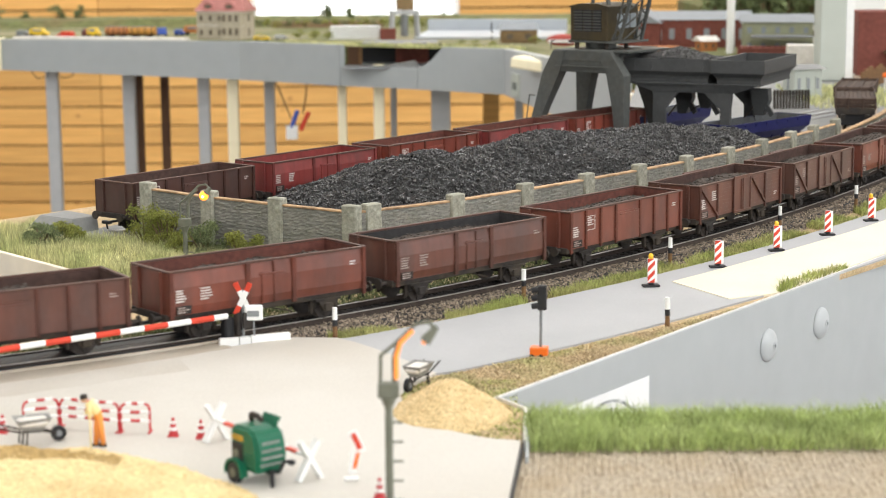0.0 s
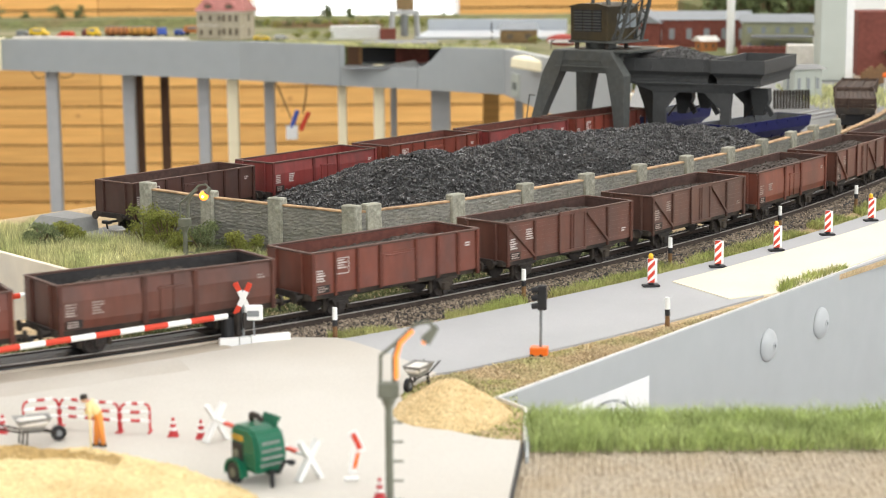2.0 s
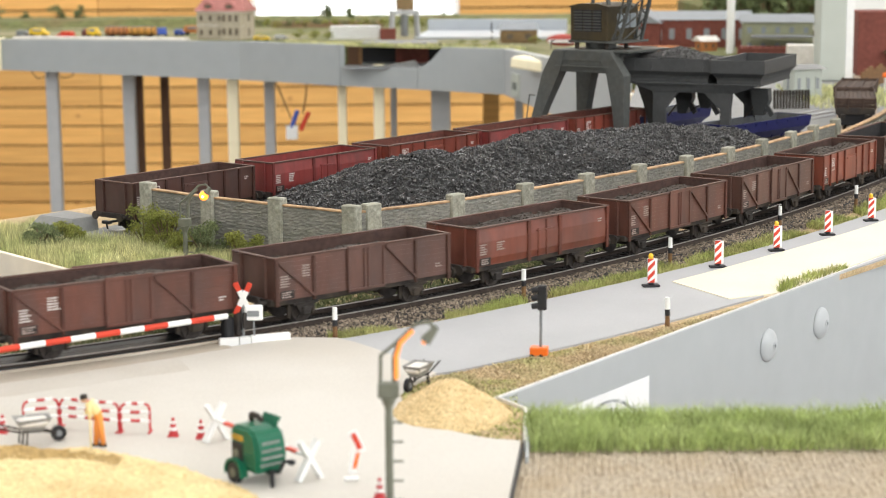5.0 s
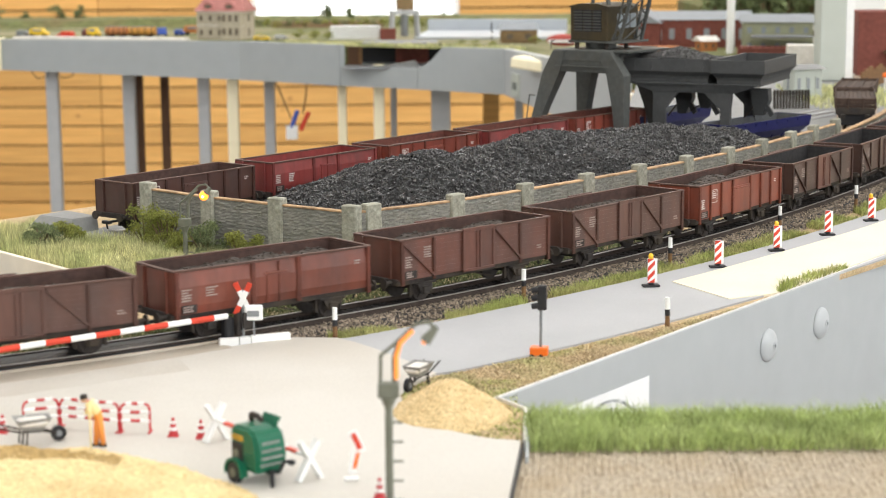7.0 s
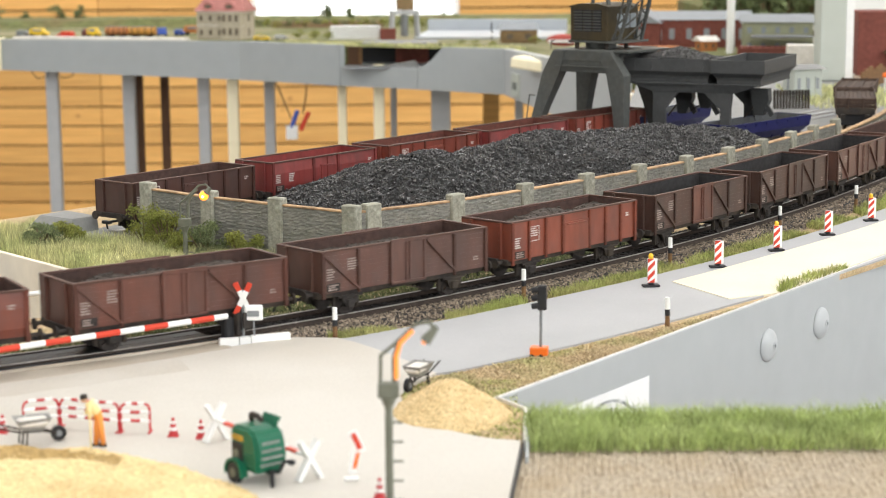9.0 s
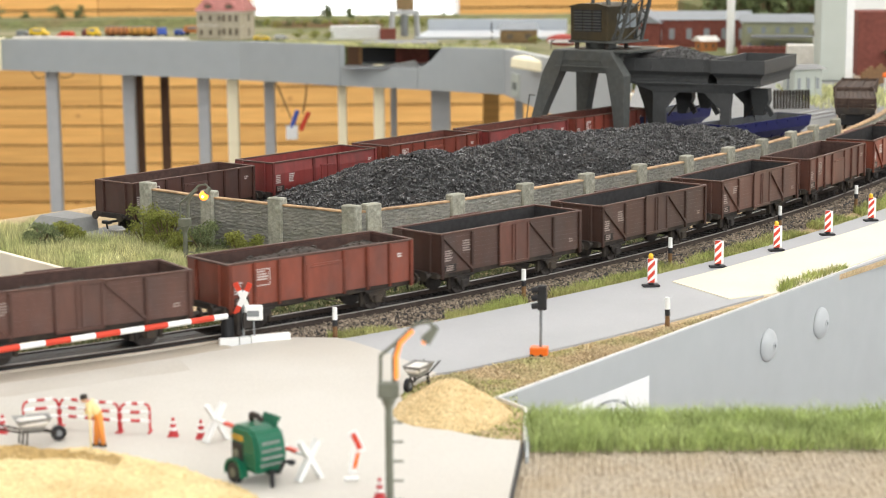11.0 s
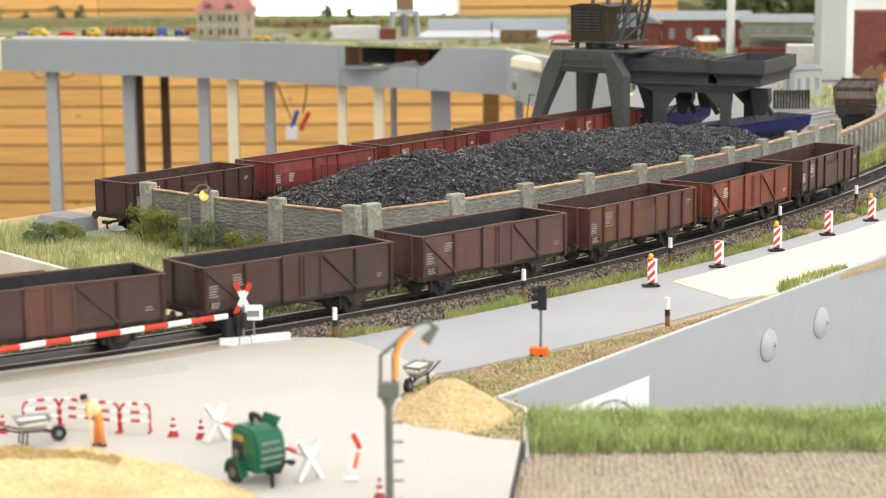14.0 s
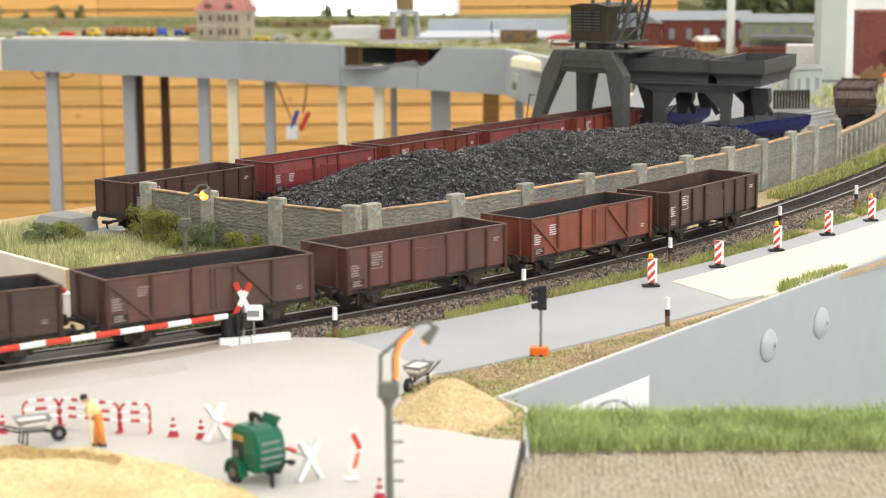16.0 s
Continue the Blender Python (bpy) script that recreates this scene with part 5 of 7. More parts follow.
# sand colour with the hollow's shade painted in
M["shadesand"] = mat("shaded_brown_sand", (0.40, 0.27, 0.11), 0.95, grain=700, amount=0.3, bump=0.0008, stain=0.6, stain_color=(0.52, 0.37, 0.17), stain_scale=120)
sand_pit()


def compressor():
    c = thing("air_compressor", "green mobile air compressor with open engine hatch", "compressor", pose(-0.0577, 0.5585, -0.002, 0, 0, -50))
    # local x: along the machine towards the drawbar, y: away
    prof = [(-0.0066, 0.0042), (-0.0070, 0.0162), (-0.0055, 0.0180), (0.0030, 0.0180), (0.0058, 0.0164), (0.0072, 0.0130), (0.0078, 0.0090), (0.0070, 0.0042)]
    bm = prism(bmesh.new(), prof, -0.0056, 0.0056)
    bmesh.ops.bevel(bm, geom=bm.edges[:], offset=0.0009, segments=3, affect="EDGES")
    part("body", bm, M["green"], c, smooth=False)
    for k in range(4):
        z = 0.0066 + k * 0.0022
        x = (0.0076, 0.0080, 0.0077, 0.0070)[k]
        part("louvre", boxes((x - 0.0006, x + 0.0003, -0.0044 + 0.0004 * k, 0.0044 - 0.0004 * k, z, z + 0.0006), bev=0.0001), M["tin"], c, "pale grey louvre edge")
    for k in range(2):
        z = 0.0063 + k * 0.0030
        part("louvre", boxes((0.0008, 0.0054, -0.0060, -0.0055, z, z + 0.0006), bev=0.0001), M["green"], c)
    part("engine_opening", boxes((-0.0058, 0.0000, -0.0059, -0.0053, 0.0062, 0.0128), bev=0.0002), M["black"], c, "dark open engine bay")
    part("engine", boxes((-0.0046, -0.0022, -0.0063, -0.0056, 0.0070, 0.0104), bev=0.0004), M["lampgreen"], c, "olive engine block")
    part("badge_strip", boxes((-0.0056, 0.0004, -0.0060, -0.0055, 0.0134, 0.0152), bev=0.0002), M["ochre"], c, "dull yellow strip")
    bm = box(bmesh.new(), -0.0046, 0.0040, -0.0003, 0.0003, 0, 0.0036, Matrix.Translation((0.0010, 0.0034, 0.0174)) @ Matrix.Rotation(math.radians(-32), 4, "X"), bev=0.0002)
    part("hatch", bm, M["green"], c, "raised green engine hatch")
    part("exhaust", tube(bmesh.new(), [(-0.0048, 0.0012, 0.0180), (-0.0050, 0.0012, 0.0200), (-0.0020, 0.0008, 0.0204), (0.0015, 0.0006, 0.0196)], 0.0009), M["under"], c, "dark exhaust pipe")
    for y in (-1, 1):
        w = part("wheel", rod(bmesh.new(), (-0.0030, y * 0.0056, 0.0033), (-0.0030, y * 0.0074, 0.0033), 0.0033, seg=20), M["black"], c, "black tyre")
        part("rim", rod(bmesh.new(), (-0.0030, y * 0.0073, 0.0033), (-0.0030, y * 0.0076, 0.0033), 0.0015, seg=12), M["lampgreen"], w)
        pr = [(-0.0030 + 0.0047 * math.cos(a), 0.0033 + 0.0047 * math.sin(a)) for a in np.linspace(-0.2, 3.34, 9)] + [(-0.0030 + 0.0039 * math.cos(a), 0.0033 + 0.0039 * math.sin(a)) for a in np.linspace(3.34, -0.2, 9)]
        part("mudguard", prism(bmesh.new(), pr, *sorted((y * 0.0050, y * 0.0077))), M["green"], c)
    part("drawbar", tube(bmesh.new(), [(0.0062, 0, 0.0044), (0.0100, 0.0008, 0.0046), (0.0112, 0.0020, 0.0080), (0.0128, 0.0034, 0.0082)], 0.0006), M["black"], c)
    part("coupling", boxes((0.0118, 0.0140, 0.0024, 0.0044, 0.0072, 0.0088), bev=0.0004), M["black"], c)
    part("support_leg", rod(bmesh.new(), (0.0088, -0.001, 0.0052), (0.0088, -0.001, 0.0), 0.0007), M["black"], c)


M["ochre"] = mat("dull_ochre_paint", (0.42, 0.25, 0.03), 0.6, grain=200, amount=0.15)

compressor()


def site_things():
    # trestle barrier: two white crosses and a red and white beam
    t = thing("trestle_barrier", "white trestle barrier with a red and white beam", "barrier")
    a, b = Vector((-0.0765, 0.6050, -0.002)), Vector((-0.0420, 0.5590, -0.002))
    d = (b - a).normalized()
    n = Vector((-d.y, d.x, 0))
    for q in (a, b):
        for sgn in (-1, 1):
            bm = beam(bmesh.new(), q + n * sgn * 0.0042, q - n * sgn * 0.0032 + Vector((0, 0, 0.0125)), 0.0024, 0.0015)
            part("trestle_leg", bm, M["white"], t)
    k = 9
    for i in range(k):
        p, q = a + (b - a) * (i / k) + Vector((0, 0, 0.0074)), a + (b - a) * ((i + 1) / k) + Vector((0, 0, 0.0074))
        part("beam_section", beam(bmesh.new(), p, q, 0.0016, 0.0009), M["red"] if i % 2 else M["white"], t, "red section" if i % 2 else "white section")
    # leaning warning boards
    s = thing("warning_board", "red and white warning boards leaning on a stand", "sign", pose(-0.0290, 0.5585, -0.002, 0, 0, 10))
    part("stand", boxes((-0.0022, 0.0022, -0.0012, 0.0012, 0, 0.0008), (-0.0003, 0.0003, -0.0003, 0.0003, 0.0006, 0.0090), bev=0.0001), M["white"], s)
    low = part("lower_board", box(bmesh.new(), -0.0014, 0.0014, -0.0008, -0.0003, 0.0022, 0.0105, Matrix.Rotation(radians(9), 4, "Y"), bev=0.0001), M["white"], s)
    part("red_stripe", box(bmesh.new(), -0.0005, 0.0007, -0.00095, -0.0008, 0.0040, 0.0095, Matrix.Rotation(radians(13), 4, "Y")), M["orange"], low)
    up = part("upper_board", box(bmesh.new(), -0.0014, 0.0014, -0.0012, -0.0007, 0, 0.0072, Matrix.Translation((0.0032, 0, 0.0092)) @ Matrix.Rotation(radians(-24), 4, "Y"), bev=0.0001), M["white"], s)
    part("red_stripe", box(bmesh.new(), -0.0008, 0.0008, -0.0014, -0.0012, 0.0010, 0.0064, Matrix.Translation((0.0032, 0, 0.0092)) @ Matrix.Rotation(radians(-24), 4, "Y")), M["red"], up)
    # cones
    for x, y in ((-0.0916, 0.6110), (-0.0818, 0.6080), (-0.0195, 0.5390), (-0.1505, 0.6165)):
        c = thing("traffic_cone", "small red traffic cone with white bands", "traffic cone", pose(x, y, -0.002), group="cones round the building site")
        part("foot", boxes((-0.0019, 0.0019, -0.0019, 0.0019, 0, 0.0004), bev=0.0002), M["crimson"], c)
        for z0, z1, mt in ((0.0004, 0.0021, "crimson"), (0.0021, 0.0032, "white"), (0.0032, 0.0044, "crimson"), (0.0044, 0.0053, "white"), (0.0053, 0.0064, "crimson")):
            part("cone_band", rod(bmesh.new(), (0, 0, z0), (0, 0, z1), 0.0017 - z0 * 0.2, 0.0017 - z1 * 0.2, 14), M[mt], c)
    # crowd barriers
    posts = [(-0.1445, 0.6200), (-0.1325, 0.6240), (-0.1105, 0.6165), (-0.0998, 0.6160)]
    for a, b in zip(posts, posts[1:]):
        a, b = Vector((*a, 0)), Vector((*b, 0))
        d = b - a
        g = thing("crowd_barrier", "red and white tubular crowd barrier", "barrier", Matrix.Translation((a.x, a.y, -0.002)) @ Matrix.Rotation(math.atan2(d.y, d.x), 4, "Z"), group="crowd barriers")
        ln = d.length - 0.0004
        x0 = 0.0004
        for x, sg in ((x0, 1), (ln, -1)):
            part("upright", tube(bmesh.new(), [(x, 0, 0), (x, 0, 0.0082), (x + sg * 0.0005, 0, 0.0094), (x + sg * 0.0018, 0, 0.0100)], 0.00045, 8), M["crimson"], g)
            part("foot", boxes((x - 0.0005, x + 0.0005, -0.0022, 0.0022, 0, 0.0004)), M["crimson"], g)
        for z, e in ((0.0100, 0.0018), (0.0070, 0.0), (0.0040, 0.0)):
            m = max(3, int((ln - x0) / 0.0030) | 1)
            for i in range(m):
                u0 = x0 + e + (ln - x0 - 2 * e) * i / m
                u1 = x0 + e + (ln - x0 - 2 * e) * (i + 1) / m
                part("rail_section", rod(bmesh.new(), (u0, 0, z), (u1, 0, z), 0.00055, seg=8), M["crimson"] if i % 2 else M["white"], g)


site_things()


def figurine():
    """A painted model figure, one plain mesh of coarse shapes."""
    bm = bmesh.new()

    def add(k, fn):
        before = set(bm.faces)
        fn()
        for f in set(bm.faces) - before:
            f.material_index = k
    add(0, lambda: rod(bm, (0.0004, 0.0006, 0.0005), (0.0012, 0.0005, 0.0105), 0.0009, 0.0013))
    add(0, lambda: rod(bm, (0.0030, -0.0006, 0.0008), (0.0018, -0.0004, 0.0105), 0.0009, 0.0013))
    add(0, lambda: rod(bm, (0.0016, 0, 0.0095), (0.0012, 0, 0.0115), 0.0017, 0.0016))
    add(1, lambda: rod(bm, (0.0012, 0, 0.0112), (-0.0014, 0, 0.0152), 0.0017, 0.0018))
    add(1, lambda: rod(bm, (-0.0012, -0.0016, 0.0146), (-0.0008, -0.0022, 0.0100), 0.0007, 0.0006))
    add(1, lambda: rod(bm, (-0.0014, 0.0014, 0.0146), (-0.0028, 0.0016, 0.0106), 0.0007, 0.0006))
    add(2, lambda: bmesh.ops.create_uvsphere(bm, u_segments=12, v_segments=8, radius=0.0012, matrix=Matrix.Translation((-0.0030, 0, 0.0160))))
    add(3, lambda: rod(bm, (-0.0030, 0, 0.0163), (-0.0031, 0, 0.0176), 0.0014, 0.0011))
    add(1, lambda: rod(bm, (-0.0008, -0.0022, 0.0), (-0.0008, -0.0022, 0.0102), 0.0003))
    add(3, lambda: box(bm, -0.0008, 0.0014, 0.0000, 0.0012, 0, 0.0008))
    add(3, lambda: box(bm, 0.0018, 0.0040, -0.0012, 0.0000, 0, 0.0010))
    f = part("figurine", bm, M["skin"], smooth=True, m=pose(-0.1160, 0.5990, -0.002))
    for k in ("vest", "face", "under"):
        f.data.materials.append(M[k])
    tagged(f, "small painted model figure in orange trousers, leaning on a stick", "figurine")


M["vest"] = mat("cream_yellow_paint", (0.85, 0.70, 0.35), 0.6, grain=200, amount=0.08)
M["face"] = mat("matt_beige_paint", (0.60, 0.36, 0.24), 0.6, grain=200, amount=0.08)
figurine()


def street_lamp(m, lit, label, strip="glow_dim"):
    p = thing("street_lamp", label, "street lamp", m, group="street lamps")
    part("pole", rod(bmesh.new(), (0, 0, 0), (0, 0, 0.0345), 0.00120, 0.00115, 14), M["lampgreen"], p)
    part("junction_box", boxes((-0.0031, 0.0031, -0.0022, 0.0022, 0.0338, 0.0382), bev=0.0004), M["lampgreen"], p)
    part("collar", rod(bmesh.new(), (0, 0, 0.0310), (0, 0, 0.0340), 0.0014, 0.0026, 12), M["lampgreen"], p)
    part("arm", tube(bmesh.new(), [(-0.0023, 0, 0.0380), (-0.0022, 0, 0.0462), (0.0024, 0, 0.0500), (0.0082, 0, 0.0556), (0.0118, 0, 0.0562), (0.0139, 0, 0.0540)], 0.00055), M["lampgreen"], p)
    part("arm", tube(bmesh.new(), [(0.0016, 0, 0.0380), (0.0016, 0, 0.0455), (0.0030, 0, 0.0495)], 0.0006), M["lampgreen"], p)
    part("inner_strip", tube(bmesh.new(), [(0.0023, -0.0003, 0.0392), (0.0024, -0.0003, 0.0462), (0.0036, -0.0003, 0.0500), (0.0072, -0.0003, 0.0536)], 0.0007), M[strip], p, "orange light strip")
    part("shade", rod(bmesh.new(), (0.0142, 0, 0.0546), (0.0108, 0, 0.0504), 0.0009, 0.0018, 14, caps=False), M["lampgreen"], p, "hooked shade")
    bm = bmesh.new()
    bmesh.ops.create_uvsphere(bm, u_segments=12, v_segments=8, radius=0.0025 if lit else 0.0008, matrix=Matrix.Translation((0.0106, 0, 0.0502)))
    part("bulb", bm, M["glow"] if lit else M["glow_dim"], p, "bright orange bulb" if lit else "orange bulb", smooth=True)
    if lit:
        bm = bmesh.new()
        bmesh.ops.create_uvsphere(bm, u_segments=10, v_segments=6, radius=0.0008, matrix=Matrix.Translation((0.0106, -0.0020, 0.0500)))
        part("filament", bm, M["core"], p, "white-hot centre of the bulb", smooth=True)
    for k in range(5):
        part("climbing_peg", rod(bmesh.new(), (0.001, 0, 0.0025 + k * 0.0059), (0.0042, 0, 0.0025 + k * 0.0059), 0.00035, seg=6), M["lampgreen"], p)


street_lamp(pose(-0.0162, 0.5300, -0.0022), False, "olive grey street lamp with orange strip, switched off")
street_lamp(pose(-0.1352, 0.9655, -0.0200, 0, 0, -8), True, "olive grey street lamp with glowing orange bulb", "lampgreen")


# ---------------------------------------------------------------- yard paving, block, crane, hopper
def yard_floor():
    out = [(-0.205, 1.075), (-0.175, 1.035), (-0.160, 1.040)] + [(x - 0.003, y + 0.004) for x, y in WALL[2:]] + [(0.315, 1.40), (0.345, 1.47), (0.37, 1.53), (0.42, 1.66), (0.60, 1.95), (0.60, 2.25), (0.24, 2.25), (0.155, 1.62)]
    tagged(part("pavement", slab(bmesh.new(), out, -0.0059, -0.0048), M["concrete"]), "grey paved floor of the coal yard", "pavement", kind="structure")
    b = thing("concrete_ramp", "low grey concrete block with sloping sides at the siding's end", "ramp", pose(-0.2150, 1.0620, -0.006))
    bm = bmesh.new()
    lo = [(-0.0290, -0.0020), (0.0045, -0.0235), (0.0180, -0.0040), (-0.0070, 0.0280)]
    hi = [(-0.0175, 0.0013), (0.0050, -0.0168), (0.0164, -0.0024), (-0.0055, 0.0184)]
    a = [bm.verts.new((x, y, 0)) for x, y in lo]
    c = [bm.verts.new((x, y, 0.0118)) for x, y in hi]
    bm.faces.new(c)
    bm.faces.new(a[::-1])
    for i in range(4):
        bm.faces.new((a[i], a[(i + 1) % 4], c[(i + 1) % 4], c[i]))
    bmesh.ops.recalc_face_normals(bm, faces=bm.faces)
    bmesh.ops.bevel(bm, geom=bm.edges[:], offset=0.0005, segments=2, affect="EDGES")
    part("block", bm, M["concrete"], b)
    bm = slab(bmesh.new(), [(0.0065, -0.0240), (0.0200, -0.0370), (0.0400, -0.0200), (0.0200, -0.0030)], 0, 0.0042)
    part("slab", bm, M["concrete"], b)


M["concrete"] = mat("grey_concrete", (0.27, 0.27, 0.265), 0.85, grain=500, amount=0.12, bump=0.0002, stain=0.3, stain_color=(0.2, 0.2, 0.19), stain_scale=60)
yard_floor()


def portal_crane():
    x, y, _ = on_siding(0.522, 0.010)
    c = thing("portal_crane", "dark grey portal crane with olive brown cabin", "crane", pose(x, y, -0.004, 0, 0, 52 - 90))
    # local x: across the track towards the coal, y: along the track
    for top, foot, y0 in (((-0.0300, -0.0300), (-0.0470, -0.0360), -0.0300), ((0.0325, -0.0300), (0.0385, -0.0360), -0.0300), ((-0.0265, 0.0120), (-0.0340, 0.0190), 0.0120), ((0.0300, 0.0120), (0.0385, 0.0190), 0.0120)):
        sx = 1 if top[0] > 0 else -1
        # a riveted box leg: gusset at the deck, broad knee, tapering foot
        rings = [(foot[0], foot[1], 0.0040, 0.0036, 0.003), (top[0] + (foot[0] - top[0]) * 0.45, top[1] + (foot[1] - top[1]) * 0.45, 0.0052, 0.0044, 0.033), (top[0] - sx * 0.0015, top[1], 0.0080, 0.0052, 0.0600), (sx * 0.0205, y0, 0.0060, 0.0050, 0.0778)]
        bm = bmesh.new()
        loops = [[bm.verts.new((cx + u * hx, cy + v * hy, z)) for u, v in ((-1, -1), (1, -1), (1, 1), (-1, 1))] for cx, cy, hx, hy, z in rings]
        for p, q in zip(loops, loops[1:]):
            for i in range(4):
                bm.faces.new((p[i], p[(i + 1) % 4], q[(i + 1) % 4], q[i]))
        bm.faces.new(loops[0][::-1])
        bm.faces.new(loops[-1])
        bmesh.ops.recalc_face_normals(bm, faces=bm.faces)
        bmesh.ops.bevel(bm, geom=bm.edges[:], offset=0.0004, segments=1, affect="EDGES")
        leg = part("leg", bm, M["crane"], c, "tapering box leg")
        part("foot", boxes((foot[0] - 0.0055, foot[0] + 0.0055, foot[1] - 0.0065, foot[1] + 0.0065, -0.001, 0.0045), bev=0.0005), M["crane"], leg)
    for yy in (-0.0340, 0.0080):
        gird = part("girder", boxes((-0.0215, 0.0215, yy, yy + 0.0080, 0.0615, 0.0775), bev=0.0004), M["crane"], c, "deep cross girder")
        part("flange", boxes((-0.0240, 0.0250, yy - 0.0022, yy + 0.0090, 0.0655, 0.0664)), M["crane"], gird)
    part("handrail", tube(bmesh.new(), [(-0.0285, -0.034, 0.0786), (-0.0285, -0.034, 0.0850), (-0.0255, -0.034, 0.0850)], 0.0004, 6), M["crane"], c)
    part("deck", boxes((-0.0262, 0.0262, -0.0345, 0.0345, 0.0700, 0.0786), bev=0.0004), M["crane"], c)
    part("walkway", boxes((0.0262, 0.0400, -0.0300, 0.0300, 0.0770, 0.0786)), M["crane"], c)
    # ladder on the far leg
    bm = tube(bmesh.new(), [(-0.0535, -0.036, 0.004), (-0.0490, -0.034, 0.042), (-0.0440, -0.034, 0.042)], 0.0005, 6)
    part("ladder", bm, M["crane"], c)
    part("turntable", rod(bmesh.new(), (-0.002, -0.004, 0.0786), (-0.002, -0.004, 0.0835), 0.0120, seg=28), M["crane"], c)
    for sx, sy in ((-0.015, -0.018), (0.012, -0.018), (0.012, 0.010)):
        part("roller", rod(bmesh.new(), (sx, sy, 0.0786), (sx, sy, 0.0835), 0.0018), M["under"], c)
    # cabin, turned against the portal
    cab = part("cabin", bmesh.new(), M["cabin"], c, "olive brown machinery cabin", m=pose(-0.001, -0.001, 0.0835, 0, 0, -2))
    bm = boxes((-0.0175, 0.0175, -0.0210, 0.0210, 0.0015, 0.0275), bev=0.0006)
    bm.to_mesh(cab.data)
    bm.free()
    prof = [(-0.0185, 0.0272), (-0.0185, 0.0280), (-0.009, 0.0300), (0.009, 0.0300), (0.0185, 0.0280), (0.0185, 0.0272)]
    part("roof", prism(bmesh.new(), prof, -0.0218, 0.0218), M["cabin"], cab)
    part("floor_plate", boxes((-0.0190, 0.0270, -0.0215, 0.0215, 0.0, 0.0016)), M["crane"], cab)
    for u in (-0.0135, -0.0047, 0.0041):
        part("grille_opening", boxes((u, u + 0.0078, -0.0214, -0.0208, 0.0086, 0.0252)), M["black"], cab, "dark grille opening")
        for k in range(7):
            z = 0.0094 + k * 0.0023
            part("louvre", boxes((u, u + 0.0078, -0.0219, -0.0213, z, z + 0.0008)), M["crane"], cab)
    for u in (-0.0080, 0.0010, 0.0100):
        part("window", boxes((0.0172, 0.0178, u, u + 0.0075, 0.0110, 0.0220)), M["glass"], cab)
    part("chimney", rod(bmesh.new(), (-0.004, -0.010, 0.029), (-0.004, -0.010, 0.046), 0.0016), M["crane"], cab)
    # lattice jib and its stays, rising out of sight
    jib = part("jib", bmesh.new(), M["crane"], c, "riveted lattice jib", m=pose(-0.004, 0.0, 0.0850, 0, 0, -2))
    bm = bmesh.new()
    for yy in (-0.015, 0.015):
        beam(bm, (0.0270, yy, 0), (0.0480, yy * 0.7, 0.075), 0.0022)
        beam(bm, (0.0200, yy, 0.0), (0.0100, yy * 0.8, 0.065), 0.0024)
        beam(bm, (0.0215, yy, 0.0), (0.0400, yy * 0.7, 0.075), 0.0014)
        for k in range(6):
            z = k * 0.012
            fx = lambda q, z: (0.0270 + 0.021 * z / 0.075) if q else (0.0215 + 0.0185 * z / 0.075)
            beam(bm, (fx(0, z), yy, z), (fx(1, z + 0.006), yy, z + 0.006), 0.0010)
            beam(bm, (fx(1, z + 0.006), yy, z + 0.006), (fx(0, z + 0.012), yy, z + 0.012), 0.0010)
    for k in range(6):
        z = k * 0.012
        beam(bm, (0.0270 + 0.28 * z, -0.011, z), (0.0270 + 0.28 * (z + 0.012), 0.009, z + 0.012), 0.0010)
    bm.to_mesh(jib.data)
    bm.free()


M["glass"] = mat("dark_window_glass", (0.25, 0.28, 0.30), 0.15, grain=50, amount=0.1)
portal_crane()


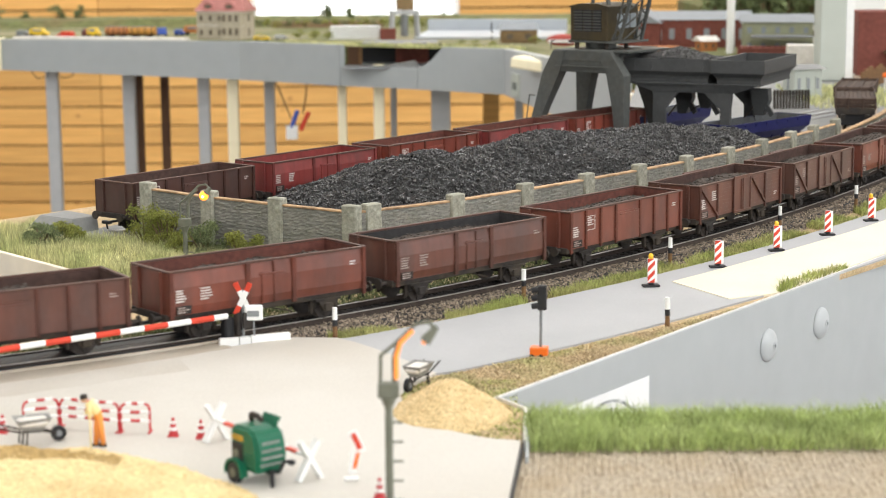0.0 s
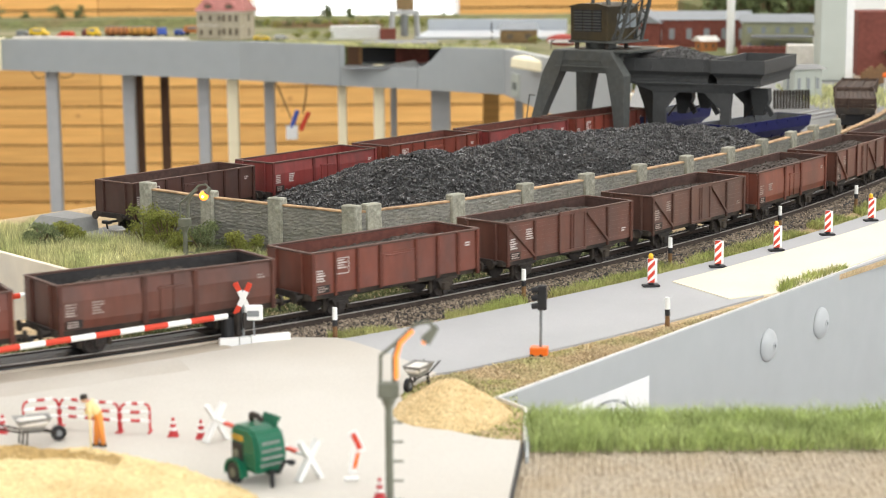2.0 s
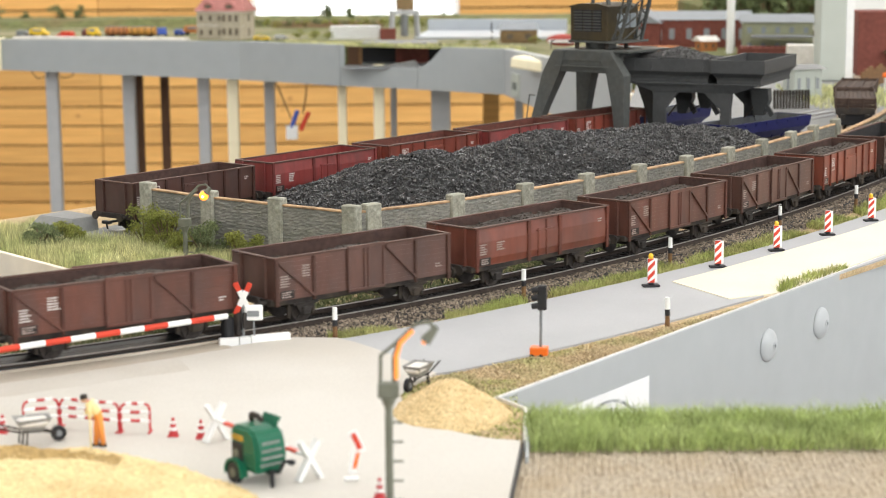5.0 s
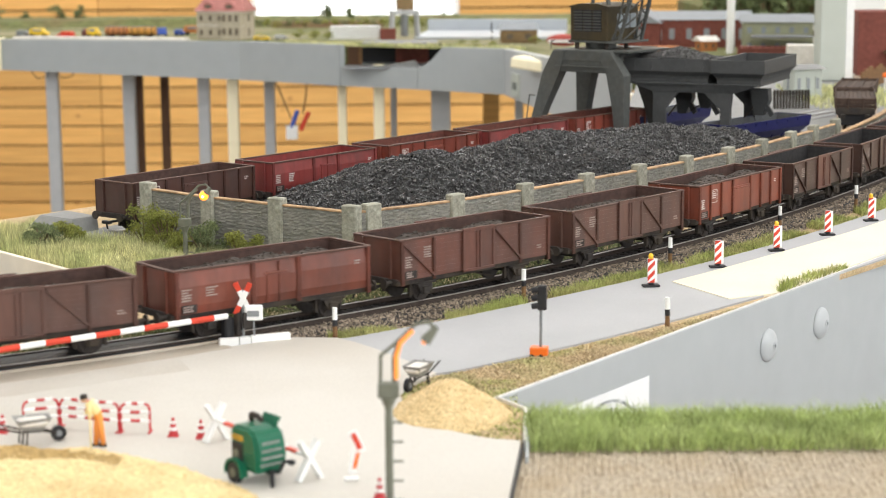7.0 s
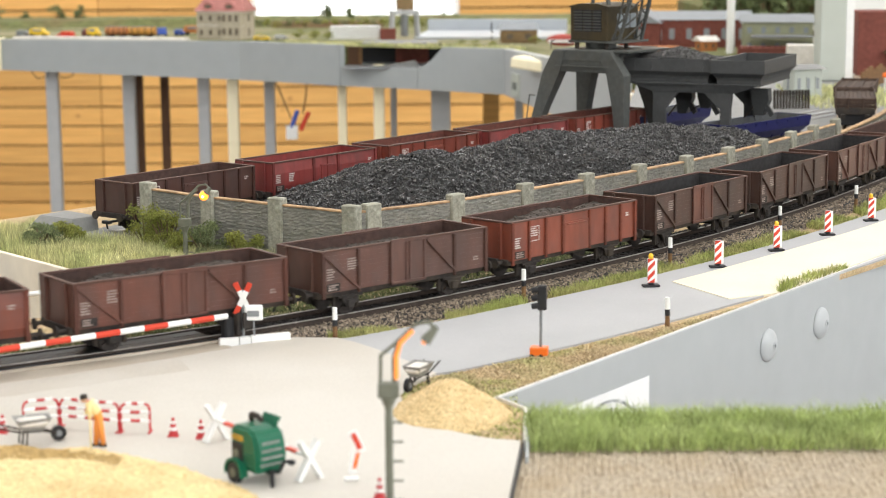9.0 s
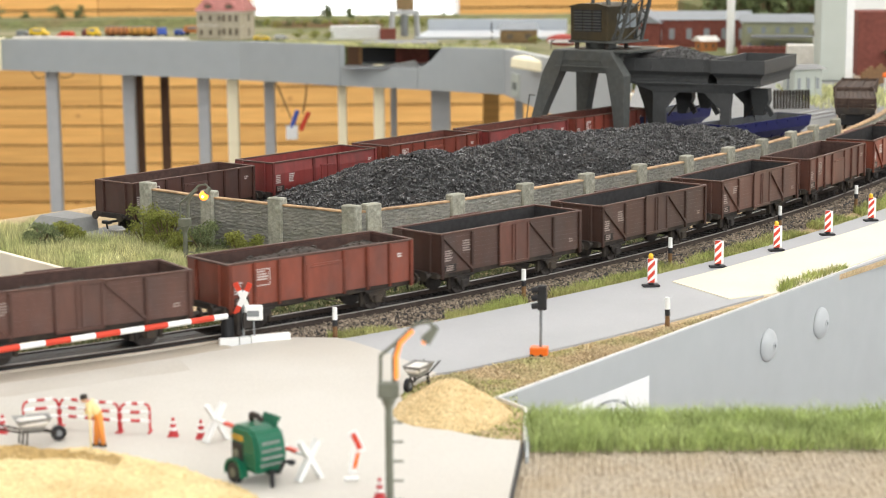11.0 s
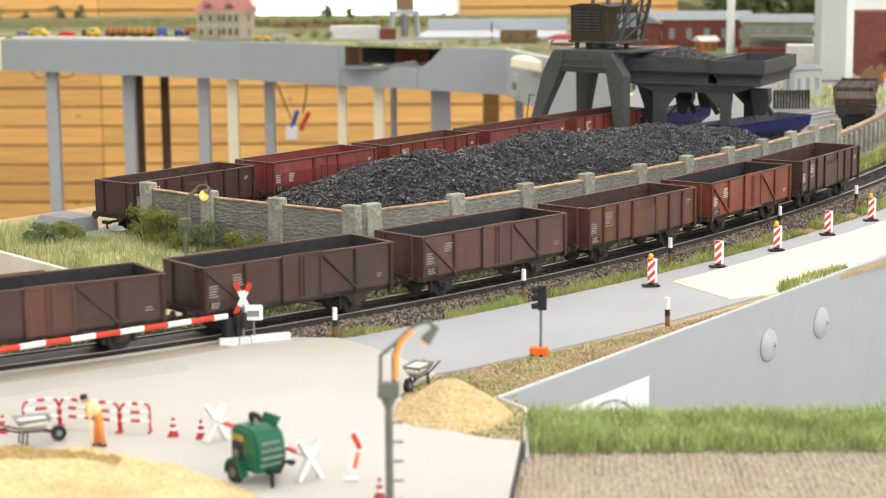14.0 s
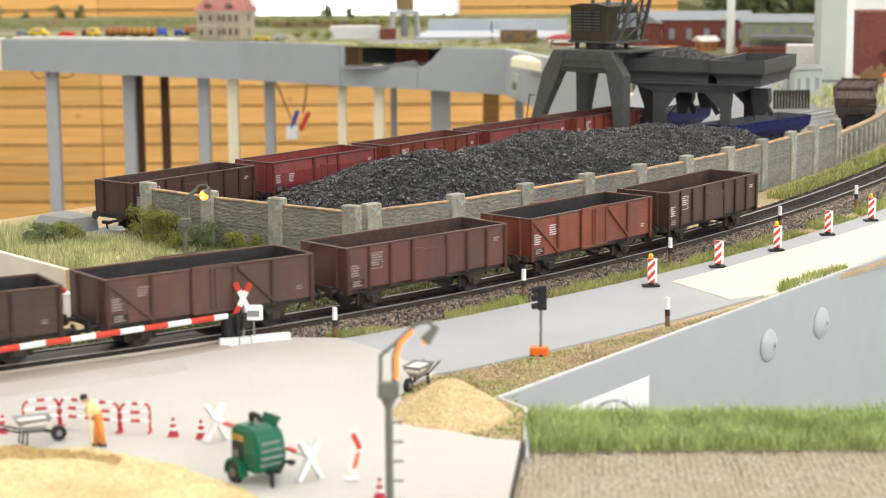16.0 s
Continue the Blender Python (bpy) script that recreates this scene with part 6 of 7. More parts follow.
def coal_hopper():
    m = Matrix.Translation((0.1915, 1.4315, -0.004)) @ Matrix.Rotation(math.radians(-25), 4, "Z") @ Matrix.Diagonal((1, 1, 1.05, 1))
    h = thing("coal_hopper", "dark grey coal loading hopper on stilts", "hopper", m)

    def bin_(x0, x1, y0, y1, name):
        # an open box with walls that step inwards at the foot
        bm = bmesh.new()
        rings = [(0, 0, 0.0510), (0.0040, 0.0040, 0.0545), (0.0032, 0.0032, 0.0568), (0.0, 0.0, 0.0600), (0.0, 0.0, 0.0692), (0.0018, 0.0018, 0.0692), (0.0018, 0.0018, 0.0620), (0.010, 0.010, 0.0560)]
        rings[0] = (0.0040, 0.0040, 0.0510)
        loops = []
        for dx, dy, z in rings:
            loops.append([bm.verts.new(q) for q in ((x0 + dx, y0 + dy, z), (x1 - dx, y0 + dy, z), (x1 - dx, y1 - dy, z), (x0 + dx, y1 - dy, z))])
        for a, b in zip(loops, loops[1:]):
            for i in range(4):
                bm.faces.new((a[i], a[(i + 1) % 4], b[(i + 1) % 4], b[i]))
        bm.faces.new(loops[-1])
        bm.faces.new(loops[0][::-1])
        bmesh.ops.recalc_face_normals(bm, faces=bm.faces)
        part(name, bm, M["hopper"], h)
    bin_(0.0220, 0.0635, -0.0235, 0.0700, "bin")
    bin_(-0.0488, 0.0212, -0.0180, 0.0300, "bin")
    part("bin_divider", boxes((0.0205, 0.0228, -0.0175, 0.0290, 0.0590, 0.0690)), M["hopper"], h)
    # trough below the bins: an upright trapezoid in front, tapering underneath
    bm = bmesh.new()
    top = [bm.verts.new(q) for q in ((-0.0433, -0.0185, 0.0513), (0.0590, -0.0205, 0.0513), (0.0590, 0.0380, 0.0513), (-0.0433, 0.0270, 0.0513))]
    low = [bm.verts.new(q) for q in ((-0.0246, -0.0185, 0.0452), (0.0377, -0.0185, 0.0452), (0.0377, 0.0300, 0.0452), (-0.0246, 0.0250, 0.0452))]
    bm.faces.new(top)
    bm.faces.new(low[::-1])
    for i in range(4):
        bm.faces.new((low[i], low[(i + 1) % 4], top[(i + 1) % 4], top[i]))
    bmesh.ops.recalc_face_normals(bm, faces=bm.faces)
    part("trough", bm, M["hopper"], h)
    part("ledge", boxes((-0.0445, 0.0600, -0.0215, 0.0280, 0.0510, 0.0519)), M["hopper"], h)
    for x0, x1, k0, k1, y in ((-0.0246, -0.0150, -0.0246, -0.0045, -0.0160), (0.0284, 0.0361, 0.0150, 0.0372, -0.0160), (0.0330, 0.0420, 0.0200, 0.0440, 0.0330)):
        pr = [(x0, 0), (x1, 0), (x1, 0.0335), (k1, 0.0456), (k0, 0.0456), (x0, 0.0335)]
        leg = part("stilt", prism(bmesh.new(), pr, y - 0.0024, y + 0.0024), M["hopper"], h)
        part("foot", boxes((x0 - 0.001, x1 + 0.001, y - 0.0040, y + 0.0040, -0.001, 0.0020)), M["hopper"], leg)
    # loading chutes hanging over the wagons
    for x, y, z in ((-0.0130, 0.0230, 0.0265), (0.0060, 0.0200, 0.0310), (0.0480, 0.0230, 0.0270)):
        bm = bmesh.new()
        pr = [(x - 0.0070, 0.0462), (x + 0.0070, 0.0462), (x + 0.0080, 0.0380), (x + 0.0035, z), (x - 0.0035, z), (x - 0.0050, 0.0360)]
        ch = part("chute", prism(bm, pr, y - 0.0050, y + 0.0050), M["hopper"], h)
        part("flap", beam(bmesh.new(), (x + 0.0060, y - 0.003, 0.0340), (x + 0.0105, y - 0.003, 0.0270), 0.0035), M["hopper"], ch)
        part("lever", beam(bmesh.new(), (x - 0.0040, y - 0.0055, 0.0330), (x - 0.0110, y - 0.0055, z - 0.002), 0.0011), M["under"], ch)
    for k in range(5):
        x = -0.0400 + k * 0.0135
        part("seam", boxes((x, x + 0.0005, -0.0184, -0.0178, 0.0602, 0.0700)), M["hopper"], h)
    # coal heaped in the bin
    V, F = [], []
    for i in range(23):
        for j in range(15):
            x, y = -0.046 + 0.066 * i / 22, -0.015 + 0.042 * j / 14
            r = math.hypot((x + 0.011) / 0.046, (y - 0.003) / 0.032)
            V.append((x, y, 0.0648 + 0.0120 * max(0, 1 - r) + 0.0008 * noise.noise((x * 200, y * 200, 0))))
    for i in range(22):
        for j in range(14):
            k = i * 15 + j
            F.append((k, k + 1, k + 16, k + 15))

    def place(rn):
        q = V[rn.randint(len(V))]
        return q[0] + rn.uniform(-0.0015, 0.0015), q[1] + rn.uniform(-0.0015, 0.0015), q[2]
    v, f = lumps(5200, place, 0.0009, 8)
    k = len(V)
    coal = raw("coal_in_hopper", V + v, F + [tuple(a + k for a in q) for q in f], M["coal"])
    coal.matrix_basis = m
    tagged(coal, "coal heaped in the loading hopper", "coal heap", kind="stuff")


coal_hopper()


def blue_wagon(m, label):
    w = thing("hopper_wagon", label, "freight wagon", m, group="blue wagons under the hopper")
    L = 0.056
    bm = bmesh.new()
    rings = [(L - 0.012, 0.0080, 0.0080), (L - 0.002, 0.0150, 0.0160), (L, 0.0155, 0.0238), (L - 0.001, 0.0146, 0.0238), (L - 0.006, 0.0130, 0.0170), (L - 0.013, 0.0080, 0.0130)]
    loops = [[bm.verts.new(q) for q in ((-a, -b, z), (a, -b, z), (a, b, z), (-a, b, z))] for a, b, z in rings]
    for p, q in zip(loops, loops[1:]):
        for i in range(4):
            bm.faces.new((p[i], p[(i + 1) % 4], q[(i + 1) % 4], q[i]))
    bm.faces.new(loops[-1])
    bm.faces.new(loops[0][::-1])
    bmesh.ops.recalc_face_normals(bm, faces=bm.faces)
    part("body", bm, M["blue"], w)
    # dusty lining, a sloping tray just inside the rim
    bm = bmesh.new()
    loops = [[bm.verts.new(q) for q in ((-a, -b, z), (a, -b, z), (a, b, z), (-a, b, z))] for a, b, z in ((L - 0.0011, 0.0144, 0.0236), (L - 0.0064, 0.0126, 0.0178), (L - 0.013, 0.0078, 0.0136))]
    for p, q in zip(loops, loops[1:]):
        for i in range(4):
            bm.faces.new((p[i], p[(i + 1) % 4], q[(i + 1) % 4], q[i]))
    bm.faces.new(loops[-1])
    part("inside", bm, SOOT2, w, "grey dusty inside")
    for sgn in (-1, 1):
        for k in range(6):
            x = -0.036 + k * 0.0144
            part("rib", beam(bmesh.new(), (x, sgn * 0.0155, 0.0225), (x, sgn * 0.0100, 0.0095), 0.0012), M["blue"], w)
    part("underframe", boxes((-L, L, -0.0100, 0.0100, 0.0070, 0.0100), bev=0.0004), M["under"], w)
    for x in (-0.030, 0.030):
        bm = rod(bmesh.new(), (x, -0.0095, 0.0054), (x, 0.0095, 0.0054), 0.0010)
        for sgn in (-1, 1):
            rod(bm, (x, sgn * 0.0070, 0.0054), (x, sgn * 0.0094, 0.0054), 0.0054, seg=18)
        part("wheelset", bm, M["wheel"], w)


def loading_track():
    """A short stub of track under the loading hopper."""
    tr = thing("loading_track", "stub track sunk in the yard beside the hopper", "track", kind="structure")
    m = pose(0.2385, 1.4175, -0.001, 0, 0, 47.5)
    for y in (-0.0085, 0.0085):
        part("rail", boxes((-0.065, 0.20, y - 0.0005, y + 0.0005, -0.0018, 0)), M["rail"], tr, m=m)
    part("track_bed", boxes((-0.065, 0.20, -0.015, 0.015, -0.0044, -0.0011)), M["road"], tr, "grey paved bed", m=m)


loading_track()
SOOT2 = mat("dusty_grey_lining", (0.075, 0.078, 0.08), 0.8, grain=300, amount=0.2)
blue_wagon(pose(0.2385, 1.4175, -0.0010, 0, 0, 47.5), "dark blue hopper wagon under the loading hopper")
blue_wagon(pose(*on_siding(0.588, 0.0), 0, 0, 52), "dark blue hopper wagon behind the hopper's stilts")


SOOTY = paint("sooty_wagon_brown", (0.050, 0.032, 0.024), 0.4)
M["greyplank"] = mat("weathered_grey_brown_planks", (0.066, 0.043, 0.032), 0.85, grain=300, amount=0.35, stain=0.7, stain_color=(0.07, 0.045, 0.035), stain_scale=60, streak=(0.3, 1, 1), piece=0.25)


def plank_wagon(m, label):
    """A weathered high-floored plank wagon on a dark underframe."""
    w = thing("plank_wagon", label, "freight wagon", m, group="wagons on the rear track")
    L, W = 0.050, 0.0172
    for k in range(9):
        y = -W + 0.0010 + k * (2 * W - 0.002) / 9
        part("deck_plank", boxes((-L, L, y, y + 0.0033, 0.0250, 0.0262 + 0.0004 * (k % 2)), bev=0.0002), M["greyplank"], w)
    for k in range(3):
        z0, z1 = 0.0208 + k * 0.0027, 0.0208 + (k + 1) * 0.0027 - 0.0003
        for sgn in (-1, 1):
            part("side_plank", boxes((-L, L, *sorted((sgn * W, sgn * (W - 0.001))), z0, z1), bev=0.0002), M["greyplank"], w)
            part("end_plank", boxes((*sorted((sgn * L, sgn * (L + 0.001))), -W, W, z0, z1), bev=0.0002), M["greyplank"], w)
    for sgn in (-1, 1):
        for y in (-W + 0.0012, -0.006, 0.006, W - 0.0012):
            part("stake", boxes((*sorted((sgn * (L + 0.001), sgn * (L + 0.0022))), y - 0.0008, y + 0.0008, 0.0195, 0.0292), bev=0.0002), M["greyplank"], w)
        part("headstock", boxes((*sorted((sgn * (L - 0.001), sgn * (L + 0.0014))), -W + 0.001, W - 0.001, 0.0150, 0.0206), bev=0.0003), M["under"], w)
        part("sole_bar", boxes((-L, L, *sorted((sgn * 0.0130, sgn * 0.0115)), 0.0120, 0.0208)), M["under"], w)
        for y in (-0.0101, 0.0101):
            part("buffer", rod(bmesh.new(), (sgn * (L + 0.001), y, 0.0135), (sgn * (L + 0.0060), y, 0.0135), 0.0022, seg=12), M["under"], w)
        part("end_sill", boxes((*sorted((sgn * (L - 0.006), sgn * (L - 0.002))), -0.0140, 0.0140, 0.0060, 0.0165), bev=0.0004), M["black"], w)
    for x in (-0.031, 0.031):
        bm = rod(bmesh.new(), (x, -0.0110, 0.0060), (x, 0.0110, 0.0060), 0.0010)
        for sgn in (-1, 1):
            rod(bm, (x, sgn * 0.0070, 0.0060), (x, sgn * 0.0096, 0.0060), 0.0060, seg=18)
            box(bm, x - 0.003, x + 0.003, sgn * 0.0112 - 0.001, sgn * 0.0112 + 0.001, 0.0040, 0.0125)
        part("wheelset", bm, M["wheel"], w)


def back_track():
    # second track with dark wagons behind the curved low wall
    for i, (d, turn) in enumerate(((0.0, 78), (0.114, 74))):
        a = math.radians(77)
        x, y = 0.3440 + 0.0490 * math.cos(a) + d * math.cos(a), 1.5530 + 0.0490 * math.sin(a) + d * math.sin(a)
        plank_wagon(pose(x, y, -0.003, 0, 0, turn), "weathered grey-brown plank wagon on the rear track" if i == 0 else "second weathered plank wagon coupled on the rear track")
    tr = thing("rear_track", "rear track on grey ballast beside the curved wall", "track", kind="structure")
    for yy in (-0.0085, 0.0085):
        part("rail", boxes((-0.02, 0.7, yy - 0.0005, yy + 0.0005, -0.002, 0)), M["rail"], tr, m=pose(0.3450, 1.553, -0.003, 0, 0, 77))
    part("track_bed", boxes((-0.05, 0.7, -0.018, 0.018, -0.003, -0.0014)), M["ballast"], tr, m=pose(0.3450, 1.553, -0.003, 0, 0, 77))
    wall = thing("curved_wall", "low curved concrete wall with buttresses and wooden cap", "wall", kind="structure")
    pts = [(0.2885, 1.3560), (0.3020, 1.3850), (0.3170, 1.4170), (0.3310, 1.4480), (0.3450, 1.4790), (0.3570, 1.5100), (0.3690, 1.5420), (0.3800, 1.5750), (0.3920, 1.6120), (0.4040, 1.6500), (0.418, 1.69)]
    for i, (a, b) in enumerate(zip(pts, pts[1:])):
        d = Vector((b[0] - a[0], b[1] - a[1]))
        m = Matrix.Translation((a[0], a[1], 0)) @ Matrix.Rotation(math.atan2(d.y, d.x), 4, "Z")
        part("wall_panel", boxes((0, d.length, -0.0010, 0.0012, -0.006, 0.0165)), M["stonewall"], wall, m=m)
        part("capping", boxes((-0.0005, d.length + 0.0005, -0.0020, 0.0020, 0.0165, 0.0180), bev=0.0003), M["cap"], wall, m=m)
        for u in (0.0, d.length / 2):
            part("buttress", boxes((u - 0.0017, u + 0.0017, -0.0038, -0.0010, -0.006, 0.0150), bev=0.0005), M["pillar"], wall, m=m)


back_track()


# ---------------------------------------------------------------- the far side of the layout
EDGE = [(-0.7045, 3.0100), (-0.3074, 2.9000), (-0.1446, 2.7940), (-0.030, 2.735), (0.0050, 2.7200), (0.0996, 2.6715), (0.150, 2.48), (0.235, 2.30)]


def far_board():
    out = EDGE[:3] + [(-0.132, 2.868), (0.0, 2.868)] + EDGE[4:] + [(0.35, 2.25), (0.6, 2.26), (1.5, 2.1), (2.4, 2.4), (2.4, 3.59), (-0.9, 3.59), (-0.76, 3.012)]
    tagged(part("ground", slab(bmesh.new(), out, -0.030, -0.004), M["scatter"]), "green and tan scattered ground of the far layout", "ground", kind="structure")
    f = thing("far_side_board", "grey painted side board along the far layout", "board", kind="structure")
    depth = [0.050, 0.060, 0.062, 0.063, 0.064, 0.066, 0.074, 0.09]
    tops = [-0.001, -0.001, -0.033, -0.033, -0.001, -0.001, -0.001]
    for i, (a, b) in enumerate(zip(EDGE, EDGE[1:])):
        d = Vector((b[0] - a[0], b[1] - a[1]))
        m = Matrix.Translation((a[0], a[1], 0)) @ Matrix.Rotation(math.atan2(d.y, d.x), 4, "Z")
        L = d.length
        if i == 3:
            prof = [(0, -depth[i]), (L, -depth[i + 1]), (L, -0.002), (L * 0.55, -0.020), (0, -0.033)]
        else:
            prof = [(0, -depth[i]), (L, -depth[i + 1]), (L, tops[i]), (0, tops[i])]
        part("board", prism(bmesh.new(), prof, -0.012, 0, m), M["fascia2"] if i < 5 else M["fascia"], f)
    part("end_board", boxes((-0.722, -0.7055, 2.99, 3.03, -0.05, 0.0)), M["paleposts"], f, "pale wooden end board")
    # a lock basin cut into the edge
    c = thing("culvert", "brown-walled channel cut into the far board", "channel", kind="structure")
    part("side_wall", boxes((-0.146, -0.121, 2.812, 2.816, -0.033, -0.002)), M["brownpost"], c, "dark red-brown planked wall")
    for u, v in ((-0.1500, 2.797), (-0.1245, 2.806)):
        part("post", boxes((u, u + 0.0050, v, v + 0.005, -0.033, -0.002), bev=0.0006), M["rusty"], c, "tan wooden post")
    part("side_wall", boxes((-0.070, -0.020, 2.846, 2.850, -0.033, -0.005)), M["brick"], c, "shaded brick wall")
    part("ramp", prism(bmesh.new(), [(-0.090, -0.0325), (-0.040, -0.0240), (-0.034, -0.0325)], 2.765, 2.780), M["concrete"], c, "grey sloping ledge")
    part("back_wall", boxes((-0.122, 0.02, 2.86, 2.865, -0.033, -0.006)), M["black"], c, "dark opening")
    part("bed", boxes((-0.145, 0.0, 2.745, 2.87, -0.0345, -0.0325)), M["grey_metal"], c)
    part("deck", boxes((-0.118, -0.006, 2.79, 2.875, -0.0035, 0.0006)), M["concrete"], c, "grey deck slab")
    # supports
    for u, w, mt, yy in ((-0.6259, 0.019, "steelpost", 3.02), (-0.5030, 0.019, "steelpost", 3.02), (-0.3828, 0.018, "steelpost", 2.97), (-0.2772, 0.016, "steelpost", 2.95), (-0.0777, 0.010, "steelpost", 2.95), (-0.0020, 0.029, "steelpost", 2.82), (-0.3364, 0.017, "paleposts", 2.935), (-0.1606, 0.013, "paleposts", 2.835), (-0.1014, 0.016, "paleposts", 2.80), (-0.4880, 0.014, "brownpost", 3.05), (-0.4456, 0.013, "brownpost", 3.06), (0.0790, 0.026, "pine", 3.0), (0.192, 0.022, "steelpost", 2.75), (0.124, 0.012, "steelpost", 2.72)):
        k = yy / 3.0
        p = thing("support_post", {"steelpost": "grey painted post under the far board", "paleposts": "pale pine post under the far board", "brownpost": "dark brown batten under the far board", "pine": "varnished pine post under the far board"}[mt], "post", pose(u * k, yy, 0), group="posts under the far board")
        part("shaft", boxes((-w / 2, w / 2, -w / 2, w / 2, -1.0, -0.031), bev=0.001), M[mt], p)
    br = thing("wooden_bracket", "pale wooden block at the corner of the far board", "block", pose(0.128, 2.52, -0.0165, 0, 7, -25))
    part("block", boxes((-0.031, 0.031, -0.02, 0.02, -0.004, 0.011), bev=0.0022), M["paleposts"], br)
    so = thing("socket_plate", "pale grey plate with two dark sockets on the far board", "socket", pose(0.1165, 2.6090, -0.0500, 0, 0, -75))
    part("plate", boxes((-0.020, 0.016, -0.0150, -0.0110, -0.014, 0.018), bev=0.0006), M["column"], so)
    for u in (-0.0095, 0.0015):
        part("socket", boxes((u, u + 0.0045, -0.0158, -0.0148, -0.005, 0.006), bev=0.0005), M["black"], so, "dark socket")
    cb = thing("cable_ends", "blue and red cable plugs hanging under the board", "cable")
    part("cable", tube(bmesh.new(), [(-0.262, 2.86, -0.045), (-0.245, 2.86, -0.085), (-0.232, 2.86, -0.118)], 0.0010, 6), M["under"], cb)
    part("cable", tube(bmesh.new(), [(-0.205, 2.86, -0.045), (-0.209, 2.86, -0.085), (-0.214, 2.86, -0.110)], 0.0010, 6), M["under"], cb)
    part("plug", rod(bmesh.new(), (-0.222, 2.86, -0.105), (-0.232, 2.86, -0.132), 0.0035), M["cableblue"], cb, "blue plug")
    part("plug", rod(bmesh.new(), (-0.205, 2.86, -0.108), (-0.218, 2.86, -0.136), 0.0035), M["red"], cb, "red plug")
    part("tag", boxes((-0.240, -0.222, 2.857, 2.860, -0.150, -0.128), bev=0.001), M["white"], cb, "white tag")
    for k, x in enumerate((-0.66, -0.62)):
        part("cable", tube(bmesh.new(), [(x, 3.0, -0.05), (x + 0.01, 3.0, -0.064), (x + 0.025, 3.0, -0.062), (x + 0.032, 3.0, -0.05)], 0.0008, 6), M["under"], cb)


M["fascia2"] = mat("mid_grey_painted_board", (0.36, 0.385, 0.39), 0.5, grain=40, amount=0.04, stain=0.15, stain_color=(0.42, 0.42, 0.41), stain_scale=4)
M["scatter"] = mat("green_tan_scatter", (0.125, 0.135, 0.045), 0.95, grain=120, amount=0.4, stain=0.8, stain_color=(0.36, 0.31, 0.21), stain_scale=7)
M["brick"] = mat("red_brown_brick", (0.19, 0.06, 0.045), 0.85, grain=200, amount=0.25, stain=0.3, stain_color=(0.12, 0.05, 0.04), stain_scale=30)
M["cableblue"] = mat("blue_plastic", (0.05, 0.10, 0.42), 0.4)
M["pink"] = mat("faded_red_roof", (0.40, 0.17, 0.15), 0.8, grain=150, amount=0.15)
M["beige"] = mat("beige_render", (0.45, 0.40, 0.31), 0.85, grain=150, amount=0.1)
M["roofgrey"] = mat("pale_grey_roof", (0.25, 0.265, 0.28), 0.7, grain=80, amount=0.08)
M["sage"] = mat("sage_green_render", (0.30, 0.31, 0.21), 0.85, grain=100, amount=0.12)
M["column"] = mat("pale_grey_green_column", (0.46, 0.49, 0.44), 0.6, grain=40, amount=0.04)
M["embank"] = mat("mossy_embankment", (0.12, 0.135, 0.045), 0.95, grain=80, amount=0.4, stain=0.5, stain_color=(0.22, 0.13, 0.07), stain_scale=12)
M["water"] = mat("pale_blue_grey_sheet", (0.42, 0.45, 0.48), 0.4, grain=20, amount=0.04)
M["woodshed"] = mat("orange_brown_wood", (0.50, 0.20, 0.07), 0.7, grain=100, amount=0.15)
M["brownwood"] = mat("brown_hut_wood", (0.24, 0.16, 0.08), 0.8, grain=100, amount=0.2)
far_board()


def house(name, label, x, y, w, d, h, roof, wall_m, roof_m, turn=0, hip=0.25, cols=4, rows=2, eave=0.004, category="house", pane="glass"):
    """A building: walls, roof, window by window."""
    b = thing(name, label, category, pose(x, y, -0.004, 0, 0, turn))
    part("wall", boxes((-w / 2, w / 2, -d / 2, d / 2, 0, h), bev=0.0004), wall_m, b)
    bm = bmesh.new()
    W, D = w / 2 + eave, d / 2 + eave
    lo = [bm.verts.new(q) for q in ((-W, -D, h), (W, -D, h), (W, D, h), (-W, D, h))]
    r = [bm.verts.new((-W * (1 - hip), 0, h + roof)), bm.verts.new((W * (1 - hip), 0, h + roof))]
    bm.faces.new((lo[0], lo[1], r[1], r[0]))
    bm.faces.new((lo[2], lo[3], r[0], r[1]))
    bm.faces.new((lo[1], lo[2], r[1]))
    bm.faces.new((lo[3], lo[0], r[0]))
    bm.faces.new(lo[::-1])
    part("roof", bm, roof_m, b)
    ww, hh = w / cols * 0.42, h / rows * 0.48
    for i in range(cols):
        for j in range(rows):
            cx, cz = -w / 2 + (i + 0.5) * w / cols, (j + 0.5) * h / rows
            win = part("window", boxes((cx - ww / 2, cx + ww / 2, -d / 2 - 0.0008, -d / 2 + 0.0005, cz - hh / 2, cz + hh / 2)), wall_m if pane in ("roofgrey", "windowdark") or category == "workshop" else M["white"], b)
            part("pane", boxes((cx - ww * 0.38, cx + ww * 0.38, -d / 2 - 0.0011, -d / 2 - 0.0007, cz - hh * 0.4, cz + hh * 0.4)), M[pane], win)
            part("sill", boxes((cx - ww * 0.6, cx + ww * 0.6, -d / 2 - 0.0018, -d / 2 - 0.0004, cz - hh / 2 - 0.0008, cz - hh / 2)), wall_m, win)
    for s in (-1, 1):
        for j in range(rows):
            cz = (j + 0.5) * h / rows
            win = part("window", boxes((*sorted((s * w / 2, s * (w / 2 + 0.0008))), -ww / 2, ww / 2, cz - hh / 2, cz + hh / 2)), M[pane], b)
    return b


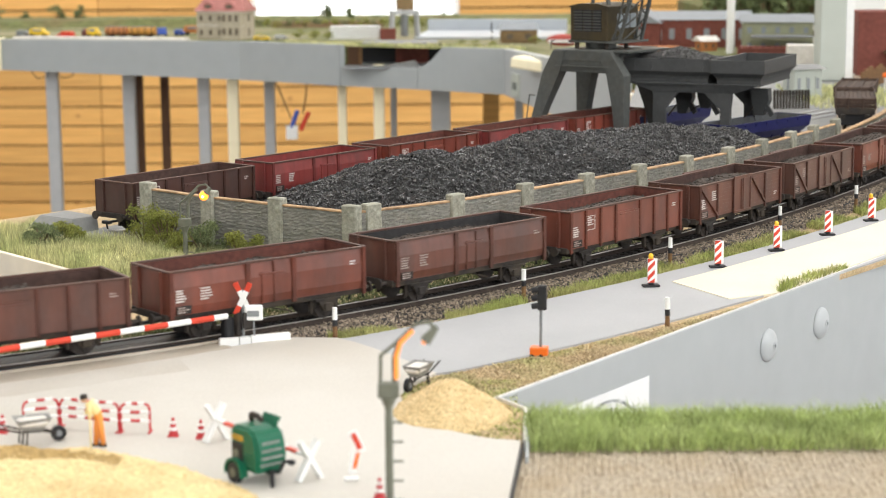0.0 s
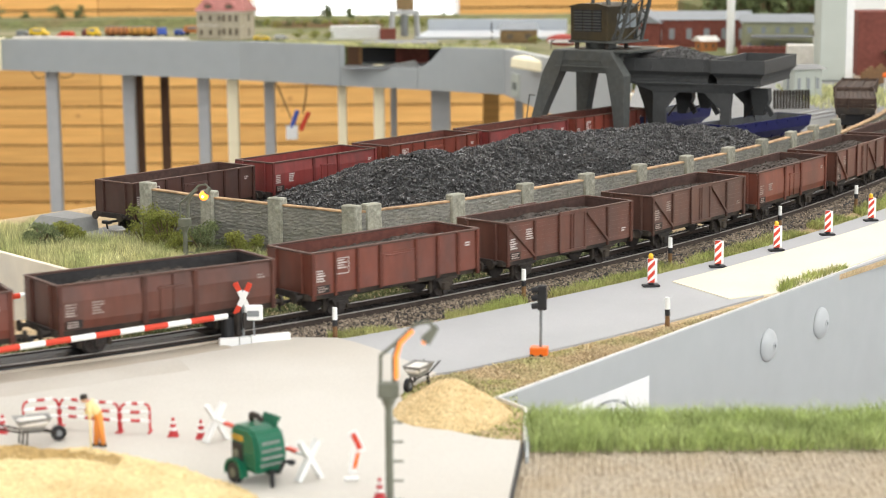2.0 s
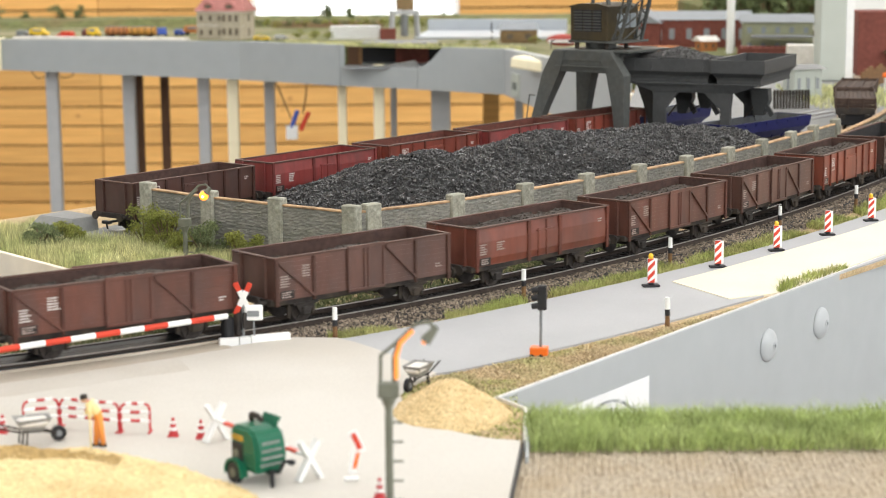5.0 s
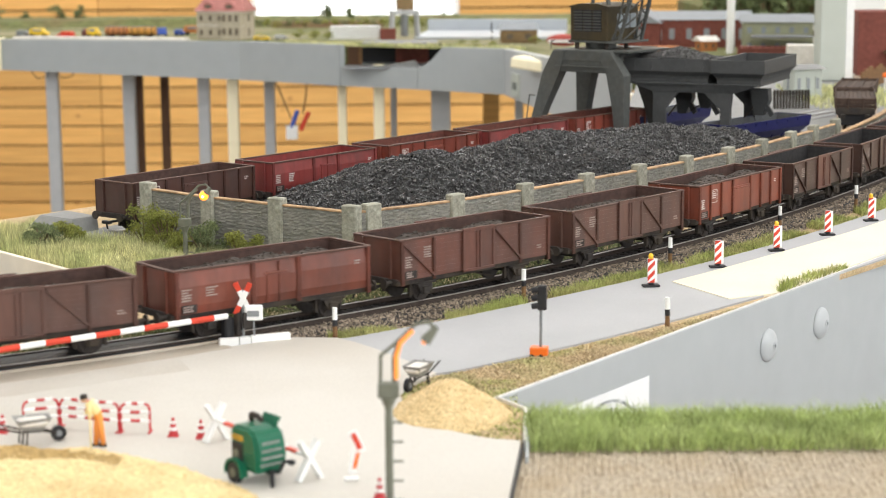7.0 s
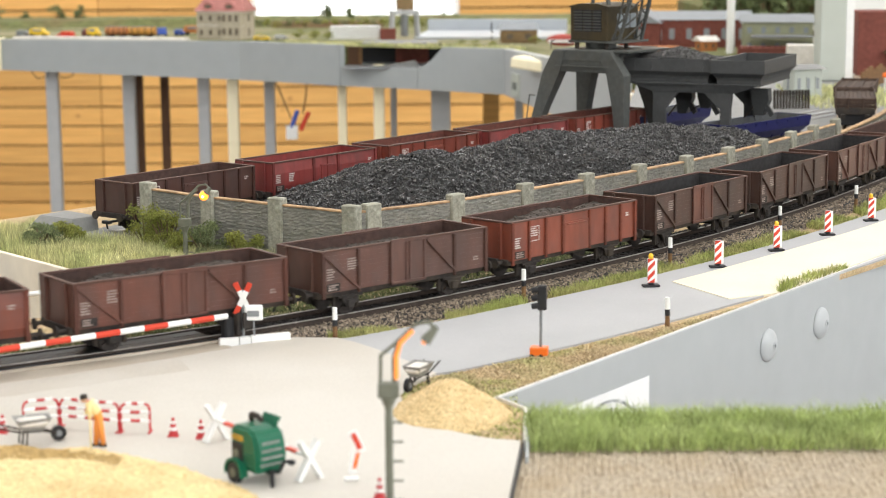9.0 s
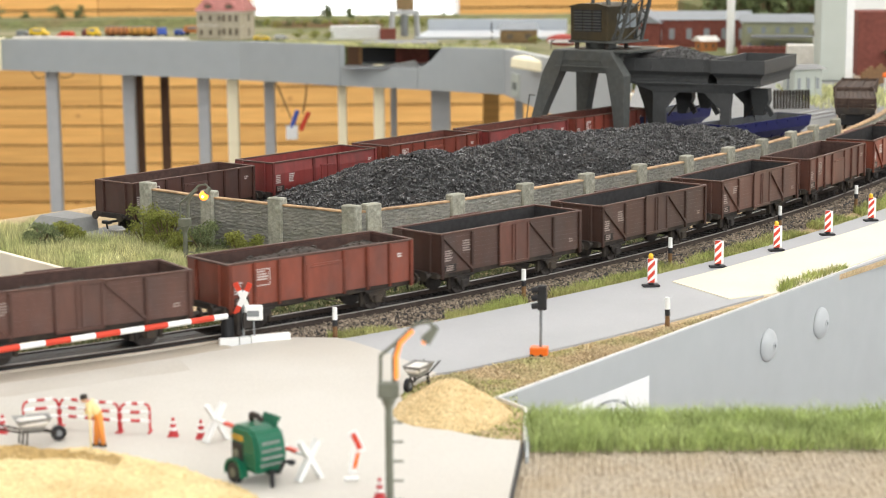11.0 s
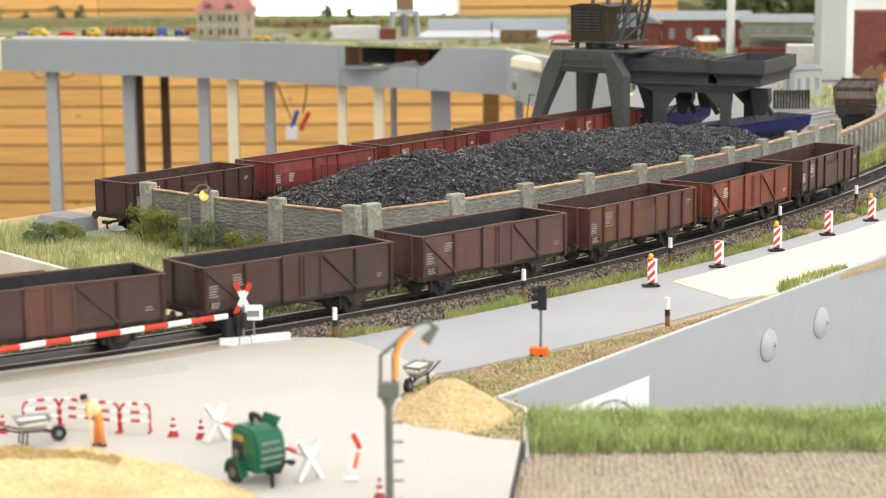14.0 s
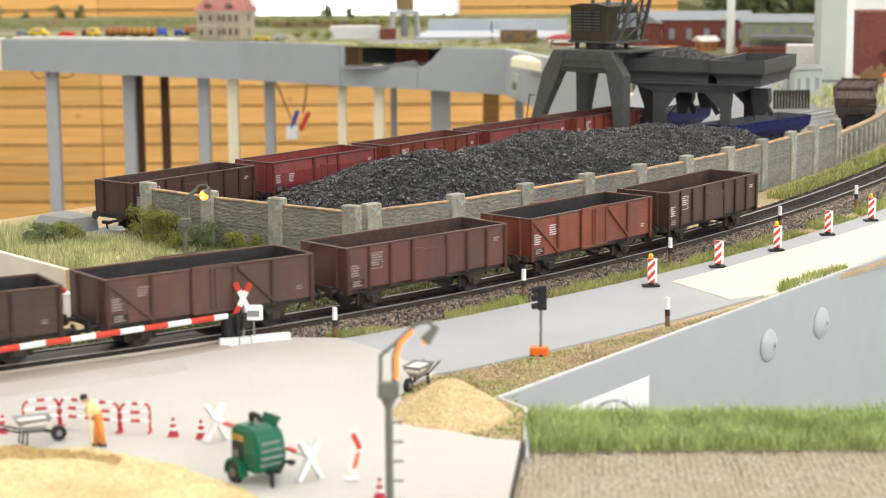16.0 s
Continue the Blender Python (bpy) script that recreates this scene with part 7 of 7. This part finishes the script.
def vehicle(x, y, ln, h, turn, body, label, cab=None, wheels=2):
    v = thing("model_vehicle", label, "vehicle", pose(x, y, -0.004, 0, 0, turn), group="vehicles on the far layout")
    prof = [(-ln / 2, h * 0.22), (-ln / 2, h * 0.75), (-ln * 0.38, h), (ln * 0.22, h), (ln * 0.34, h * 0.62), (ln / 2, h * 0.55), (ln / 2, h * 0.22)]
    bm = prism(bmesh.new(), prof, -h * 0.5, h * 0.5)
    bmesh.ops.bevel(bm, geom=bm.edges[:], offset=h * 0.06, segments=1, affect="EDGES")
    part("body", bm, body, v)
    part("window", boxes((-ln * 0.3, ln * 0.2, -h * 0.52, -h * 0.49, h * 0.68, h * 0.9)), M["glass"], v)
    for k in range(wheels):
        u = -ln * 0.32 + ln * 0.64 * k / max(1, wheels - 1)
        for s in (-1, 1):
            part("wheel", rod(bmesh.new(), (u, s * h * 0.38, h * 0.2), (u, s * h * 0.53, h * 0.2), h * 0.2, seg=12), M["black"], v)


def tank_wagon(x, y, ln, body, label):
    t = thing("tank_wagon", label, "tank wagon", pose(x, y, -0.004, 0, 0, -8), group="tank wagons on the far layout")
    part("barrel", rod(bmesh.new(), (-ln / 2, 0, 0.0105), (ln / 2, 0, 0.0105), 0.0070, seg=20), body, t)
    part("walkway", boxes((-ln / 2, ln / 2, -0.003, 0.003, 0.0172, 0.0180)), M["roofgrey"], t)
    part("frame", boxes((-ln / 2 - 0.002, ln / 2 + 0.002, -0.006, 0.006, 0.0036, 0.0050)), M["under"], t)
    for u in (-0.32, -0.2, 0.2, 0.32):
        part("wheelset", rod(bmesh.new(), (u * ln, -0.006, 0.0026), (u * ln, 0.006, 0.0026), 0.0026, seg=12), M["black"], t)
    for k in range(4):
        u = -ln / 2 + ln * (k + 0.5) / 4
        part("strap", rod(bmesh.new(), (u - 0.0008, 0, 0.0105), (u + 0.0008, 0, 0.0105), 0.0073, seg=20), M["under"], t)


def tree(x, y, h, label, seed, dark=False, narrow=1.0):
    t = thing("tree", label, "tree", pose(x, y, -0.004), group="trees on the far layout")
    rnd = random.Random(seed)
    bm = rod(bmesh.new(), (0, 0, 0), (0, 0, h * 0.6), h * 0.035, h * 0.018, 7)
    limbs = []
    for k in range(7):
        a = rnd.uniform(0, 6.28)
        q = (math.cos(a) * h * 0.24 * narrow, math.sin(a) * h * 0.24 * narrow, h * rnd.uniform(0.30, 0.85))
        rod(bm, (0, 0, h * rnd.uniform(0.25, 0.5)), q, h * 0.012, h * 0.005, 5)
        limbs.append(q)
    limbs.append((0, 0, h * 0.88))
    part("trunk", bm, M["twig"], t)

    def place(rn):
        q = limbs[rn.randint(len(limbs))]
        k = rn.normal(size=3)
        k *= h * 0.17 * rn.uniform(0.5, 1) / np.linalg.norm(k)
        return q[0] + k[0] * narrow, q[1] + k[1] * narrow, q[2] + k[2]
    V, F = lumps(520, place, h * 0.045, seed)
    raw("crown", V, F, M["leaf2"] if dark else M["leaf"], t)


def far_things():
    th = house("town_house", "beige two-storey house with faded red roof and dormer", -0.3480, 3.0300, 0.0780, 0.056, 0.0450, 0.026, M["beige"], M["pink"], -14, 0.3, 5, 2, pane="windowdark")
    part("cornice", boxes((-0.0405, 0.0405, -0.0300, 0.0295, 0.0432, 0.0452)), M["edge"], th, "pale cornice")
    part("string_course", boxes((-0.0396, 0.0396, -0.0288, -0.0278, 0.0218, 0.0230)), M["edge"], th)
    wing = part("porch", boxes((0.0040, 0.0385, -0.0360, -0.0280, 0, 0.0440), bev=0.0004), M["beige"], th, "projecting sunlit bay")
    for u in (0.0100, 0.0205, 0.0310):
        for z in (0.0075, 0.0290):
            part("window", boxes((u - 0.0026, u + 0.0026, -0.0365, -0.0358, z, z + 0.0105)), M["windowdark"], wing)
    for u in (-0.020, 0.016):
        dm = part("dormer", prism(bmesh.new(), [(u - 0.008, 0.0480), (u - 0.008, 0.0555), (u, 0.0610), (u + 0.008, 0.0555), (u + 0.008, 0.0480)], -0.0270, -0.0050), M["pink"], th, "red roofed dormer")
        part("pane", boxes((u - 0.0050, u + 0.0050, -0.0276, -0.0268, 0.0492, 0.0550)), M["windowdark"], dm)
    part("chimney", boxes((-0.012, -0.006, -0.002, 0.004, 0.060, 0.080)), M["brick"], th)
    e = thing("embankment", "mossy embankment along the far wall", "embankment", kind="structure")
    for i in range(9):
        x0 = -0.95 + i * 0.17
        prof = [(0, -0.004), (0.03, 0.006 + 0.002 * (i % 3)), (0.10, 0.009 + 0.001 * (i % 2)), (0.18, 0.008), (0.18, -0.004)]
        bm = prism(bmesh.new(), [(q[0], q[1]) for q in prof], 0, 0.17, Matrix(((0, 1, 0, x0), (1, 0, 0, 3.40), (0, 0, 1, 0), (0, 0, 0, 1))))
        part("section", bm, M["embank"], e)
    bank = thing("earth_bank", "reddish brown earth bank behind the far yard", "bank", pose(-0.19, 3.36, -0.004))
    part("bank", prism(bmesh.new(), [(0, 0), (0.012, 0.0085), (0.03, 0.010), (0.045, 0)], -0.115, 0.085, Matrix(((0, 1, 0, 0), (1, 0, 0, 0), (0, 0, 1, 0), (0, 0, 0, 1)))), M["rustbank"], bank)
    for i in range(26):
        u = -0.43 + 0.0172 * i
        tree(u, 3.33 + 0.03 * ((i * 5) % 4) / 4, 0.013 + 0.006 * ((i * 7) % 5) / 5, "low olive shrub in front of the far window", 140 + i, i % 3 == 0, 1.6)
    vehicle(-0.6669, 3.11, 0.031, 0.0145, -10, M["yellow"], "yellow delivery van on the far layout")
    vehicle(-0.6960, 3.12, 0.022, 0.0110, -10, M["grey_metal"], "grey car beside the yellow van")
    vehicle(-0.6140, 3.065, 0.028, 0.0115, 160, M["red"], "dark red car on the far layout")
    vehicle(-0.5860, 3.10, 0.018, 0.0130, -60, M["brick"], "maroon car parked on the far layout")
    vehicle(-0.5700, 3.075, 0.020, 0.0165, -8, M["yellow"], "yellow shunting vehicle before a tank wagon")
    tank_wagon(-0.5330, 3.080, 0.036, M["woodshed"], "orange tank wagon with grey walkway")
    tank_wagon(-0.4900, 3.074, 0.044, M["amberdark"], "striped orange tank wagon with grey walkway")
    vehicle(-0.4600, 3.085, 0.012, 0.0150, -80, M["cableblue"], "bright blue van behind the tank wagons")
    vehicle(-0.4360, 3.12, 0.016, 0.0110, 0, M["cableblue"], "dark blue car near the house")
    vehicle(-0.4180, 3.15, 0.030, 0.0150, 12, M["woodshed"], "orange lorry behind the house")
    vehicle(-0.2840, 2.960, 0.026, 0.0085, 0, M["yellow"], "pale yellow car in front of the house")
    vehicle(-0.2560, 2.985, 0.020, 0.0080, 20, M["lilac"], "pale lilac car near the house")
    q = thing("quay_slab", "pale strip of paving along the far edge", "slab", pose(-0.55, 3.0180, -0.004, 0, 0, -15.5))
    part("slab", boxes((-0.15, 0.15, -0.012, 0.012, 0, 0.0042), bev=0.0006), M["edge"], q)
    for i, (x, y, h, n, dk) in enumerate(((-0.835, 3.52, 0.040, 1.2, True), (-0.775, 3.50, 0.027, 1.1, True), (-0.715, 3.49, 0.037, 1.2, True), (-0.672, 3.50, 0.036, 0.9, True), (-0.212, 3.47, 0.036, 0.8, True), (-0.168, 3.47, 0.030, 0.8, True), (-0.31, 3.48, 0.018, 1.5, True), (-0.27, 3.46, 0.015, 1.8, True), (-0.12, 3.47, 0.018, 1.2, True), (0.005, 3.47, 0.022, 1.0, True), (0.03, 3.47, 0.018, 1.3, True), (-0.06, 3.47, 0.016, 1.5, True))):
        tree(x, y, h, "small dark green model tree by the far wall", 30 + i, dk, n)
    for i, (x, y, h) in enumerate(((-0.20, 2.95, 0.017), (-0.225, 2.97, 0.016), (-0.18, 2.96, 0.014), (0.03, 2.77, 0.010), (0.05, 2.76, 0.011), (0.075, 2.74, 0.010), (0.14, 2.80, 0.014))):
        tree(x, y, h, "low olive scrub at the far board's edge", 60 + i, False, 1.9)
    tm = thing("timber_stack", "stack of pale planks on the far layout", "timber", pose(-0.1380, 3.000, -0.004, 0, 0, -4))
    for k in range(6):
        part("plank_layer", boxes((-0.040 + 0.001 * (k % 2), 0.040, -0.010, 0.010, k * 0.0035, k * 0.0035 + 0.0029)), M["white"], tm)
    bx = thing("freight_box", "small red-brown box beside the timber", "box", pose(-0.0850, 2.975, -0.004))
    part("box", boxes((-0.0125, 0.0125, -0.009, 0.009, 0, 0.017), bev=0.0005), M["brick"], bx)
    c = thing("far_crane", "small grey portal crane with brown cabin", "crane", pose(-0.0590, 2.990, -0.004, 0, 0, 10))
    for sx in (-1, 1):
        for sy in (-1, 1):
            part("leg", beam(bmesh.new(), (sx * 0.0215, sy * 0.010, 0), (sx * 0.0190, sy * 0.008, 0.042), 0.0042), M["steelpost"], c)
    part("portal", boxes((-0.0235, 0.0235, -0.011, 0.011, 0.0390, 0.0450), bev=0.0005), M["steelpost"], c)
    part("column", rod(bmesh.new(), (0, 0, 0.004), (0, 0, 0.046), 0.006), M["grey_metal"], c)
    part("cabin", boxes((-0.0120, 0.0140, -0.010, 0.010, 0.0460, 0.070), bev=0.0006), M["brownwood"], c, "brown cabin")
    w = thing("pale_sheet", "long pale blue-grey flat roof on the far layout", "roof", pose(0.0500, 3.05, -0.004, 0, 0, -6))
    part("sheet", boxes((-0.085, 0.15, -0.09, 0.12, 0, 0.004), (-0.085, 0.15, 0.112, 0.120, 0.004, 0.022), bev=0.0006), M["water"], w)
    pst = thing("signal_post", "black and white signal post", "signal", pose(0.079, 2.95, -0.004))
    for k in range(5):
        part("band", rod(bmesh.new(), (0, 0, k * 0.0052), (0, 0, (k + 1) * 0.0052), 0.0011, seg=8), M["black"] if k % 2 == 0 or k == 3 else M["white"], pst)
    house("wooden_hut", "brown wooden hut with low roof", 0.1180, 2.87, 0.055, 0.04, 0.020, 0.010, M["brownwood"], M["roofgrey"], 0, 0.1, 2, 1, category="hut", pane="windowdark")
    v = thing("red_boat_hull", "red hull beside the brown hut", "boat", pose(0.1760, 2.715, -0.004, 0, 0, -10))
    bm = bmesh.new()
    bmesh.ops.create_uvsphere(bm, u_segments=20, v_segments=10, radius=1, matrix=Matrix.Translation((0, 0, 0.012)) @ Matrix.Diagonal((0.024, 0.010, 0.009, 1)))
    part("hull", bm, M["brickred"], v, smooth=True)
    part("stripe", boxes((-0.020, 0.020, -0.0104, -0.0090, 0.009, 0.013)), M["white"], v, "white stripe")
    # right-hand buildings
    house("brick_factory", "long red brick factory with pale grey roof", 0.3760, 2.76, 0.150, 0.10, 0.040, 0.011, M["brick"], M["roofgrey"], -6, 0.0, 6, 1, category="factory", pane="roofgrey")
    house("brick_factory", "brick gable hall behind the crane", 0.2950, 2.74, 0.055, 0.06, 0.036, 0.018, M["brick"], M["roofgrey"], 70, 0.0, 2, 1, category="factory", pane="roofgrey")
    house("timber_shed", "small orange-brown shed with cream roof", 0.3730, 2.640, 0.024, 0.020, 0.014, 0.007, M["woodshed"], M["edge"], 20, 0.0, 2, 1, category="shed", pane="windowdark")
    part("platform", boxes((-0.05, 0.05, -0.012, 0.012, 0, 0.007)), M["woodshed"], thing("loading_platform", "long orange-brown platform before the factory", "platform", pose(0.285, 2.63, -0.004)))
    house("green_workshop", "sage green workshop with pale grey roofs", 0.4650, 2.60, 0.095, 0.07, 0.043, 0.010, M["sage"], M["roofgrey"], -8, 0.02, 5, 2, category="workshop")
    ex = thing("white_gatehouse", "white plastered gable with brown eaves beside the workshop", "building", pose(0.5130, 2.585, -0.004, 0, 0, -8))
    part("wall", boxes((-0.012, 0.012, -0.020, 0.020, 0, 0.0400), bev=0.0005), M["white"], ex)
    part("eaves", boxes((-0.030, 0.014, -0.023, 0.022, 0.0400, 0.0450)), M["roofgrey"], ex, "flat grey roof edge")
    part("window", boxes((-0.004, 0.002, -0.0206, -0.0198, 0.022, 0.032)), M["windowdark"], ex)
    an = thing("workshop_annex", "brick annex with flat pale roof", "annex", pose(0.4480, 2.525, -0.004, 0, 0, -8))
    part("wall", boxes((-0.048, 0.048, -0.02, 0.02, 0, 0.0120)), M["brick"], an)
    part("roof", boxes((-0.030, 0.052, 0.006, 0.034, 0.0240, 0.0262)), M["roofgrey"], an)
    for k in range(12):
        part("pier", boxes((-0.048 + k * 0.008, -0.0455 + k * 0.008, -0.0215, -0.020, 0, 0.0145)), M["brick"], an)
    bl = thing("cream_block", "cream plastered block with a flat top", "building", pose(0.4480, 2.335, -0.004, 0, 0, -6))
    part("wall", boxes((-0.0165, 0.0165, -0.015, 0.015, 0, 0.0265), bev=0.0006), M["edge"], bl)
    house("white_kiosk", "small white building with flat grey roof", 0.3680, 1.905, 0.030, 0.030, 0.029, 0.004, M["column"], M["concrete"], 12, 0.2, 3, 1, category="kiosk", pane="roofgrey")
    fe = thing("grey_fence", "grey picket fence in front of the kiosk", "fence", pose(0.3330, 1.775, -0.004, 0, 0, 4))
    for k in range(12):
        part("picket", boxes((-0.0175 + k * 0.003, -0.0155 + k * 0.003, -0.001, 0.001, 0, 0.0180)), M["under"], fe)
    part("rail", boxes((-0.018, 0.018, 0.001, 0.002, 0.013, 0.0165)), M["concrete"], fe)
    po = thing("white_pole", "tall white round pole", "pole", pose(0.3980, 2.58, -0.004))
    part("shaft", rod(bmesh.new(), (0, 0, 0), (0, 0, 0.30), 0.0058, seg=16), M["white"], po)
    co = thing("grey_column", "tall pale grey-green square column", "column", pose(0.4400, 2.12, -0.004, 0, 0, 3))
    part("shaft", boxes((-0.0150, 0.0140, -0.015, 0.015, 0, 0.30), bev=0.0006), M["column"], co)
    part("white_side", boxes((0.0142, 0.0235, -0.012, 0.015, 0, 0.30), bev=0.0006), M["white"], co, "white side panel")
    tw = thing("brick_tower", "plain red-brown brick block", "building", pose(0.5170, 2.20, -0.004, 0, 0, -4))
    part("wall", boxes((-0.0320, 0.06, -0.03, 0.03, 0, 0.0740), bev=0.0006), M["brick"], tw)
    part("canopy", boxes((-0.002, 0.06, -0.055, -0.03, 0.0260, 0.0290)), M["brownwood"], tw)
    wh = thing("white_building", "white building with a dark window behind the tower", "building", pose(0.56, 2.42, -0.004))
    part("wall", boxes((-0.045, 0.08, -0.03, 0.03, 0, 0.16)), M["white"], wh)
    part("window", boxes((-0.012, 0.0, -0.031, -0.029, 0.080, 0.098)), M["glass"], wh)
    fn = thing("rusty_fence", "rusty brown sheet fence by the rear track", "fence", pose(0.470, 2.03, -0.004, 0, 0, 62))
    for k in range(7):
        part("sheet", boxes((-0.05 + k * 0.014, -0.0365 + k * 0.014, -0.001, 0.001, 0, 0.018 + 0.002 * (k % 3))), M["rusty"], fn)
    lp = thing("orange_signal", "small orange flower-shaped signal on a white post", "signal", pose(0.4610, 1.94, -0.004))
    part("post", rod(bmesh.new(), (0, 0, 0), (0, 0, 0.016), 0.0009, seg=8), M["white"], lp)
    part("head", boxes((-0.003, 0.003, -0.001, 0.001, 0.016, 0.021), bev=0.001), M["orange"], lp)
    bo = thing("forest_backdrop", "dark wooded hillside behind the buildings", "backdrop", kind="structure")
    part("hill", prism(bmesh.new(), [(0.44, -0.004), (0.44, 0.035), (0.52, 0.075), (0.70, 0.095), (0.9, 0.09), (0.9, -0.004)], 3.2, 3.5), M["embank"], bo)
    for i in range(16):
        tree(0.455 + 0.0135 * i, 3.12 + 0.02 * (i % 3), 0.075 + 0.02 * ((i * 7) % 5) / 5, "dark green tree of the wooded hillside", 90 + i, True, 0.9)


M["windowdark"] = mat("brown_shuttered_window", (0.13, 0.105, 0.075), 0.5, grain=100, amount=0.2)
M["rustbank"] = mat("red_brown_earth", (0.17, 0.09, 0.05), 0.95, grain=150, amount=0.35, stain=0.6, stain_color=(0.11, 0.12, 0.04), stain_scale=25)
M["brickred"] = mat("dull_red_hull", (0.36, 0.05, 0.04), 0.5, grain=100, amount=0.15)
M["amberdark"] = mat("ochre_tank_paint", (0.55, 0.27, 0.06), 0.5, grain=120, amount=0.15)
far_things()


def far_grass():
    def strip(rnd):
        u = rnd.uniform(-0.24, 0.12)
        y = np.interp(u, [q[0] for q in EDGE[:6]], [q[1] for q in EDGE[:6]]) + rnd.uniform(0.002, 0.03)
        return u, y, -0.004
    blades("far_grass", 3500, strip, 0.006, 0.0006, M["drygrass"], "olive grass along the far board's edge")

    def right(rnd):
        return rnd.uniform(0.36, 0.47), rnd.uniform(1.78, 2.02), -0.0045
    blades("trackside_grass", 2500, right, 0.006, 0.0005, M["drygrass"], "yellow-green grass beside the rear track")


far_grass()


# ---------------------------------------------------------------- what moves
# where the first wagon is, every half second
RUN_S = (-0.1999, -0.2377, -0.277, -0.3181, -0.3614, -0.4059, -0.4488, -0.4895, -0.5298, -0.5702, -0.6105, -0.6506, -0.6907, -0.731, -0.7709, -0.8103, -0.8502, -0.8896, -0.9288, -0.9685, -1.0083, -1.0484, -1.0886, -1.129, -1.169, -1.2089, -1.2489, -1.2889, -1.328, -1.367, -1.4064, -1.4459, -1.4854)
RUN = [(-0.5, -0.1625)] + [(0.5 * k, v) for k, v in enumerate(RUN_S)] + [(16.5, -1.5250)]


def head_of_train(t):
    """How far along the track the first wagon's middle is, smoothly through RUN."""
    k = 1
    while k < len(RUN) - 3 and RUN[k + 1][0] < t:
        k += 1
    (ta, sa), (t0, s0), (t1, s1), (tb, sb) = RUN[k - 1], RUN[k], RUN[k + 1], RUN[k + 2]
    u = (t - t0) / (t1 - t0)
    m0, m1 = (s1 - sa) / (t1 - ta) * (t1 - t0), (sb - s0) / (tb - t0) * (t1 - t0)
    return -0.0006 + (2 * u ** 3 - 3 * u ** 2 + 1) * s0 + (u ** 3 - 2 * u ** 2 + u) * m0 + (3 * u ** 2 - 2 * u ** 3) * s1 + (u ** 3 - u ** 2) * m1


def motions():
    """The coal train rolls past; every axle turns with it."""
    for (wagon, axles), off in zip(RUNNING, OFFSETS):
        rows = []
        for k in range(65):
            t = k * 0.25
            s = head_of_train(t) + off
            xa, ya, _ = on_track(s - 0.031)
            xb, yb, _ = on_track(s + 0.031)
            rows.append((t, pose((xa + xb) / 2, (ya + yb) / 2, 0, 0, 0, math.degrees(math.atan2(yb - ya, xb - xa)))))
        walk(wagon, rows)
        for axle, x in zip(axles, (-0.031, 0.031)):
            walk(axle, [(k * 0.1, pose(x, 0, 0.0054, 0, math.degrees((head_of_train(k * 0.1) + 0.2) / 0.0060), 0)) for k in range(161)])


motions()
